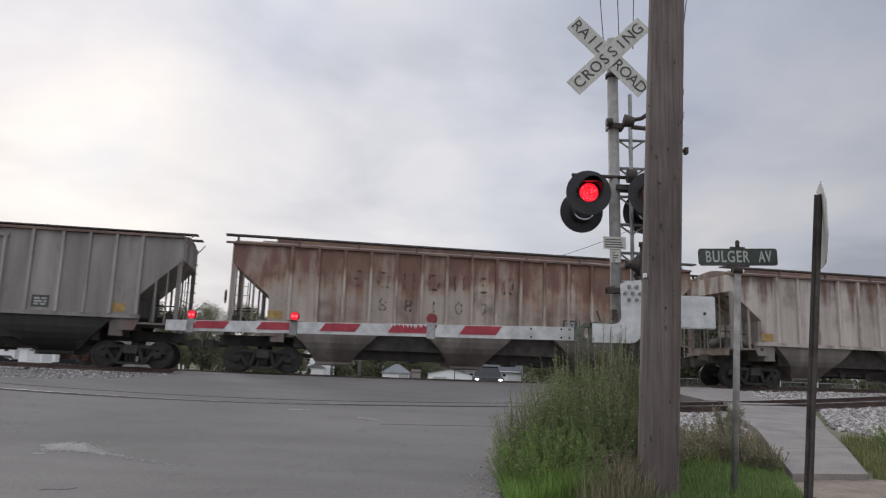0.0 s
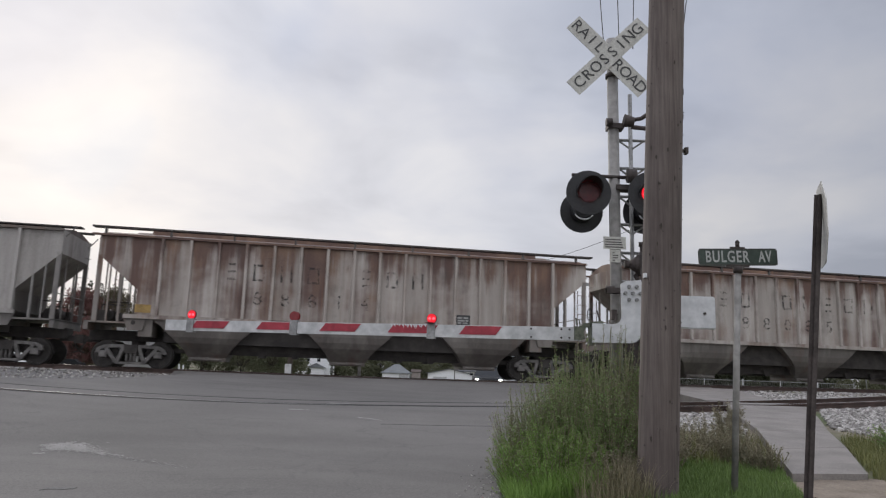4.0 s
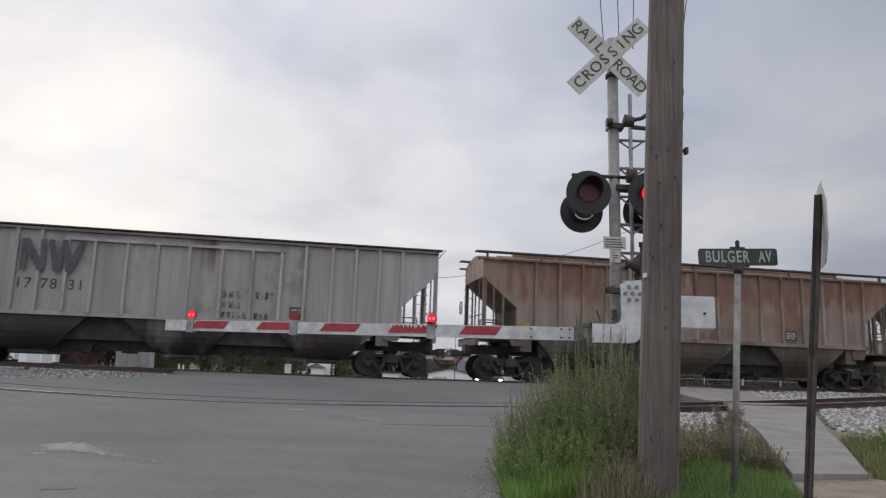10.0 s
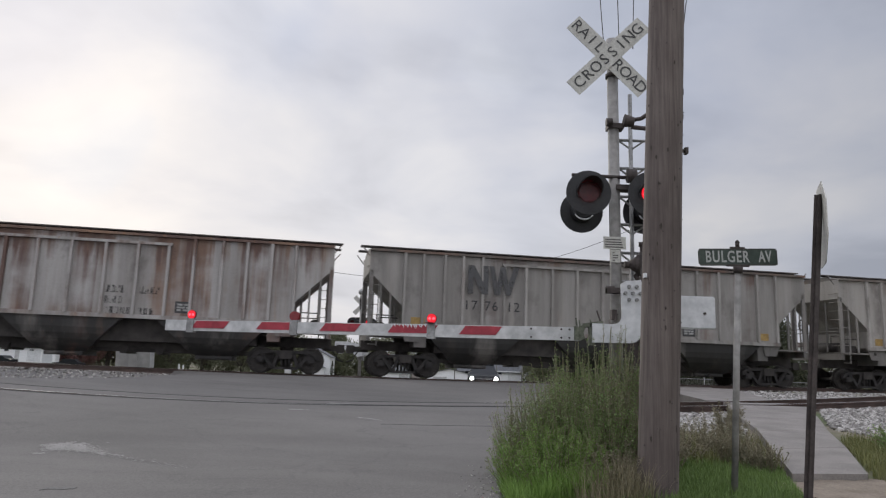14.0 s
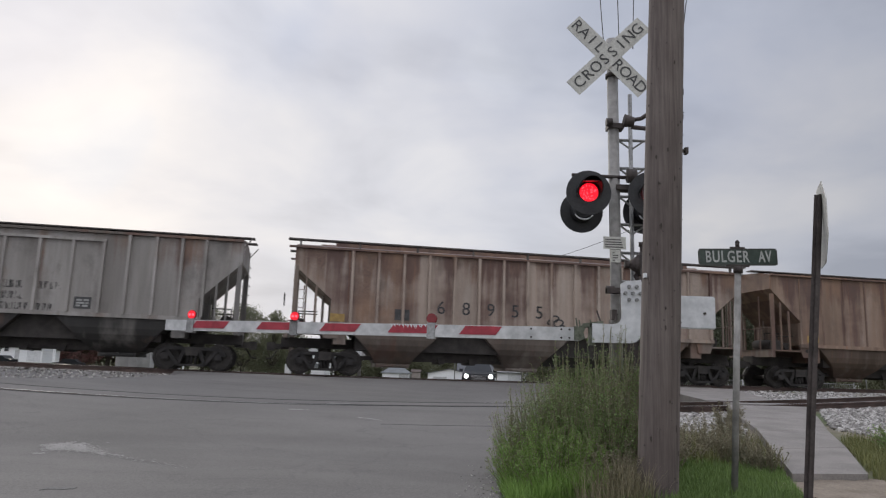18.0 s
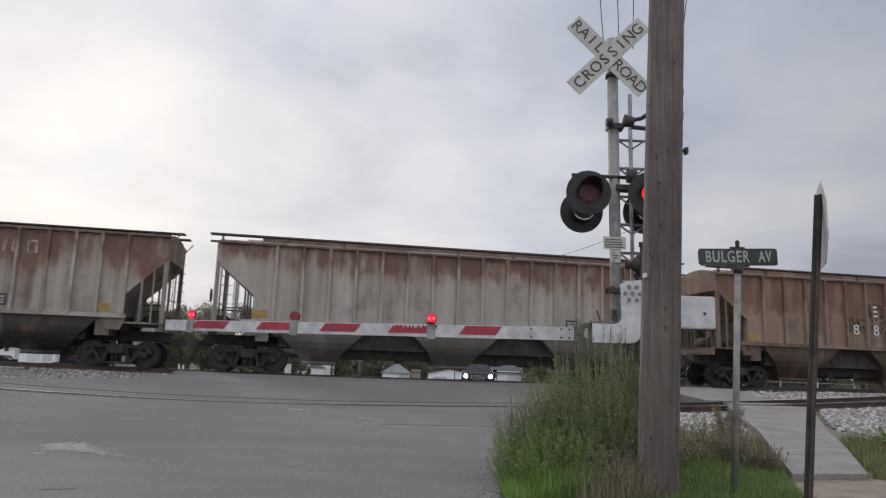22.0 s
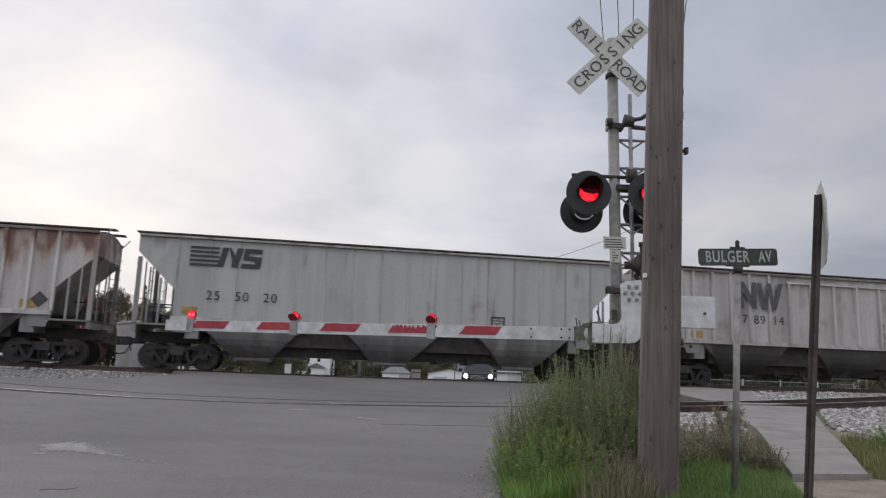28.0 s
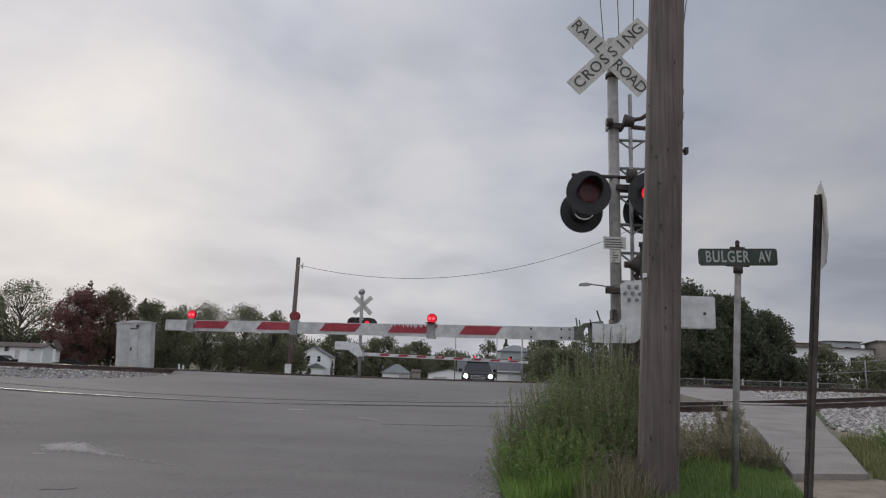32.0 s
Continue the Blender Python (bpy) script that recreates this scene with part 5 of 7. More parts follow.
def gate_arm(parent, p0, p1, h0, h1, reds, lamps):
    """A tapering striped arm from p0 to p1; reds are stretches along it (start, end)."""
    p0, p1 = Vector(p0), Vector(p1)
    L = (p1 - p0).length
    d = (p1 - p0).normalized()
    ang = math.atan2(d.y, d.x)
    base = Matrix.Translation(p0) @ Matrix.Rotation(ang, 4, "Z") @ Matrix.Rotation(-math.asin(d.z), 4, "Y")
    bm = bmesh.new()
    v = [bm.verts.new(p) for p in ((0, -0.025, -h0 / 2), (L, -0.02, -h1 / 2), (L, 0.02, -h1 / 2), (0, 0.025, -h0 / 2), (0, -0.025, h0 / 2), (L, -0.02, h1 / 2), (L, 0.02, h1 / 2), (0, 0.025, h0 / 2))]
    for f in ((3, 2, 1, 0), (4, 5, 6, 7), (0, 1, 5, 4), (1, 2, 6, 5), (2, 3, 7, 6), (3, 0, 4, 7)):
        bm.faces.new([v[i] for i in f])
    arm = part("gate_arm", bm, M["armwhite"], parent, "lowered white gate arm with red stripes")
    arm.matrix_basis = base
    if h0 < 0.155:
        # bolts through the butt and a strip of peeling sheet
        for s in (0.10, 0.19, 0.53):
            for z in (-0.047, 0.047):
                bm = bmesh.new(); tube(bm, (s, -0.036, z), (s, 0.036, z), 0.012, 8); part("bolt", bm, M["darkpost"], arm)
        rnd = random.Random(77)
        bm = bmesh.new()
        for k in range(15):
            s = 1.70 + k * 0.034
            z = h0 / 2 - 0.002
            prism(bm, [(s, z), (s + 0.03, z), (s + rnd.uniform(-0.01, 0.04), z - rnd.uniform(0.02, 0.055))], 0.031, 0.034)
        part("peeling_strip", bm, M["white"], arm, "frayed white edge of a peeling stripe")
    flip = -1 if math.cos(ang) < 0 else 1
    for a, b in reds:
        hh = lambda s: (h0 + (h1 - h0) * s / L) / 2 + 0.001
        for yy in (-0.0275, 0.0275):
            bm = bmesh.new()
            sl = 0.075
            prism(bm, [(a - sl / 2 * flip, -hh(a) * 0.46), (b - sl / 2 * flip, -hh(b) * 0.46), (b + sl / 2 * flip, hh(b) * 0.86), (a + sl / 2 * flip, hh(a) * 0.86)], yy - 0.003, yy + 0.003)
            part("red_stripe", bm, M["red"], arm, "red reflective stripe")
    for s, phase in lamps:
        h = h0 + (h1 - h0) * s / L
        bm = bmesh.new()
        bx(bm, -0.05, -0.035, -h / 2 - 0.02, 0.05, 0.035, h / 2 + 0.02)
        lamp = part("gate_lamp", bm, M["galv"], arm, "red gate lamp on a grey bracket")
        lamp.location = (s, 0, 0)
        part_lamp(lamp, h / 2 + 0.07, phase, 0.055)
    return arm


def part_lamp(lamp, z, phase, r):
    """A flat round two-sided lamp; the flashing ones have a shutter on each side."""
    bm = bmesh.new()
    tube(bm, (0, -0.012, z), (0, 0.012, z), r * 1.08, 20)
    part("lamp_rim", bm, M["redlens_gate"], lamp, "red plastic lamp rim")
    bm = bmesh.new()
    tube(bm, (0, -0.018, z), (0, 0.018, z), r, 20)
    part("lens", bm, M["redlit_gate"], lamp, "lit red lens")
    bm = bmesh.new()
    for sx in (-0.024, 0.024):
        tube(bm, (sx, -0.022, z), (sx, 0.022, z), r * 0.32, 8)
    part("lens_facets", bm, M["redhot"], lamp)
    if phase is None:
        return
    for s in (-1, 1):
        bm = bmesh.new()
        tube(bm, (0, 0, r * 1.1), (0, s * 0.004, r * 1.1), r * 1.1, 18)
        sh = part("shutter", bm, M["redlens_gate"], lamp)
        home = (0, s * 0.026, z - r * 1.1)
        sh.matrix_basis = pose(*home)
        SHUTTERS.append((sh, ("down", s, phase), home))


def near_signal():
    X, Y = 2.03, 8.2
    th = thing("crossing_signal", "railroad crossing signal with crossbuck, red flashers and lowered gate", "crossing signal", group="crossing signals")
    bm = bmesh.new()
    tube(bm, (X + 0.02, Y, -0.95), (X - 0.03, Y, 4.02), 0.066, 18)
    part("mast", bm, M["alum"], th, "grey metal mast")
    bm = bmesh.new(); tube(bm, (X, Y, -0.95), (X, Y, -0.55), 0.15, 14, 0.11); part("mast_base", bm, M["galv"], th)
    bm = bmesh.new(); tube(bm, (X - 0.03, Y, 3.96), (X - 0.03, Y, 4.32), 0.074, 16); part("mast_cap", bm, M["alum"], th)
    bm = bmesh.new(); tube(bm, (X - 0.03, Y, 3.82), (X - 0.03, Y, 3.87), 0.084, 16); part("clamp", bm, M["darkpost"], th)
    crossbuck(th, 1.925, Y - 0.13, 4.045, 1.22, 0.225)
    # flashers: one pair looks at the road, one away
    flasher(th, 1.665, 2.315, Y - 0.22, -1, 0.262, 0.0)
    flasher(th, 2.385, 2.325, Y - 0.22, -1, 0.262, 0.605)
    flasher(th, 1.68, 2.20, Y + 0.28, 1, 0.262, 0.0, lit=False)
    flasher(th, 2.45, 2.21, Y + 0.28, 1, 0.262, 0.0, lit=False)
    bm = bmesh.new()
    tube(bm, (1.50, Y - 0.05, 2.57), (2.55, Y - 0.05, 2.55), 0.022, 8)
    tube(bm, (1.66, Y - 0.1, 2.56), (1.66, Y - 0.1, 2.3), 0.022, 8)
    tube(bm, (2.40, Y - 0.1, 2.56), (2.40, Y - 0.1, 2.3), 0.022, 8)
    part("light_crossarm", bm, M["darkpost"], th, "grey pipe arm carrying the flashers")
    bm = bmesh.new()
    tube(bm, (2.14, Y - 0.12, 2.56), (2.24, Y - 0.12, 2.56), 0.085, 12)
    bx(bm, 2.02, Y - 0.10, 2.40, 2.20, Y + 0.06, 2.46)
    part("junction_box", bm, M["darkpost"], th)
    bm = bmesh.new()
    tube(bm, (2.11, Y - 0.1, 3.25), (2.23, Y - 0.1, 3.23), 0.078, 12, 0.06)
    tube(bm, (1.90, Y - 0.1, 3.22), (1.97, Y - 0.1, 3.22), 0.05, 10)
    bx(bm, 1.93, Y - 0.09, 3.16, 2.12, Y + 0.07, 3.22)
    for a, b in zip([(2.22, 3.26), (2.32, 3.28), (2.4, 3.34), (2.5, 3.35), (2.55, 3.28)], [(2.32, 3.28), (2.4, 3.34), (2.5, 3.35), (2.55, 3.28), (2.55, 3.2)]):
        tube(bm, (a[0], Y - 0.1, a[1]), (b[0], Y - 0.1, b[1]), 0.025, 8)
    tube(bm, (2.2, Y - 0.1, 3.17), (2.6, Y - 0.1, 3.14), 0.028, 8)
    part("bell_bracket", bm, M["darkpost"], th)
    # climbing ladder behind the mast
    bm = bmesh.new()
    tube(bm, (2.30, Y + 0.25, -0.8), (2.28, Y + 0.25, 3.72), 0.027, 8)
    for z in (3.12, 2.76, 2.40, 2.05, 1.70, 1.35):
        tube(bm, (2.06, Y + 0.25, z), (2.54, Y + 0.25, z), 0.018, 6)
        tube(bm, (2.14, Y + 0.25, z - 0.01), (2.29, Y + 0.25, z - 0.12), 0.012, 6)
        tube(bm, (2.44, Y + 0.25, z - 0.01), (2.29, Y + 0.25, z - 0.12), 0.012, 6)
    part("ladder", bm, M["galv"], th, "single-pole climbing ladder")
    for z0, z1, x0, x1 in ((1.685, 1.83, 1.865, 2.125), (1.53, 1.675, 1.95, 2.06)):
        bm = bmesh.new(); bx(bm, x0, Y - 0.09, z0, x1, Y - 0.08, z1)
        plate = part("notice_plate", bm, M["signwhite"], th, "small white notice plate")
        bm = bmesh.new()
        rnd = random.Random(int(z0 * 100))
        for k in range(4):
            zz = z1 - 0.03 - k * (z1 - z0 - 0.03) / 4
            bx(bm, x0 + 0.02, Y - 0.093, zz - 0.012, x1 - 0.02 - rnd.uniform(0, 0.05), Y - 0.09, zz)
        part("notice_lines", bm, M["roofdark"], plate)
    # cables and bell on the mast
    bm = bmesh.new()
    tube(bm, (2.19, Y, 1.52), (2.30, Y - 0.02, 1.52), 0.045, 14, 0.13)
    tube(bm, (2.30, Y, 1.52), (2.325, Y - 0.02, 1.52), 0.13, 18, 0.12)
    tube(bm, (2.13, Y, 1.52), (2.22, Y, 1.52), 0.04, 10)
    tube(bm, (2.28, Y, 1.60), (2.36, Y + 0.1, 1.67), 0.025, 8)
    tube(bm, (2.26, Y, 1.40), (2.34, Y + 0.1, 1.30), 0.03, 8)
    tube(bm, (2.36, Y + 0.1, 1.0), (2.36, Y + 0.1, 1.80), 0.022, 8)
    tube(bm, (2.36, Y + 0.1, 1.76), (2.36, Y + 0.1, 1.81), 0.035, 8)
    part("bell", bm, M["darkpost"], th, "dark warning bell")
    bm = bmesh.new()
    bx(bm, 2.04, Y + 0.08, 0.0, 2.42, Y + 0.42, 0.9)
    part("gate_mechanism", bm, M["darkpost"], th, "dark gate mechanism housing")
    # curved white support arm with its bolts
    bm = bmesh.new()
    pts = [(2.01, 1.25), (2.06, 1.285), (2.235, 1.305), (2.262, 1.22), (2.25, 0.95)]
    pts += [(2.11 + 0.14 * math.cos(radians(a)), 0.755 + 0.16 * math.sin(radians(a))) for a in range(15, -91, -15)]
    pts += [(1.69, 0.59), (1.69, 0.80), (1.93, 0.80)]
    pts += [(1.93 + 0.09 * math.cos(radians(a)), 0.89 + 0.09 * math.sin(radians(a))) for a in range(-60, 1, 20)]
    prism(bm, pts, Y - 0.30, Y - 0.27)
    sup = part("gate_support", bm, M["white"], th, "curved white gate support arm with bolts")
    bm = bmesh.new(); tube(bm, (0, -0.33, 0), (0, -0.295, 0), 0.020, 8)
    bolt = mesh_of("bolt", bm, M["galv"])
    for k in range(7):
        a, r = k * math.pi / 3, 0.085 if k < 6 else 0.0
        part("bolt", bolt, None, sup).location = (2.14 + r * math.cos(a), Y, 1.15 + r * math.sin(a))
    bm = bmesh.new()
    bx(bm, 1.50, Y - 0.25, 0.615, 1.555, Y - 0.15, 0.765)
    prism(bm, [(1.55, 0.60), (1.62, 0.63), (1.60, 0.70), (1.63, 0.76), (1.60, 0.79), (1.55, 0.76)], Y - 0.25, Y - 0.15)
    prism(bm, [(1.60, 0.755), (1.74, 0.765), (1.82, 0.80), (1.82, 0.835), (1.68, 0.815), (1.60, 0.80)], Y - 0.26, Y - 0.16)
    bx(bm, 1.665, Y - 0.26, 0.56, 1.715, Y - 0.17, 0.80)
    for x, h in ((1.54, 0.06), (1.575, 0.04), (1.70, 0.05), (1.78, 0.03)):
        tube(bm, (x, Y - 0.2, 0.76), (x - 0.015, Y - 0.2, 0.80 + h), 0.008, 5)
    part("arm_clamp", bm, M["clamp"], th, "dull green corroded arm clamp")
    for x, z0, z1, lean in ((1.80, 0.80, 0.95, -0.05), (1.95, 0.83, 0.92, 0.03)):
        bm = bmesh.new(); tube(bm, (x, Y - 0.24, z0), (x + lean, Y - 0.24, z1), 0.009, 6); part("cable_end", bm, M["darkpost"], th)
    bm = bmesh.new()
    bx(bm, 1.88, Y - 0.2, 1.16, 2.06, Y - 0.10, 1.22)
    tube(bm, (1.88, Y - 0.15, 1.20), (1.97, Y - 0.15, 1.20), 0.045, 8)
    part("switch_box", bm, M["darkpost"], th)
    bm = bmesh.new()
    bx(bm, 1.93, Y - 0.2, 0.86, 1.99, Y - 0.1, 0.97)
    part("switch_box", bm, M["darkpost"], th)
    bm = bmesh.new()
    bx(bm, 2.36, Y + 0.02, 0.80, 3.19, Y + 0.07, 1.18)
    bmesh.ops.bevel(bm, geom=bm.edges[:], offset=0.012, segments=2, affect="EDGES")
    cw = part("counterweight", bm, M["white"], th, "flat white counterweight plate")
    bm = bmesh.new(); tube(bm, (3.06, Y + 0.0, 0.98), (3.06, Y + 0.03, 0.98), 0.015, 8); part("bolt", bm, M["darkpost"], cw)
    # the arm
    p0, p1 = (1.555, Y - 0.2, 0.682), (-3.545, 9.23, 0.688)
    reds = [(0.90, 1.33), (1.66, 2.20), (2.615, 3.07), (3.44, 3.92), (4.37, 4.83)]
    gate_arm(th, p0, p1, 0.15, 0.135, reds, [(1.705, 0.605), (3.455, 0.0), (4.885, None)])
    return th


near_signal()


def far_signal():
    X, Y = -3.96, 36.0
    th = thing("crossing_signal", "distant railroad crossing signal with crossbuck and lowered gate", "crossing signal", group="crossing signals")
    bm = bmesh.new()
    tube(bm, (X, Y, -1.1), (X - 0.08, Y, 3.9), 0.085, 12)
    part("mast", bm, M["alum"], th, "grey metal mast")
    crossbuck(th, X - 0.02, Y + 0.15, 3.32, 1.22, 0.225, False)
    bm = bmesh.new()
    tube(bm, (X - 0.1, Y, 3.98), (X - 0.1, Y - 0.12, 3.98), 0.17, 16, 0.06)
    part("bell", bm, M["galv"], th, "round grey bell on the mast top")
    for dx, ph in ((-0.48, 0.0), (0.26, 0.605)):
        flasher(th, X + dx, 2.42, Y - 0.2, -1, 0.25, ph)
        flasher(th, X + dx + 0.22, 2.42, Y + 0.25, 1, 0.25, ph, lit=False)
    bm = bmesh.new()
    tube(bm, (X - 0.5, Y, 2.66), (X + 0.5, Y, 2.66), 0.03, 8)
    part("light_crossarm", bm, M["darkpost"], th)
    bm = bmesh.new()
    bx(bm, X - 1.30, Y - 0.1, 1.05, X - 0.55, Y - 0.05, 1.45)
    prism(bm, [(X - 0.55, 1.4), (X - 0.1, 1.35), (X + 0.2, 0.75), (X - 0.15, 0.72), (X - 0.55, 1.0)], Y - 0.2, Y - 0.16)
    part("counterweight", bm, M["white"], th, "white counterweight and support arm")
    bm = bmesh.new(); bx(bm, X - 0.16, Y - 0.02, 0.55, X + 0.16, Y + 0.3, 1.1); part("gate_mechanism", bm, M["galv"], th)
    reds = [(0.9 + 0.92 * k, 1.36 + 0.92 * k) for k in range(8)]
    gate_arm(th, (X + 0.1, Y - 0.2, 0.86), (X + 8.4, Y - 0.2, 0.72), 0.16, 0.12, reds, [(3.9, 0.0), (5.6, 0.605), (7.35, None)])
    return th


far_signal()

# ---------------------------------------------------------------- poles and signs


def utility_pole():
    th = thing("utility_pole", "weathered grey-brown wooden utility pole beside the road", "utility pole")
    bm = bmesh.new()
    n, rings = 28, 26
    rnd = random.Random(5)
    prev = None
    ph = [rnd.uniform(0, 6) for _ in range(4)]
    for k in range(rings):
        t = k / (rings - 1)
        z = -1.05 + 9.5 * t
        r = 0.179 - 0.02 * t
        cx = 1.957 + 0.0 * t + (z + 0.85) * 0.036
        ring = []
        for i in range(n):
            a = 2 * math.pi * i / n
            rr = r * (1 + 0.012 * math.sin(3 * a + ph[0]) + 0.008 * math.sin(7 * a + ph[1] + z))
            ring.append(bm.verts.new((cx + rr * math.cos(a), 6.5 + rr * math.sin(a), z)))
        if prev:
            for i in range(n):
                f = bm.faces.new((prev[i], prev[(i + 1) % n], ring[(i + 1) % n], ring[i])); f.smooth = True
        prev = ring
    bm.faces.new(prev)
    part("pole", bm, M["wood"], th)
    bm = bmesh.new()
    tube(bm, (2.20, 6.5, 2.37), (2.295, 6.5, 2.37), 0.018, 8)
    bx(bm, 2.27, 6.47, 2.34, 2.30, 6.53, 2.40)
    part("bolt", bm, M["darkpost"], th, "rusty through bolt")
    # nail heads and gouges where boots and staples have bitten
    bm = bmesh.new(); tube(bm, (-0.008, 0, 0), (0.008, 0, 0), 0.006, 6)
    nail = mesh_of("nail", bm, M["darkpost"])
    bm = bmesh.new(); prism(bm, [(0.0, -0.028), (0.008, -0.006), (0.006, 0.016), (0.0, 0.03), (-0.007, 0.01), (-0.005, -0.014)], -0.004, 0.004, "yz")
    gouge = mesh_of("gouge", bm, M["tie"])
    for k in range(96):
        z, a = rnd.uniform(-0.75, 4.3), rnd.uniform(3.3, 6.1)
        if k % 16 == 0:
            z = 2.6 + rnd.gauss(0, 0.08)
        cx, r = 1.957 + (z + 0.85) * 0.036, 0.178 - 0.02 * (z + 1) / 9.5
        low = k % 3 == 0
        ob = part("gouge" if low else "nail", gouge if low else nail, None, th, "dark gouge in the wood" if low else "old nail head")
        ob.matrix_basis = Matrix.Translation((cx + r * math.cos(a), 6.5 + r * math.sin(a), z)) @ Matrix.Rotation(a, 4, "Z") @ Matrix.Diagonal((1, rnd.uniform(0.6, 1.2), rnd.uniform(0.5, 1.2), 1))
    bm = bmesh.new(); bx(bm, 1.845, 6.42, 1.13, 1.878, 6.46, 1.17); part("tag", bm, M["white"], th, "small white tag")
    return th


utility_pole()


def street_sign():
    th = thing("street_name_sign", "green street name sign on a galvanised pipe post", "street sign")
    bm = bmesh.new()
    tube(bm, (2.80, 6.9, -0.85), (2.91, 6.9, 1.30), 0.031, 14)
    part("post", bm, M["alum"], th)
    bm = bmesh.new()
    tube(bm, (2.91, 6.9, 1.27), (2.912, 6.9, 1.335), 0.045, 12)
    bx(bm, 2.80, 6.885, 1.335, 3.02, 6.915, 1.352)
    part("bracket", bm, M["darkpost"], th, "dark cast sign bracket")
    bm = bmesh.new()
    bx(bm, -0.39, -0.006, -0.085, 0.39, 0.006, 0.085)
    bmesh.ops.bevel(bm, geom=[e for e in bm.edges if abs(e.verts[0].co.y - e.verts[1].co.y) > 0.005], offset=0.018, segments=3, affect="EDGES")
    blade = part("blade", bm, M["signgreen"], th, "faded green blade with pale capitals")
    blade.matrix_basis = pose(2.912, 6.9, 1.430, 0, -2.0, 0)
    bm = bmesh.new()
    for a in ((-0.385, -0.08, 0.385, -0.074), (-0.385, 0.074, 0.385, 0.08), (-0.385, -0.08, -0.379, 0.08), (0.379, -0.08, 0.385, 0.08)):
        bx(bm, a[0], -0.0085, a[1], a[2], -0.006, a[3])
    part("border", bm, M["roofdark"], blade)
    ob = part("lettering", text_mesh("BULGER", 0.155, M["signletter"], spacing=1.16, bold=0.002), None, blade, "pale capitals")
    ob.matrix_basis = Matrix.Translation((-0.108, -0.008, -0.002)) @ Matrix.Rotation(radians(90), 4, "X") @ Matrix.Diagonal((0.70, 1.04, 1, 1))
    ob = part("lettering", text_mesh("AV", 0.155, M["signletter"], spacing=1.1, bold=0.002), None, blade)
    ob.matrix_basis = Matrix.Translation((0.266, -0.008, -0.002)) @ Matrix.Rotation(radians(90), 4, "X") @ Matrix.Diagonal((0.62, 1.04, 1, 1))
    bm = bmesh.new()
    bx(bm, 2.84, 6.885, 1.513, 2.98, 6.915, 1.53)
    tube(bm, (2.912, 6.9, 1.53), (2.912, 6.9, 1.575), 0.02, 10)
    tube(bm, (2.912, 6.9, 1.575), (2.912, 6.9, 1.60), 0.024, 10, 0.01)
    part("finial", bm, M["darkpost"], th)
    return th


street_sign()


def stop_sign():
    th = thing("road_sign", "road sign seen edge-on on a dark steel channel post", "road sign")
    bm = bmesh.new()
    sec = [(-0.04, 0.0), (-0.04, -0.006), (-0.015, -0.006), (-0.012, -0.03), (0.012, -0.03), (0.015, -0.006), (0.04, -0.006), (0.04, 0.0)]
    prism(bm, sec, -0.9, 1.93, "xy")
    for v in bm.verts:
        v.co.x += 0.088 * v.co.z + 0.065
    post = part("post", bm, M["darkpost"], th, "dark steel channel post with punched holes")
    post.matrix_basis = pose(3.185, 6.3, 0)
    bm = bmesh.new()
    a = [(0.38 / math.cos(radians(22.5)) * math.cos(radians(22.5 + 45 * k)), 0.38 / math.cos(radians(22.5)) * math.sin(radians(22.5 + 45 * k))) for k in range(8)]
    prism(bm, a, -0.003, 0.003, "xz")
    pl = part("plate", bm, M["signwhite"], th, "pale back of an eight-sided plate")
    pl.matrix_basis = pose(3.486, 6.40, 1.67, 0, 2.0, 69)
    return th


stop_sign()


def far_pole():
    th = thing("utility_pole", "leaning wooden pole with a white base beyond the tracks", "utility pole")
    bm = bmesh.new(); tube(bm, (-8.30, 40, -1.2), (-8.22, 40, 6.25), 0.15, 12, 0.11); part("pole", bm, M["wood"], th)
    bm = bmesh.new(); bx(bm, -8.52, 39.78, -1.1, -8.18, 40.12, 0.25); part("base", bm, M["white"], th, "white painted base box")
    bm = bmesh.new()
    tube(bm, (-8.2, 39.9, 5.75), (-7.95, 39.9, 5.8), 0.03, 6); tube(bm, (-7.95, 39.9, 5.62), (-7.95, 39.9, 5.95), 0.05, 8)
    part("insulator", bm, M["white"], th)
    return th


far_pole()


def cable(name, label, pts, r):
    bm = bmesh.new()
    for a, b in zip(pts, pts[1:]):
        tube(bm, a, b, r, 5)
    return thing(name, label, "cable", bm=bm, material=M["wire"])


cable("overhead_cable", "thin dark cable sagging between the poles", [(x, 39.9, 5.24 + 0.0184 * (x + 2.6) ** 2) for x in (-7.95 + 0.95 * k for k in range(22))], 0.013)
for x0, x1 in ((1.88, 1.92), (2.10, 2.11), (2.30, 2.28)):
    cable("overhead_cable", "thin wire hanging above the signal mast", [(x0 * 1.012, 8.3, 6.2), (x0, 8.3, 4.9), (x1, 8.28, 4.25)], 0.006)
cable("overhead_cable", "thin wire beside the wooden pole", [(2.47, 6.6, 5.0), (2.35, 6.55, 4.0), (2.25, 6.55, 3.2)], 0.005)


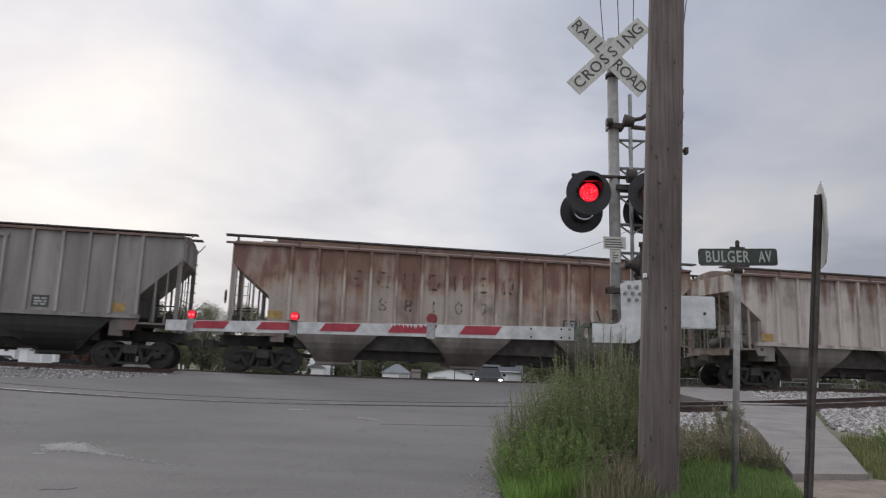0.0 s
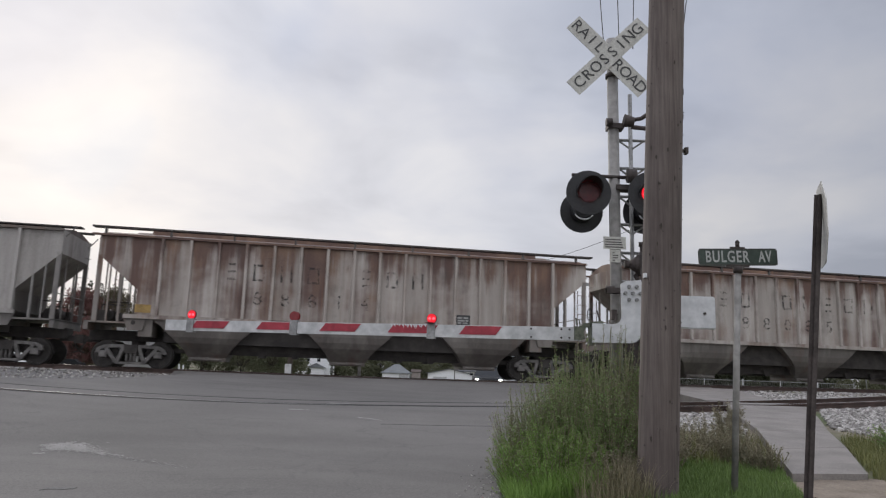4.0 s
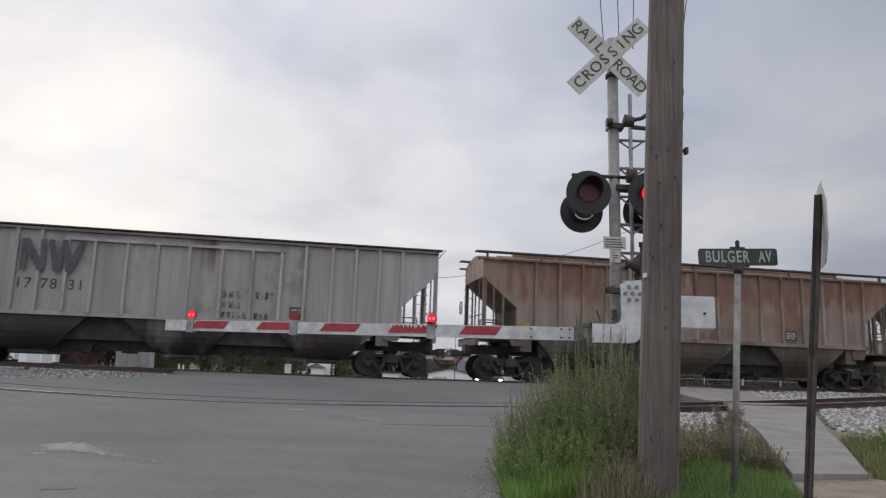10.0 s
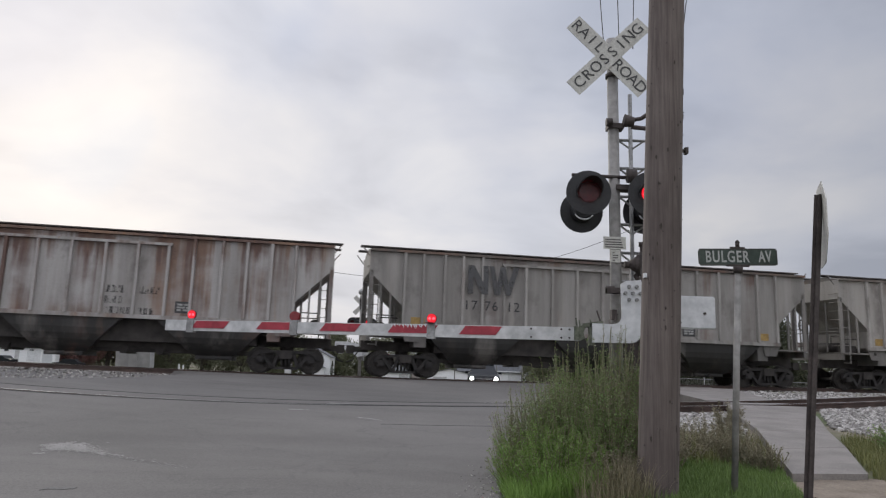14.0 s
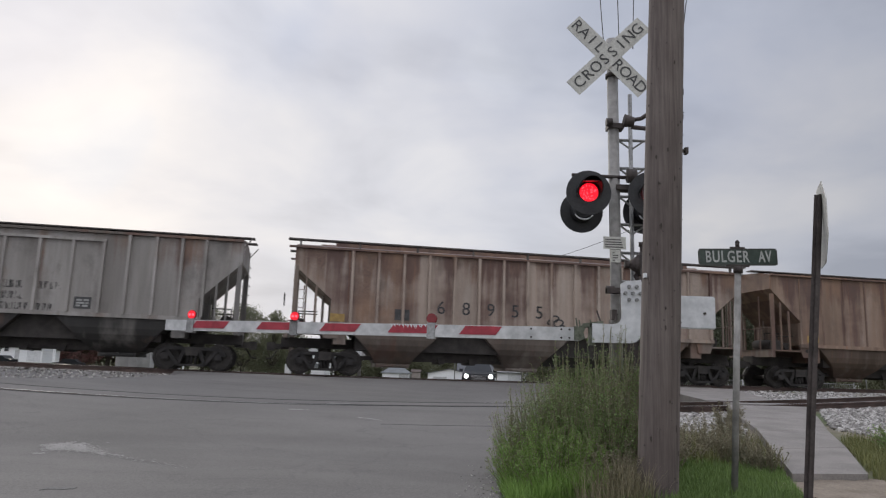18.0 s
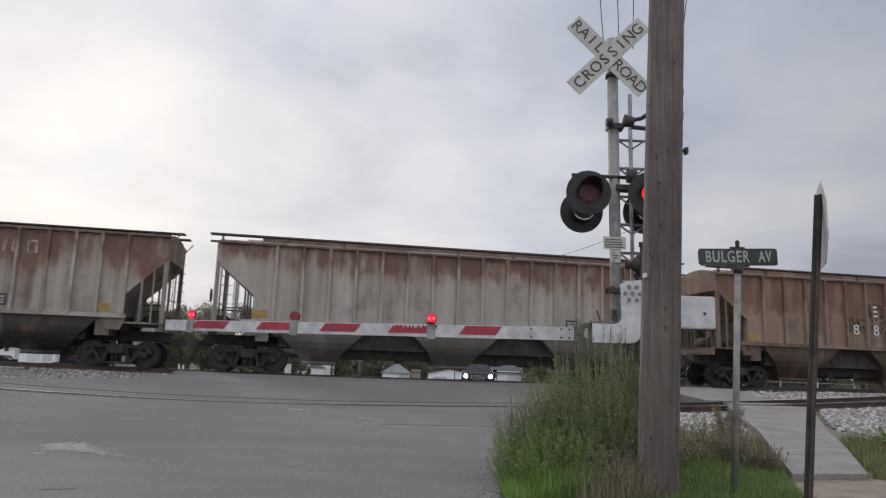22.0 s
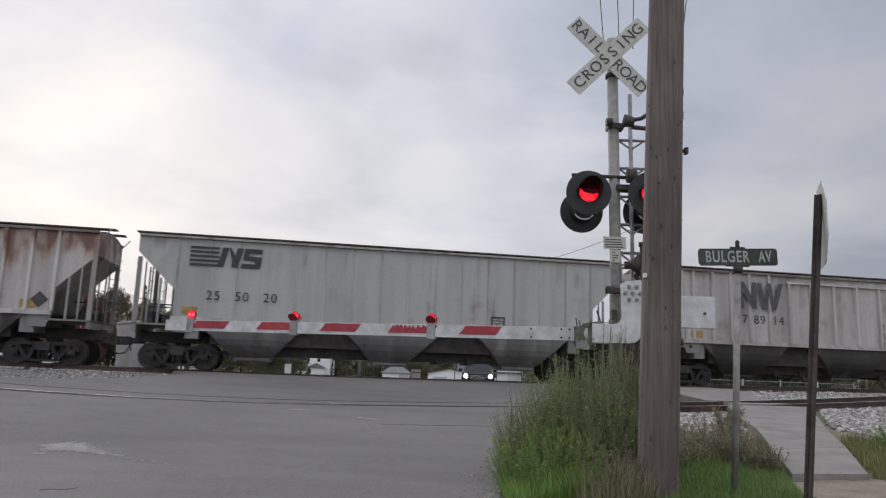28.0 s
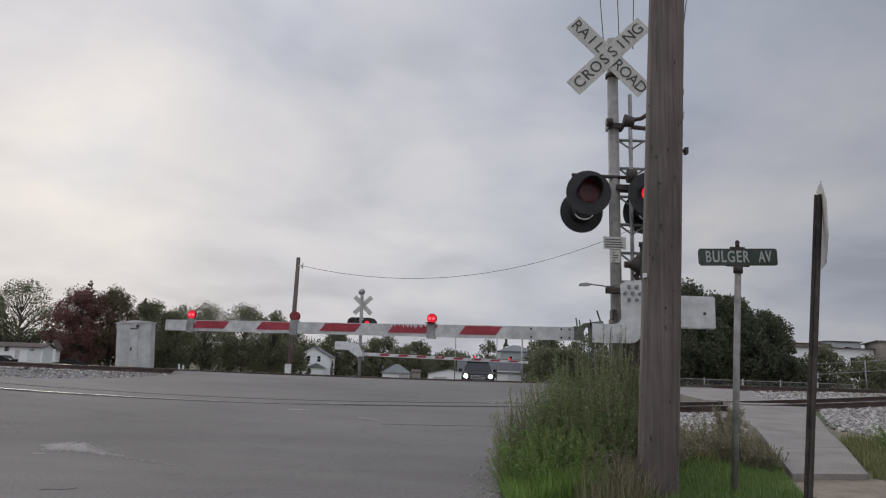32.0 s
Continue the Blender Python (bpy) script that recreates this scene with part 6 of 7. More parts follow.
def street_lamp():
    th = thing("street_lamp", "distant grey cobra-head street lamp", "street lamp")
    bm = bmesh.new(); tube(bm, (11.6, 45, -1.4), (11.6, 45, 5.9), 0.11, 10, 0.08); part("pole", bm, M["galv"], th)
    bm = bmesh.new()
    pts = [(11.6, 45, 5.1), (11.0, 45, 5.65), (10.3, 45, 5.85), (9.5, 45, 5.92)]
    for a, b in zip(pts, pts[1:]):
        tube(bm, a, b, 0.05, 8)
    part("arm", bm, M["galv"], th)
    bm = bmesh.new(); prism(bm, [(8.75, 5.86), (8.85, 5.78), (9.45, 5.80), (9.55, 5.95), (9.2, 6.0), (8.85, 5.95)], 44.85, 45.15); part("lamp_head", bm, M["galv"], th)
    return th


street_lamp()


def cabinet():
    th = thing("signal_cabinet", "silver railway signal cabinet with a closed door", "cabinet")
    x0, x1, y0, y1, z0, z1 = -14.22, -12.72, 31.6, 32.1, -0.5, 1.92
    bm = bmesh.new()
    bx(bm, x0, y0, z0, x1, y1, z1 - 0.12)
    prism(bm, [(x0 - 0.04, z1 - 0.12), (x1 + 0.04, z1 - 0.12), (x1 + 0.04, z1 - 0.08), ((x0 + x1) / 2, z1 + 0.02), (x0 - 0.04, z1 - 0.08)], y0 - 0.05, y1 + 0.05)
    part("body", bm, M["case"], th)
    bm = bmesh.new(); bx(bm, x0 + 0.58, y0 - 0.025, z0 + 0.15, x1 - 0.55, y0 - 0.003, z1 - 0.38); door = part("door", bm, M["case"], th, "flat silver door")
    bm = bmesh.new(); bx(bm, x0 + 0.64, y0 - 0.06, 0.6, x0 + 0.69, y0 - 0.025, 0.75); part("handle", bm, M["darkpost"], door)
    bm = bmesh.new(); bx(bm, x0 + 0.60, y0 - 0.08, z1 - 0.36, x1 - 0.55, y0 - 0.003, z1 - 0.33); part("drip_strip", bm, M["darkpost"], th)
    bm = bmesh.new(); tube(bm, (x0 + 0.92, y0 - 0.06, z1 - 0.25), (x0 + 0.92, y0 - 0.003, z1 - 0.25), 0.06, 8); part("vent", bm, M["darkpost"], th)
    foot = Matrix.Translation(((x0 + x1) / 2, 0, 0.3))
    th.matrix_basis = foot @ Matrix.Rotation(radians(-3.6), 4, "Y") @ foot.inverted()
    return th


cabinet()

# ---------------------------------------------------------------- houses, fences, the waiting car


def wall_window(parent, x, y, z, w, h, face_y=-1):
    bm = bmesh.new()
    bx(bm, x - w / 2, y - 0.06, z, x + w / 2, y + 0.02, z + h)
    win = part("window", bm, M["white"], parent)
    bm = bmesh.new()
    bx(bm, x - w / 2 + 0.08, y - 0.075, z + 0.08, x + w / 2 - 0.08, y - 0.055, z + h / 2 - 0.03)
    bx(bm, x - w / 2 + 0.08, y - 0.075, z + h / 2 + 0.03, x + w / 2 - 0.08, y - 0.055, z + h - 0.08)
    part("pane", bm, M["glass"], win)


def house(label, x0, x1, y0, y1, z0, wall_h, roof_h, mat, roof, ridge="x", windows=(), doors=(), over=0.35, name="house", k=1.0):
    """A pitched-roof house; k sets the whole plan farther off and larger, as seen from the crossing."""
    x0, x1, y0, y1, wall_h, roof_h = x0 * k, x1 * k, y0 * k, y1 * k, wall_h * k, roof_h * k
    z0 = 0.24 + k * (z0 - 0.24)
    windows = [tuple(v * k for v in w) for w in windows]
    doors = [(x * k, w * k, h * k, mt) for x, w, h, mt in doors]
    foot = min(z0, ground_z(x0, y0) - 0.1)
    th = thing(name, label, "house" if name == "house" else "garage")
    bm = bmesh.new()
    bx(bm, x0, y0, foot, x1, y1, z0 + wall_h)
    if ridge == "y":
        prism(bm, [(x0, z0 + wall_h), (x1, z0 + wall_h), ((x0 + x1) / 2, z0 + wall_h + roof_h)], y0, y1, "xz")
    elif ridge == "x":
        prism(bm, [(y0, z0 + wall_h), (y1, z0 + wall_h), ((y0 + y1) / 2, z0 + wall_h + roof_h)], x0, x1, "yz")
    part("wall", bm, mat, th)
    bm = bmesh.new()
    t = 0.15
    if ridge == "hip":
        e, n = z0 + wall_h - 0.12, (x1 - x0) * 0.41
        low = [bm.verts.new(p) for p in ((x0 - over, y0 - over, e), (x1 + over, y0 - over, e), (x1 + over, y1 + over, e), (x0 - over, y1 + over, e))]
        eav = [bm.verts.new((v.co.x, v.co.y, e + t)) for v in low]
        top = [bm.verts.new((x, (y0 + y1) / 2, z0 + wall_h + roof_h)) for x in (x0 + n, x1 - n)]
        bm.faces.new(low[::-1])
        for i in range(4):
            bm.faces.new((low[i], low[(i + 1) % 4], eav[(i + 1) % 4], eav[i]))
        bm.faces.new((eav[0], eav[1], top[1], top[0])); bm.faces.new((eav[1], eav[2], top[1]))
        bm.faces.new((eav[2], eav[3], top[0], top[1])); bm.faces.new((eav[3], eav[0], top[0]))
    elif ridge == "y":
        m = (x0 + x1) / 2
        k = roof_h / (m - x0)
        for s in (-1, 1):
            e = m + s * (m - x0 + over)
            prism(bm, [(m, z0 + wall_h + roof_h), (e, z0 + wall_h - k * over), (e, z0 + wall_h - k * over + t), (m, z0 + wall_h + roof_h + t)], y0 - over, y1 + over, "xz")
    else:
        m = (y0 + y1) / 2
        k = roof_h / (m - y0)
        for s in (-1, 1):
            e = m + s * (m - y0 + over)
            prism(bm, [(m, z0 + wall_h + roof_h), (e, z0 + wall_h - k * over), (e, z0 + wall_h - k * over + t), (m, z0 + wall_h + roof_h + t)], x0 - over, x1 + over, "yz")
    part("roof", bm, roof, th, "shingled pitched roof")
    for x, z, w, h in windows:
        wall_window(th, x, y0, z0 + z, w, h)
    for x, w, h, mt in doors:
        bm = bmesh.new(); bx(bm, x - w / 2, y0 - 0.05, z0 + 0.05, x + w / 2, y0 - 0.005, z0 + h)
        d = part("door", bm, M[mt], th)
    return th


white_house = house("white two-storey gabled house with a porch among trees", -39.9, -30.4, 200, 209, -2.6, 5.2, 2.6, M["housewhite"], M["roofing"], "y",
                    ((-33.5, 3.75, 1.0, 1.6), (-36.4, 3.75, 1.0, 1.6), (-32.4, 0.5, 1.0, 1.3)))
bm = bmesh.new(); bx(bm, -36.2, 198.2, -3.4, -31.6, 199.9, -0.45); part("porch", bm, M["housewhite"], white_house, "white closed porch")
bm = bmesh.new(); prism(bm, [(-36.6, -0.45), (-31.2, -0.45), (-33.9, 0.75)], 197.9, 199.9); part("porch_roof", bm, M["rooflight"], white_house, "pale grey porch roof")
house("small white garage with a grey hipped roof", -14.9, -7.8, 190, 197, -2.6, 1.5, 2.3, M["housewhite"], M["rooflight"], "hip", (), ((-9.3, 2.4, 1.2, "case"),), name="garage")
house("dark weathered shed beside the garage", -7.2, -4.9, 191, 194, -2.6, 1.9, 0.5, M["brickdark"], M["roofbrown"], "x", (), (), 0.2, name="garage")
house("long low white garage behind the road", -2.5, 7.6, 165, 174, -2.5, 1.75, 1.05, M["housewhite"], M["roofing"], "y", (), ((0.3, 3.1, 1.05, "case"),), name="garage")
house("pale blue two-storey house with a hipped roof", 15.9, 24.6, 186, 196, -2.4, 7.9, 1.7, M["houseteal"], M["rooflight"], "hip", ((22.6, 5.0, 0.9, 1.6), (18.5, 5.0, 0.9, 1.6), (23.6, 1.4, 0.8, 1.6)), (), 0.5)
wide = house("wide white house with a large dark shingled roof", 5.0, 21.9, 178, 186, -2.4, 2.6, 3.0, M["housewhite"], M["roofing"], "x", ((14.0, 0.9, 1.0, 1.2),), ((18.6, 3.0, 2.0, "white"),), 0.5)
bm = bmesh.new(); bx(bm, 9.0, 177.2, 0.05, 22.3, 177.42, 0.32); part("gutter", bm, M["white"], wide, "white gutter board")
house("low pale blue wing beside the house", 22.2, 26.2, 180, 186, -2.4, 4.6, 0.7, M["houseteal"], M["rooflight"], "y", ((23.4, 2.2, 0.7, 1.5), (25.0, 2.2, 0.7, 1.5)), ())
house("white bungalow with a low grey-brown roof", -56.0, -46.9, 85, 87.2, -0.5, 1.72, 0.4, M["housewhite"], M["roofbrown"], "x", ((-51.2, 1.1, 0.6, 0.6), (-48.2, 1.2, 0.6, 0.3)), ((-47.9, 1.6, 1.35, "white"), (-49.9, 0.5, 1.3, "case")), k=1.3)
house("pale gabled house behind the yard", -50.6, -49.6, 93, 94, -0.5, 1.9, 0.75, M["housewhite"], M["roofbrown"], "y", (), (), k=1.3)
house("long white flat-roofed building behind trees", 40, 53.5, 88, 94, -0.2, 4.6, 0.12, M["housewhite"], M["roofbrown"], "x", ((47, 2.4, 1, 1.2), (51, 2.4, 1, 1.2)), (), k=1.2)
house("brown flat-roofed storey behind the white building", 52.4, 59.1, 108, 112, -0.3, 6.2, 0.12, M["brickdark"], M["roofbrown"], "x", (), (), 0.2)
house("grey flat-roofed storey behind the white building", 59.2, 63.2, 107, 112, -0.3, 6.6, 0.12, M["houseteal"], M["roofbrown"], "x", ((61.2, 5.2, 1.2, 0.8),), (), 0.2)
house("grey-brown brick building behind the fence", 53.6, 62, 84, 90, -0.5, 5.6, 0.3, M["brickdark"], M["roofbrown"], "x", ((56, 3.6, 1.6, 1.2),), (), k=1.2)


def grey_pole(x, y, top, r, label):
    z = ground_z(x, y)
    th = thing("light_pole", label, "pole")
    bm = bmesh.new(); tube(bm, (x, y, z - 0.2), (x, y, top), r, 8); part("pole", bm, M["galv"], th)
    bm = bmesh.new(); tube(bm, (x, y, top), (x, y, top + 0.12), r * 1.8, 8, r * 1.1); part("cap", bm, M["galv"], th)


def marker_post(x, y, h):
    z = ground_z(x, y)
    th = thing("marker_post", "short white marker post below the trees", "post", group="marker posts")
    bm = bmesh.new(); bx(bm, x - 0.06, y - 0.06, z - 0.1, x + 0.06, y + 0.06, z + h); part("post", bm, M["white"], th)
    bm = bmesh.new(); prism(bm, [(x - 0.06, z + h), (x + 0.06, z + h), (x, z + h + 0.07)], y - 0.06, y + 0.06); part("cap", bm, M["white"], th)


marker_post(-21.65, 60, 1.12)
marker_post(-21.3, 60, 1.05)
grey_pole(6.92, 60, 3.1, 0.075, "thin grey metal pole beyond the crossing")
grey_pole(11.2, 140, 6.6, 0.11, "distant thin pole before the trees")
grey_pole(3.3, 150, 7.0, 0.12, "distant thin pole before the trees")


def chain_fence():
    th = thing("chain_link_fence", "low galvanised chain-link fence behind the track", "fence")
    a, b = Vector((14.0, 44.5, 0)), Vector((27.0, 46.8, 0))
    for k in range(6):
        p = a.lerp(b, k / 5)
        z0 = ground_z(p.x, p.y)
        bm = bmesh.new(); tube(bm, (0, 0, -0.1), (0, 0, 1.33), 0.06 if k % 2 == 0 else 0.035, 8)
        part("post", bm, M["galv"], th).location = (p.x, p.y, z0)
    for z in (1.24, 0.35):
        bm = bmesh.new(); tube(bm, (a.x, a.y, ground_z(a.x, a.y) + z), (b.x, b.y, ground_z(b.x, b.y) + z), 0.022, 6)
        part("rail", bm, M["galv"], th)
    bm = bmesh.new()
    n = 90
    for k in range(n):
        p, q = a.lerp(b, k / n), a.lerp(b, (k + 1) / n)
        zp = ground_z(p.x, p.y)
        tube(bm, (p.x, p.y, zp), (q.x, q.y, zp + 1.24), 0.006, 3, caps=False)
        tube(bm, (p.x, p.y, zp + 1.24), (q.x, q.y, zp), 0.006, 3, caps=False)
    part("mesh", bm, M["galv"], th, "woven wire mesh")
    return th


chain_fence()


def tall_fence():
    th = thing("wire_fence", "tall wire fence on pale posts", "fence")
    for k in range(5):
        x = 30.5 + k * 4.0
        bm = bmesh.new(); tube(bm, (x, 58, -1.0), (x, 58, 1.75 + 0.09 * (x - 30.5)), 0.05, 8); part("post", bm, M["galv"], th)
    bm = bmesh.new()
    for z in (1.68, 0.85):
        tube(bm, (30.5, 58, z), (46.5, 58, z + 1.44), 0.022, 5)
    part("rail", bm, M["galv"], th)
    return th


tall_fence()


def waiting_car(m):
    th = thing("car", "dark saloon car waiting with its headlights on", "car", m)
    bm = bmesh.new()
    # long section, front towards -y
    low = [(-2.3, 0.35), (-2.35, 0.62), (-2.2, 0.80), (-1.2, 0.93), (2.0, 0.98), (2.3, 0.85), (2.3, 0.35)]
    prism(bm, low, -0.88, 0.88, "yz")
    bmesh.ops.bevel(bm, geom=bm.edges[:], offset=0.06, segments=2, affect="EDGES")
    part("body", bm, M["carpaint"], th)
    bm = bmesh.new()
    a = [bm.verts.new(p) for p in ((-0.8, -1.2, 0.92), (0.8, -1.2, 0.92), (0.8, 1.9, 0.95), (-0.8, 1.9, 0.95))]
    b = [bm.verts.new(p) for p in ((-0.6, -0.35, 1.43), (0.6, -0.35, 1.43), (0.6, 1.1, 1.43), (-0.6, 1.1, 1.43))]
    for i in range(4):
        bm.faces.new((a[i], a[(i + 1) % 4], b[(i + 1) % 4], b[i]))
    part("greenhouse", bm, M["glass"], th, "dark car glass")
    bm = bmesh.new(); bx(bm, -0.62, -0.38, 1.42, 0.62, 1.15, 1.47); part("roof", bm, M["carpaint"], th)
    for x in (-0.66, 0.66):
        bm = bmesh.new(); tube(bm, (x, -2.38, 0.68), (x, -2.26, 0.68), 0.105, 14); part("headlight", bm, M["headlight"], th, "glowing white headlight")
    bm = bmesh.new()
    for k in range(4):
        bx(bm, -0.42, -2.385, 0.52 + k * 0.06, 0.42, -2.35, 0.545 + k * 0.06)
    part("grille", bm, M["chrome"], th)
    for x in (-0.8, 0.8):
        for y in (-1.45, 1.4):
            bm = bmesh.new(); tube(bm, (x - 0.1, y, 0.32), (x + 0.1, y, 0.32), 0.32, 18)
            w = part("wheel", bm, M["rubber"], th)
            bm = bmesh.new(); tube(bm, (x - 0.11, y, 0.32), (x + 0.11, y, 0.32), 0.19, 12); part("rim", bm, M["chrome"], w)
    for x in (-0.95, 0.95):
        bm = bmesh.new(); bx(bm, x - 0.1, -0.75, 0.93, x + 0.1, -0.6, 1.06); part("mirror", bm, M["carpaint"], th)
    return th


WAITING = waiting_car(pose(2.2, 41.0, -0.74, 0, 0, -2))


def parked(m, paint_m, label):
    th = thing("parked_car", label, "car", m)
    bm = bmesh.new()
    prism(bm, [(-2.2, 0.3), (-2.2, 0.8), (-1.2, 0.9), (-0.7, 1.4), (0.9, 1.4), (1.5, 0.95), (2.2, 0.85), (2.2, 0.3)], -0.85, 0.85)
    part("body", bm, paint_m, th)
    bm = bmesh.new(); prism(bm, [(-1.05, 0.95), (-0.65, 1.33), (0.85, 1.33), (1.3, 0.95)], -0.86, 0.86); part("windows", bm, M["glass"], th)
    for x in (-1.4, 1.4):
        for y in (-0.8, 0.8):
            bm = bmesh.new(); tube(bm, (x, y - 0.1, 0.32), (x, y + 0.1, 0.32), 0.32, 14); part("wheel", bm, M["rubber"], th)


parked(pose(-57.5, 112, ground_z(-57.5, 112) - 0.02, 0, 0, 10), M["carpaint"], "dark car parked behind the yard")
parked(pose(-64.0, 105, ground_z(-64, 105) - 0.02, 0, 0, -8), M["carpaint"], "dark car parked before the bungalow")

# ---------------------------------------------------------------- footpath
def footpath():
    th = tagged(new("pavement"), "pale concrete footpath over the tracks", "pavement", kind="structure")
    left = [(3.84, 7.9), (4.60, 10.0), (5.45, 12.34), (5.98, 14.3), (6.4, 15.9), (6.8, 17.0)]
    right = [(4.76, 8.08), (5.95, 10.6), (6.98, 13.0), (7.8, 14.8), (8.4, 16.2), (8.9, 17.2)]
    zs = [-0.74, -0.68, -0.60, -0.50, -0.43, ZN(7.6) - 0.02]
    for i in range(5):
        bm = bmesh.new()
        g = 0.004
        top = []
        for t in (0.0 + g, 1.0 - g):
            for side in (left, right):
                a, b = Vector(side[i]), Vector(side[i + 1])
                p = a.lerp(b, t)
                top.append((p.x, p.y, zs[i] + (zs[i + 1] - zs[i]) * t))
        a, b, d, c = top
        vt = [bm.verts.new(p) for p in (a, b, c, d)]
        vl = [bm.verts.new((p[0], p[1], p[2] - 0.25)) for p in (a, b, c, d)]
        bm.faces.new(vt)
        for k in range(4):
            bm.faces.new((vt[k], vl[k], vl[(k + 1) % 4], vt[(k + 1) % 4]))
        part("slab", bm, M["concrete"], th)
    # between and over the rails
    for quad, z0, z1 in (([(6.9, 17.15), (8.8, 17.75), (8.9, 18.6), (7.1, 18.0)], ZN(7.5) + 0.0, ZN(7.5)),
                         ([(7.0, 18.9), (9.2, 19.5), (10.9, 26.6), (7.6, 26.0)], ZN(7.8) - 0.01, RZ(9) - 0.03),
                         ([(7.9, 28.4), (11.0, 29.0), (11.4, 30.2), (8.1, 29.6)], RZ(9.5) - 0.03, RZ(9.5) - 0.05)):
        bm = bmesh.new()
        vt = [bm.verts.new((x, y, z0 if k < 2 else z1)) for k, (x, y) in enumerate(quad)]
        vl = [bm.verts.new((x, y, (z0 if k < 2 else z1) - 0.3)) for k, (x, y) in enumerate(quad)]
        bm.faces.new(vt)
        for k in range(4):
            bm.faces.new((vt[k], vl[k], vl[(k + 1) % 4], vt[(k + 1) % 4]))
        part("slab", bm, M["concrete"], th)


footpath()


def beside_path(r):
    y = r.uniform(18.6, 25.4)
    x = 9.15 + (y - 19) * 0.235 + r.random() ** 1.5 * 3.0
    return x, y, ground_z(x, y) + r.uniform(0.0, 0.04)


def road_crumbs(r):
    y = r.uniform(5.4, 8.6)
    x = road_right(y) + 0.05 - abs(r.gauss(0, 0.22))
    return x, y, max(road_z(x, y), ground_z(x, y)) + 0.003


stones("loose_crumbs", 260, road_crumbs, 0.011, "crumbs of earth and asphalt along the road's edge", 15)
stones("ballast_stones", 2600, beside_path, 0.06, "light grey crushed ballast stones", 8)


def dirt():
    """Bare trodden earth where the footpath ends."""
    rnd = random.Random(9)
    outline = []
    for k in range(28):
        a = 2 * math.pi * k / 28
        r = 1 + rnd.uniform(-0.14, 0.14)
        outline.append((4.55 + 1.15 * r * math.cos(a), 7.15 + 0.95 * r * math.sin(a)))
    bm = bmesh.new()
    top = [bm.verts.new((x, y, ground_z(x, y) + 0.022)) for x, y in outline]
    low = [bm.verts.new((x * 1.02 - 0.08, y * 1.02 - 0.15, ground_z(x, y) - 0.1)) for x, y in outline]
    bm.faces.new(top)
    for k in range(28):
        bm.faces.new((top[k], low[k], low[(k + 1) % 28], top[(k + 1) % 28]))
    return thing("bare_earth", "tan trodden earth at the footpath's end", "earth", kind="structure", bm=bm, material=M["earth"])


M["earth"] = mat_mottled("tan_earth", (0.145, 0.115, 0.085), (0.25, 0.208, 0.165), 2.5, 40, 0.95, bump=0.5, shift=False)
dirt()

# worn paint on the road
def worn_paint(x0, y0, x1, y1, w0, w1, count, size, seed, label):
    """Flakes of old road paint, denser where the mark has lasted."""
    rnd = random.Random(seed)
    verts, faces = [], []
    d = Vector((x1 - x0, y1 - y0)).normalized()
    for _ in range(count):
        t = rnd.random() ** 1.5
        o = rnd.gauss(0, 0.33) * (w0 + (w1 - w0) * t)
        cx, cy = x0 + (x1 - x0) * t - d.y * o, y0 + (y1 - y0) * t + d.x * o
        k, s = len(verts), size * rnd.uniform(0.3, 1.3) * (1.1 - 0.6 * t)
        for i in range(6):
            a = i * math.pi / 3
            px, py = cx + s * rnd.uniform(0.5, 1.2) * math.cos(a) * 1.6, cy + s * rnd.uniform(0.5, 1.2) * math.sin(a)
            verts.append((px, py, road_z(px, py) + 0.003 + 0.0002 * (k % 7)))
        faces.append(tuple(range(k, k + 6)))
    ob = part("paint_flakes", mesh_raw("paint_flakes", verts, faces, M["roadpaint"]), None, road, label)
    return tagged(ob, kind="stuff")


worn_paint(-4.47, 8.85, -4.76, 8.84, 0.40, 0.10, 700, 0.014, 2, "worn white arrow paint")
worn_paint(-4.49, 8.86, -3.84, 8.49, 0.38, 0.10, 1500, 0.014, 9, "worn white arrow paint")
worn_paint(-3.9, 8.52, -2.6, 7.82, 0.12, 0.16, 210, 0.014, 3, "worn white line paint")
worn_paint(-4.57, 8.35, -4.43, 8.37, 0.07, 0.07, 40, 0.015, 10, "worn white paint spot")
worn_paint(-2.15, 14.6, -1.75, 14.6, 0.25, 0.2, 260, 0.03, 4, "worn white paint spot")
worn_paint(-2.6, 12.9, -2.3, 12.9, 0.1, 0.1, 40, 0.04, 6, "worn white paint spot")
worn_paint(-1.3, 12.2, -0.9, 12.0, 0.1, 0.1, 30, 0.03, 7, "worn white paint spot")
road_patch("tar_line", wobbly(-0.9, 11.6, 1.15, 11.9, 0.03, 0.03, 8, 14, 0.5), M["tar"])
road_patch("oil_stain", wobbly(-3.40, 6.45, -3.16, 6.51, 0.12, 0.07, 9, 9, 0.35), M["tar"])

# ---------------------------------------------------------------- plants


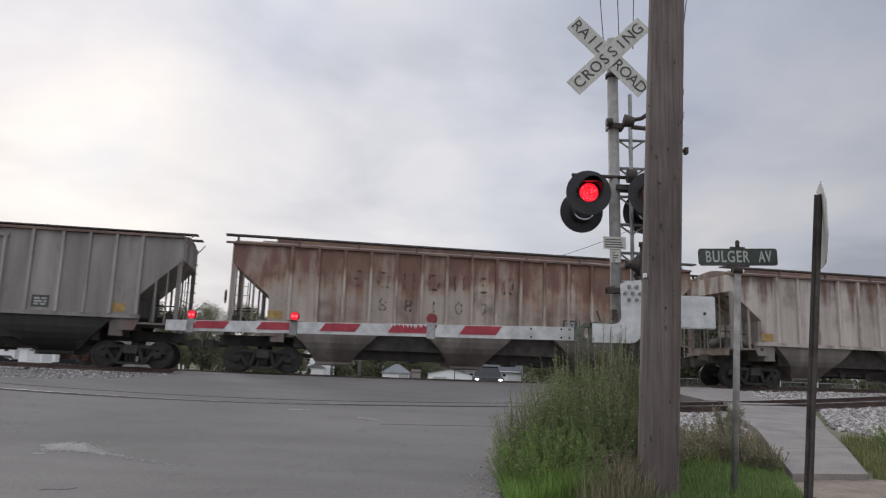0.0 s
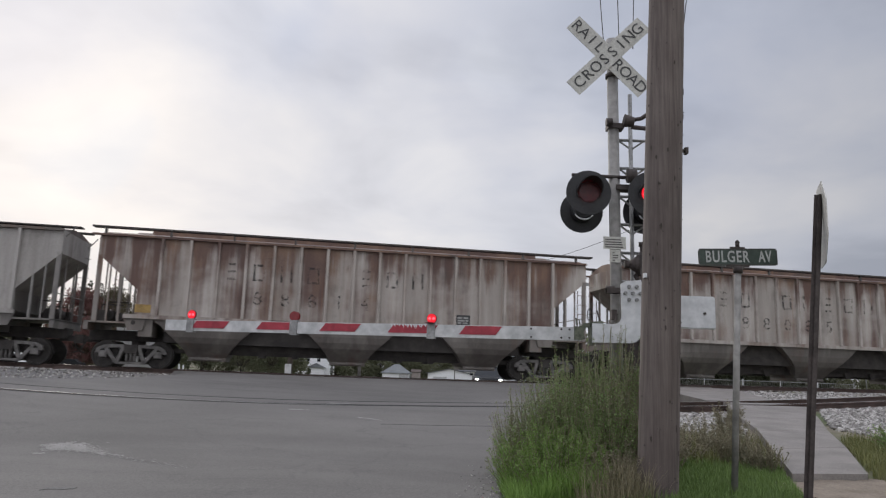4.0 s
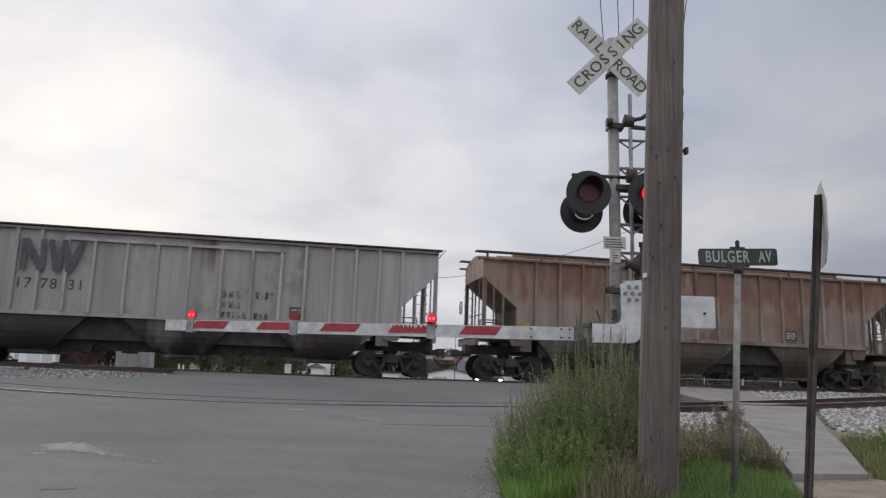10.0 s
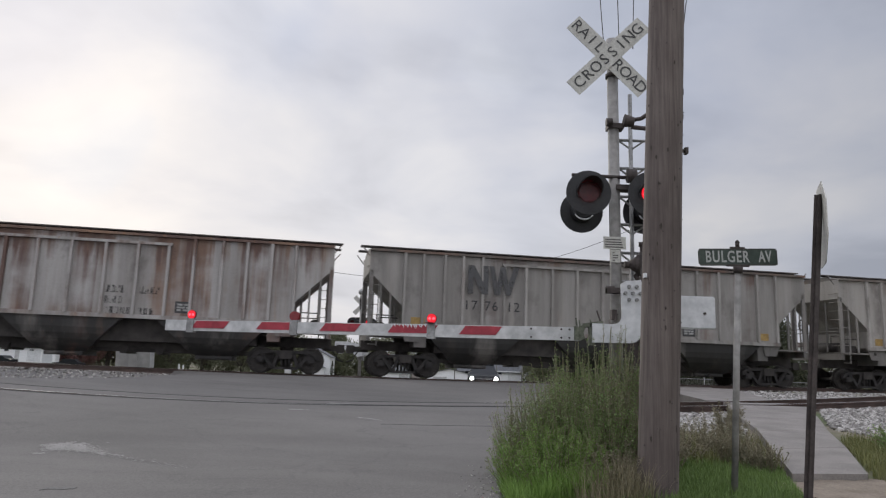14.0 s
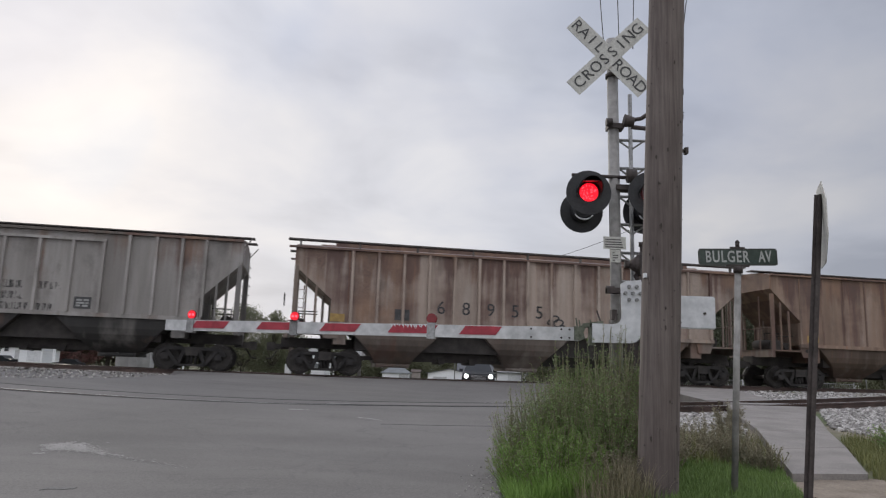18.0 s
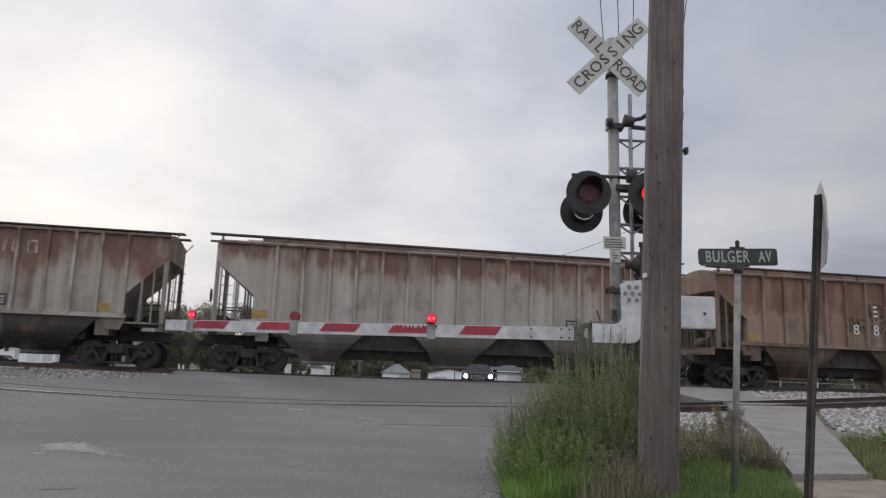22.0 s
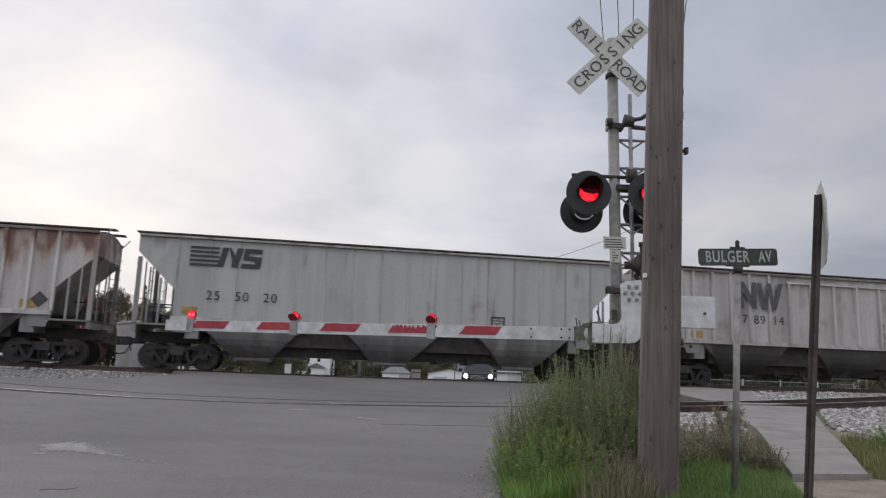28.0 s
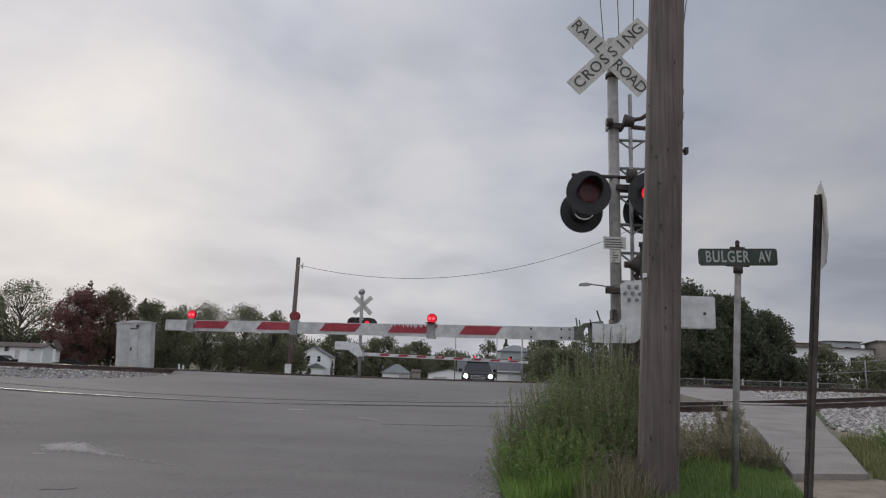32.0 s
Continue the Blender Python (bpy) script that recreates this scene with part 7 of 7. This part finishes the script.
def leaf_cloud(name, centres, size, mat, seed, per, flat=0.75):
    """Small bent leaves scattered round clump centres (x, y, z, radius)."""
    rnd = random.Random(seed)
    verts, faces = [], []
    for cx, cy, cz, r in centres:
        for _ in range(per):
            d = Vector((rnd.gauss(0, 1), rnd.gauss(0, 1), rnd.gauss(0, 1) * flat)).normalized() * r * rnd.uniform(0.35, 1.0) ** 0.6
            s = size * rnd.uniform(0.6, 1.35)
            e = Euler((rnd.uniform(0, 6.3), rnd.uniform(0, 6.3), rnd.uniform(0, 6.3))).to_matrix()
            k = len(verts)
            for p in ((-0.5, -0.35, 0), (0.4, -0.5, 0.1), (0.55, 0.35, 0), (-0.3, 0.5, 0.12)):
                q = e @ Vector(p) * s
                verts.append((cx + d.x + q.x, cy + d.y + q.y, cz + d.z + q.z))
            faces.append((k, k + 1, k + 2, k + 3))
    return mesh_raw(name, verts, faces, mat)


def far_place(x, y, top, k):
    """Sets a far plant k times as far off; gives its foot and its height."""
    x, y, top = x * k, y * k, 0.24 + k * (top - 0.24)
    z = ground_z(x, y) - 0.05
    return x, y, z, top - z


def tree(label, x, y, top, w, mat, seed, leaf=0.26, clumps=100, per=56, bare=0.25, k=1.0, sparse=1.0, depth=None):
    x, y, z, h = far_place(x, y, top, k)
    w, leaf, per = w * k, leaf * k * 0.68, int(per * 1.9)
    th = thing("tree", label, "tree", pose(x, y, z))
    rnd = random.Random(seed)
    bm = bmesh.new()
    top = h * 0.62
    tube(bm, (0, 0, -0.5), (rnd.uniform(-0.2, 0.2), 0, top), h * 0.028 + 0.06, 9, 0.05)
    cs = []
    for i in range(clumps):
        a = rnd.uniform(0, 6.28)
        t = rnd.uniform(bare, 1.0)
        env = math.sin(math.pi * min(1.0, (t - bare) / (1 - bare) * 0.82 + 0.16)) ** 0.7
        rr = w / 2 * env * rnd.uniform(0.35, 1.0)
        c = (rr * math.cos(a), rr * math.sin(a) * (depth or 0.8), h * t * rnd.uniform(0.92, 1.0), w * rnd.uniform(0.07, 0.16) * sparse)
        cs.append(c)
        if i % 2 == 0:
            s = max(0.12, t - 0.32) * h
            tube(bm, (0, 0, min(s, top)), (c[0] * 0.9, c[1] * 0.9, c[2]), 0.02 + 0.006 * h, 5, 0.015)
    part("trunk", bm, M["bark"], th, "dark bark trunk and limbs")
    part("crown", leaf_cloud("crown", cs, leaf, mat, seed + 1, per), None, th)
    return th


def conifer(label, x, y, top, w, mat, seed, leaf=0.3, k=1.0):
    x, y, z, h = far_place(x, y, top, k)
    w, leaf = w * k, leaf * k
    th = thing("tree", label, "tree", pose(x, y, z))
    rnd = random.Random(seed)
    bm = bmesh.new(); tube(bm, (0, 0, -0.5), (0, 0, h), 0.2, 8, 0.03)
    cs = []
    for i in range(90):
        t = rnd.uniform(0.08, 0.98)
        a = rnd.uniform(0, 6.28)
        rr = w / 2 * (1 - t) ** 0.8 * rnd.uniform(0.4, 1.05)
        cs.append((rr * math.cos(a), rr * math.sin(a), h * t, w * 0.07 * (1.15 - t)))
        if i % 3 == 0:
            tube(bm, (0, 0, h * t), (rr * math.cos(a), rr * math.sin(a), h * t), 0.03, 4)
    part("trunk", bm, M["bark"], th)
    part("crown", leaf_cloud("crown", cs, leaf * 0.7, mat, seed + 1, 44), None, th)
    return th


K1, K2, K3 = 1.45, 1.8, 2.8
M["leafrust"] = mat_leaf("browning_leaves", (0.096, 0.080, 0.049), (0.149, 0.125, 0.076))
tree("tall thin-leaved tree with open limbs", -53.0, 90, 9.4, 12.0, M["leafolive"], 11, 0.2, 110, 30, 0.30, K1, 0.75)
tree("bushy dark green tree at the yard's edge", -58.5, 93, 7.8, 7, M["leafgreen"], 12, 0.24, 80, 50, 0.1, K1)
conifer("pointed dark spruce behind the red tree", -46.3, 93, 10.4, 6.4, M["leafdark"], 13, 0.24, K1)
tree("broad tree with reddening autumn leaves", -45.0, 89, 8.5, 8.6, M["leafred"], 14, 0.18, 140, 90, 0.05, K1)
tree("brown-green broad-leaved tree beside the red one", -41.9, 91, 9.0, 7.6, M["leafrust"], 15, 0.18, 140, 90, 0.08, K1)
tree("dark green broad-leaved tree", -37.6, 92, 7.6, 8.0, M["leafgreen"], 16, 0.18, 130, 80, 0.05, K1)
conifer("dark conifer among the broad-leaved trees", -39.2, 94, 8.3, 4.4, M["leafdark"], 17, 0.26, K1)
tree("dark green broad-leaved tree", -35.0, 93, 6.7, 6.0, M["leafgreen"], 37, 0.18, 110, 70, 0.05, K1)
tree("olive green broad-leaved tree", -21.2, 91, 6.6, 6.0, M["leafolive"], 38, 0.16, 110, 70, 0.05, K2)
tree("olive green broad-leaved tree", -33.0, 91, 6.9, 7.6, M["leafolive"], 18, 0.16, 130, 50, 0.05, K2)
tree("olive green broad-leaved tree", -29.6, 90, 7.3, 8.6, M["leafolive"], 19, 0.16, 135, 50, 0.05, K2)
tree("olive green broad-leaved tree", -24.6, 90, 7.3, 8.6, M["leafolive"], 31, 0.16, 135, 50, 0.05, K2)
conifer("dark spruce under the broad-leaved trees", -32.2, 86, 5.4, 4.2, M["leafdark"], 32, 0.24, K2)
tree("dark green broad-leaved tree", -19.0, 90, 5.0, 7.0, M["leafgreen"], 20, 0.2, 90, 56, 0.03, K3)
tree("dark green tree behind the white house", -13.0, 91, 4.3, 7.0, M["leafgreen"], 21, 0.2, 90, 56, 0.03, K3)
conifer("dark conifer before the white house", -36.9, 192, 6.2, 6.0, M["leafdark"], 84, 0.3)
conifer("small dark conifer beside the white house", -29.2, 197, 1.6, 1.8, M["leafdark"], 85, 0.2)
tree("dark green tree behind the garages", -7.5, 92, 4.0, 7.0, M["leafgreen"], 22, 0.2, 90, 56, 0.03, K3)
tree("dark green tree behind the garages", -3.0, 92, 3.5, 6.0, M["leafolive"], 33, 0.2, 80, 56, 0.03, K3)
tree("low olive tree behind the garages", 1.6, 93, 2.7, 6.0, M["leafolive"], 23, 0.2, 70, 50, 0.03, K3)
tree("thin olive tree behind the blue house", 6.3, 93, 4.1, 3.6, M["leafolive"], 34, 0.16, 60, 30, 0.2, K3)
conifer("dark pointed tree behind the blue house", 8.6, 93, 4.6, 2.6, M["leafdark"], 24, 0.2, K3)
tree("dark green tree behind the signal", 13.0, 88, 4.9, 6.5, M["leafgreen"], 25, 0.2, 100, 56, 0.03, 2.0)
tree("dark green tree behind the signal", 18.5, 88, 5.0, 7.5, M["leafgreen"], 35, 0.2, 100, 56, 0.03, 2.0)
tree("large dark pine beside the road", 21.2, 61, 7.9, 7.5, M["leafdark"], 26, 0.20, 190, 90, 0.04)
tree("large dark pine beside the road", 25.2, 61, 7.2, 6.4, M["leafdark"], 27, 0.20, 190, 90, 0.04)
tree("large dark pine beside the road", 28.3, 61.5, 5.9, 5.6, M["leafdark"], 83, 0.20, 150, 90, 0.04)
tree("large dark pine beside the road", 23.8, 63, 7.6, 7.0, M["leafdark"], 30, 0.20, 170, 90, 0.04)
tree("low green bushy tree behind the fence", 33.8, 63, 3.1, 4.6, M["leafolive"], 28, 0.2, 90, 50, 0.03)
tree("low green bushy tree behind the fence", 38.5, 64, 2.4, 6.0, M["leafolive"], 29, 0.2, 90, 50, 0.03)
tree("low dusty bush behind the fence", 30.6, 63, 2.2, 3.6, M["leafolive"], 36, 0.2, 60, 50, 0.03)


def undergrowth(name, label, x0, x1, y, top, mat, seed, n, leaf=0.3, size=1.0):
    rnd = random.Random(seed)
    cs = []
    for _ in range(n):
        x, yy = rnd.uniform(x0, x1), y + rnd.uniform(-2, 2)
        z0 = ground_z(x, yy)
        high = (top - z0) * (0.8 + 0.2 * math.sin(x * 0.7 / size + seed) * math.sin(x * 0.23 / size))
        cs.append((x, yy, z0 + high * rnd.random() ** 0.8, size * rnd.uniform(0.6, 1.2)))
    ob = new(name, leaf_cloud(name, cs, leaf * 0.72, mat, seed, 110))
    return tagged(ob, label, "bushes", kind="stuff")


undergrowth("far_bushes", "dense dark undergrowth below the far trees", -90, -50, 138, 6.0, M["leafgreen"], 71, 240, 0.36, 1.3)
undergrowth("far_bushes", "dense dark undergrowth below the far trees", -74, -32.5, 172, 6.6, M["leafgreen"], 74, 250, 0.45, 1.7)
undergrowth("far_bushes", "dense olive undergrowth below the far trees", -62, 4, 268, 7.4, M["leafgreen"], 72, 270, 0.55, 2.3)
undergrowth("far_bushes", "olive undergrowth behind the houses", 2, 70, 272, 6.6, M["leafolive"], 75, 240, 0.55, 2.0)
undergrowth("far_bushes", "dark bushes behind the fence", 18, 34, 64, 2.4, M["leafdark"], 73, 140, 0.24, 0.9)
undergrowth("far_bushes", "tall dark bushes behind the signal mast", 11.5, 24, 90, 3.9, M["leafgreen"], 76, 200, 0.26, 1.0)


def blades(name, count, place, length, width, mat, seed, label, lean=0.5):
    rnd = random.Random(seed)
    verts, faces = [], []
    for _ in range(count):
        x, y, z, k = place(rnd)
        L = length * rnd.uniform(0.5, 1.25) * k
        a = rnd.uniform(0, 6.28)
        b = rnd.uniform(0, lean) * L
        dx, dy = math.cos(a), math.sin(a)
        px, py = -dy * width * 0.5, dx * width * 0.5
        i = len(verts)
        verts += [(x - px, y - py, z), (x + px, y + py, z), (x + dx * b * 0.4 + px * 0.7, y + dy * b * 0.4 + py * 0.7, z + L * 0.6),
                  (x + dx * b * 0.4 - px * 0.7, y + dy * b * 0.4 - py * 0.7, z + L * 0.6), (x + dx * b, y + dy * b, z + L)]
        faces += [(i, i + 1, i + 2, i + 3), (i + 3, i + 2, i + 4)]
    return tagged(new(name, mesh_raw(name, verts, faces, mat)), label, "grass", kind="stuff")


def on_ground(x0, x1, y0, y1, ok=lambda x, y: True, k=lambda x, y: 1.0):
    def place(r):
        while True:
            x, y = r.uniform(x0, x1), r.uniform(y0, y1)
            if ok(x, y):
                return x, y, ground_z(x, y) - 0.01, k(x, y)
    return place


M["grassdark"] = mat_leaf("dark_grass_blades", (0.107, 0.118, 0.039), (0.213, 0.211, 0.083))
verge = lambda x, y: x > road_right(y) + 0.05 and x < path_left(y) - 0.05
blades("grass", 16000, on_ground(2.0, 4.6, 5.6, 9.0, verge), 0.10, 0.010, M["grass"], 41, "short lush green verge grass")
blades("grass", 5000, on_ground(0.7, 2.2, 5.6, 9.0, verge), 0.14, 0.012, M["grass"], 47, "green grass under the weeds")
blades("grass", 5200, on_ground(0.66, 1.5, 6.4, 7.9, verge), 0.34, 0.010, M["weedbright"], 42, "tall green grass at the road's edge", 0.8)
blades("dry_grass", 1300, on_ground(1.2, 1.85, 6.1, 7.3, verge), 0.36, 0.009, M["drygrass"], 43, "dry straw-coloured grass round the pole", 0.9)
blades("grass", 9000, on_ground(4.9, 9.5, 7.8, 12.2, lambda x, y: x > path_right(y) + 0.12), 0.20, 0.012, M["grassdark"], 44, "green grass beyond the footpath", 0.8)
blades("dry_grass", 1200, on_ground(2.2, 5.2, 9.2, 12.4, verge), 0.20, 0.008, M["drygrass"], 45, "dry weeds along the ballast", 0.9)
blades("grass", 4200, on_ground(2.2, 5.4, 8.6, 12.0, lambda x, y: road_right(y) < x < path_left(y) + 0.06), 0.17, 0.009, M["grassdark"], 46, "long dark green grass beside the footpath", 0.9)


def weed_bush(x, y, h, w, seed, count, label, mat="weed", tips=0, leaf=1.0, lush=1.0):
    """Upright many-stemmed weeds: thin stems with small leaves along them."""
    z = ground_z(x, y) - 0.02
    th = thing("weed_bush", label, "bush", pose(x, y, z), group="weeds round the signal mast")
    rnd = random.Random(seed)
    bm = bmesh.new()
    verts, faces, ends = [], [], []
    for _ in range(count):
        a, r = rnd.uniform(0, 6.28), w * 0.5 * math.sqrt(rnd.random())
        bx0, by0 = r * math.cos(a) * 0.55, r * math.sin(a) * 0.55
        hh = h * rnd.uniform(0.55, 1.05) * (1 - 0.35 * (r / (w * 0.5)) ** 2)
        ex, ey = r * math.cos(a) * 1.15 + rnd.uniform(-0.08, 0.08), r * math.sin(a) * 1.15 + rnd.uniform(-0.08, 0.08)
        mid = ((bx0 + ex) / 2 + rnd.uniform(-0.04, 0.04), (by0 + ey) / 2, hh * 0.55)
        tube(bm, (bx0, by0, -0.05), mid, 0.006, 4, 0.005, False)
        tube(bm, mid, (ex, ey, hh), 0.005, 4, 0.002, False)
        ends.append((ex, ey, hh))
        n = int((44 * hh / h + 10) * lush)
        for k in range(n):
            t = rnd.uniform(0.12, 1.0)
            p = Vector((bx0, by0, 0)).lerp(Vector(mid), t / 0.55) if t < 0.55 else Vector(mid).lerp(Vector((ex, ey, hh)), (t - 0.55) / 0.45)
            s = leaf * rnd.uniform(0.035, 0.08) * (1.15 - 0.6 * t)
            e = Euler((rnd.uniform(-0.9, 0.9), rnd.uniform(-0.9, 0.2), rnd.uniform(0, 6.28))).to_matrix()
            i = len(verts)
            for q in ((0, 0, 0), (0.45, -0.16, 0.1), (1.0, 0, 0.05), (0.45, 0.16, 0.1)):
                v = p + e @ Vector(q) * s * 1.4
                verts.append(tuple(v))
            faces.append((i, i + 1, i + 2, i + 3))
    if tips:
        tv, tf = [], []
        for ex, ey, hh in ends:
            for k in range(tips):
                p = Vector((ex + rnd.gauss(0, 0.012), ey + rnd.gauss(0, 0.012), hh - rnd.random() ** 1.4 * 0.30))
                e = Euler((rnd.uniform(0, 6.3), rnd.uniform(0, 6.3), rnd.uniform(0, 6.3))).to_matrix()
                i = len(tv)
                for q in ((-0.5, 0, 0), (0, -0.4, 0.1), (0.5, 0, 0), (0, 0.4, 0.1)):
                    tv.append(tuple(p + e @ Vector(q) * rnd.uniform(0.012, 0.024)))
                tf.append((i, i + 1, i + 2, i + 3))
        tagged(part("wispy_seed", mesh_raw("wispy_seed", tv, tf, M["seed"]), None, th, "pale wispy seed heads"), kind="stuff")
    tagged(part("stalk_growth", bm, M["weedstem"], th), kind="stuff")
    tagged(part("foliage", mesh_raw("foliage", verts, faces, M[mat]), None, th), kind="stuff")
    return th


weed_bush(1.78, 7.85, 1.62, 1.0, 51, 190, "tall green weeds growing round the signal mast", tips=2, leaf=0.55, lush=2.0)
weed_bush(0.98, 8.0, 1.20, 0.66, 52, 110, "thin pale-budded weed stalks at the road's edge", tips=14, leaf=0.4, lush=1.2)
weed_bush(1.22, 8.15, 1.28, 0.75, 67, 130, "thin pale-budded weed stalks at the road's edge", tips=10, leaf=0.45, lush=1.3)
weed_bush(1.72, 7.35, 1.15, 0.8, 53, 120, "olive green weeds before the signal mast", leaf=0.6, lush=1.7)
weed_bush(1.52, 8.4, 1.55, 0.9, 54, 170, "leafy green weeds at the road's edge", tips=3, leaf=0.55, lush=1.8)
weed_bush(2.05, 8.0, 1.64, 0.7, 57, 120, "tall green weeds growing round the signal mast", tips=2, leaf=0.5, lush=1.8)
weed_bush(1.35, 7.75, 1.25, 0.9, 68, 190, "dense green weeds under the tall stalks", leaf=0.6, lush=1.8)
weed_bush(1.02, 7.35, 0.82, 0.85, 58, 170, "low bright green weeds at the road's edge", "weedbright", leaf=0.55, lush=2.2)
weed_bush(1.22, 6.95, 0.70, 0.85, 59, 170, "low bright green weeds at the road's edge", "weedbright", leaf=0.55, lush=2.2)
weed_bush(0.86, 7.15, 0.42, 0.5, 69, 110, "low bright green weeds at the road's edge", "weedbright", leaf=0.5, lush=2.0)
weed_bush(0.84, 8.1, 0.82, 0.42, 60, 60, "thin pale-budded weed stalks at the road's edge", "weed", 16, leaf=0.4)
weed_bush(1.66, 6.75, 0.55, 0.8, 63, 110, "dry brown weeds beside the wooden pole", "weedbrown", leaf=0.6, lush=1.4)
weed_bush(1.92, 7.5, 0.95, 0.6, 64, 80, "olive and brown weeds beside the wooden pole", "weedbrown", leaf=0.6, lush=1.3)
weed_bush(1.98, 7.7, 1.30, 0.5, 73, 34, "tall dry brown weeds beside the wooden pole", "weedbrown", 4, leaf=0.5, lush=1.2)
weed_bush(1.60, 7.15, 0.72, 0.6, 70, 60, "dull olive weeds beside the wooden pole", leaf=0.6, lush=1.4)
weed_bush(1.86, 7.8, 1.86, 0.5, 66, 22, "few tall weed sprigs beside the mast", tips=10, leaf=0.45)
weed_bush(3.05, 9.2, 0.62, 0.9, 55, 46, "straggling dry weeds behind the wooden pole", "weedbrown", 4, leaf=0.7)
weed_bush(2.62, 8.5, 0.55, 0.7, 72, 60, "dry grey-brown weeds behind the wooden pole", "weedbrown", leaf=0.6)
weed_bush(3.62, 8.9, 0.62, 0.45, 74, 60, "tall dry grass along the footpath", "weedbrown", 5, leaf=0.5)
weed_bush(3.78, 8.45, 0.45, 0.45, 75, 60, "tall dry grass along the footpath", "weedbrown", 4, leaf=0.5)
weed_bush(3.75, 10.0, 0.66, 0.8, 56, 50, "straggling dry weeds behind the street sign", "weedbrown", 4, leaf=0.7)
weed_bush(4.75, 11.8, 0.75, 0.5, 65, 40, "tall dry weeds beside the footpath", "weedbrown", 8)
weed_bush(6.9, 10.6, 0.6, 1.0, 61, 80, "green weeds beyond the footpath")
weed_bush(7.9, 11.2, 0.6, 1.0, 62, 80, "green weeds beyond the footpath")

# ---------------------------------------------------------------- movement


def flash_rows(home, turn_off, turn_on, phase):
    """The shutter opens while its light shows, every 1.21 s."""
    on = []
    k = -1
    while True:
        c = 1.09 + phase + 1.21 * k
        if c - 0.305 > 32.0:
            break
        on.append((c - 0.305, c + 0.305))
        k += 1
    state = lambda t: any(a <= t <= b for a, b in on)
    rows = [(0.0, turn_on if state(0.0) else turn_off)]
    for a, b in on:
        for t, first, then in ((a, turn_off, turn_on), (b, turn_on, turn_off)):
            if 0.1 < t < 31.9:
                rows += [(t - 0.04, first), (t + 0.03, then)]
    rows.append((32.0, turn_on if state(32.0) else turn_off))
    return [(t, pose(*home, r, 0, 0)) for t, r in rows]


def motions():
    for th, s in TRAIN:
        rows = []
        for k in range(17):
            t = 2.0 * k
            d = s + 18.038 * t + 0.01658 * t * t
            p = T0 + TD * d
            rows.append((t, pose(p.x, p.y, p.z, 0, 0, TRACK_TURN)))
        walk(th, rows)
    # the waiting car creeps up to the gate
    rows = []
    for t, f in ((0.0, 0.0), (10.4, 0.0), (12.2, 0.29), (14.0, 0.45), (17.0, 0.87), (19.0, 1.0), (32.0, 1.0)):
        rows.append((t, pose(2.88 - 0.68 * f, 42.6 - 1.6 * f, -0.98 + 0.24 * f, 0, 0, -2)))
    walk(WAITING, rows)
    # the wheels roll: one turn law serves all wheelsets of a place
    for lst in WHEEL_LIST:
        rows = []
        for k in range(961):
            t = k / 30
            roll = math.degrees((18.038 * t + 0.01658 * t * t) / 0.457)
            rows.append((t, Matrix.Translation(lst[0].location) @ Matrix.Rotation(radians(roll % 360), 4, "Y")))
        walk(lst[0], rows)
        keys = lst[0].animation_data
        for w in lst[1:]:
            w.rotation_mode = "QUATERNION"
            w.animation_data_create()
            w.animation_data.action = keys.action
            w.animation_data.action_slot = keys.action_slot
    for sh, phase, home in SHUTTERS:
        if isinstance(phase, tuple):
            _, s, ph = phase
            walk(sh, flash_rows(home, 0, 86 * s * -1, ph))
        else:
            walk(sh, flash_rows(home, 0, -80, phase))


motions()
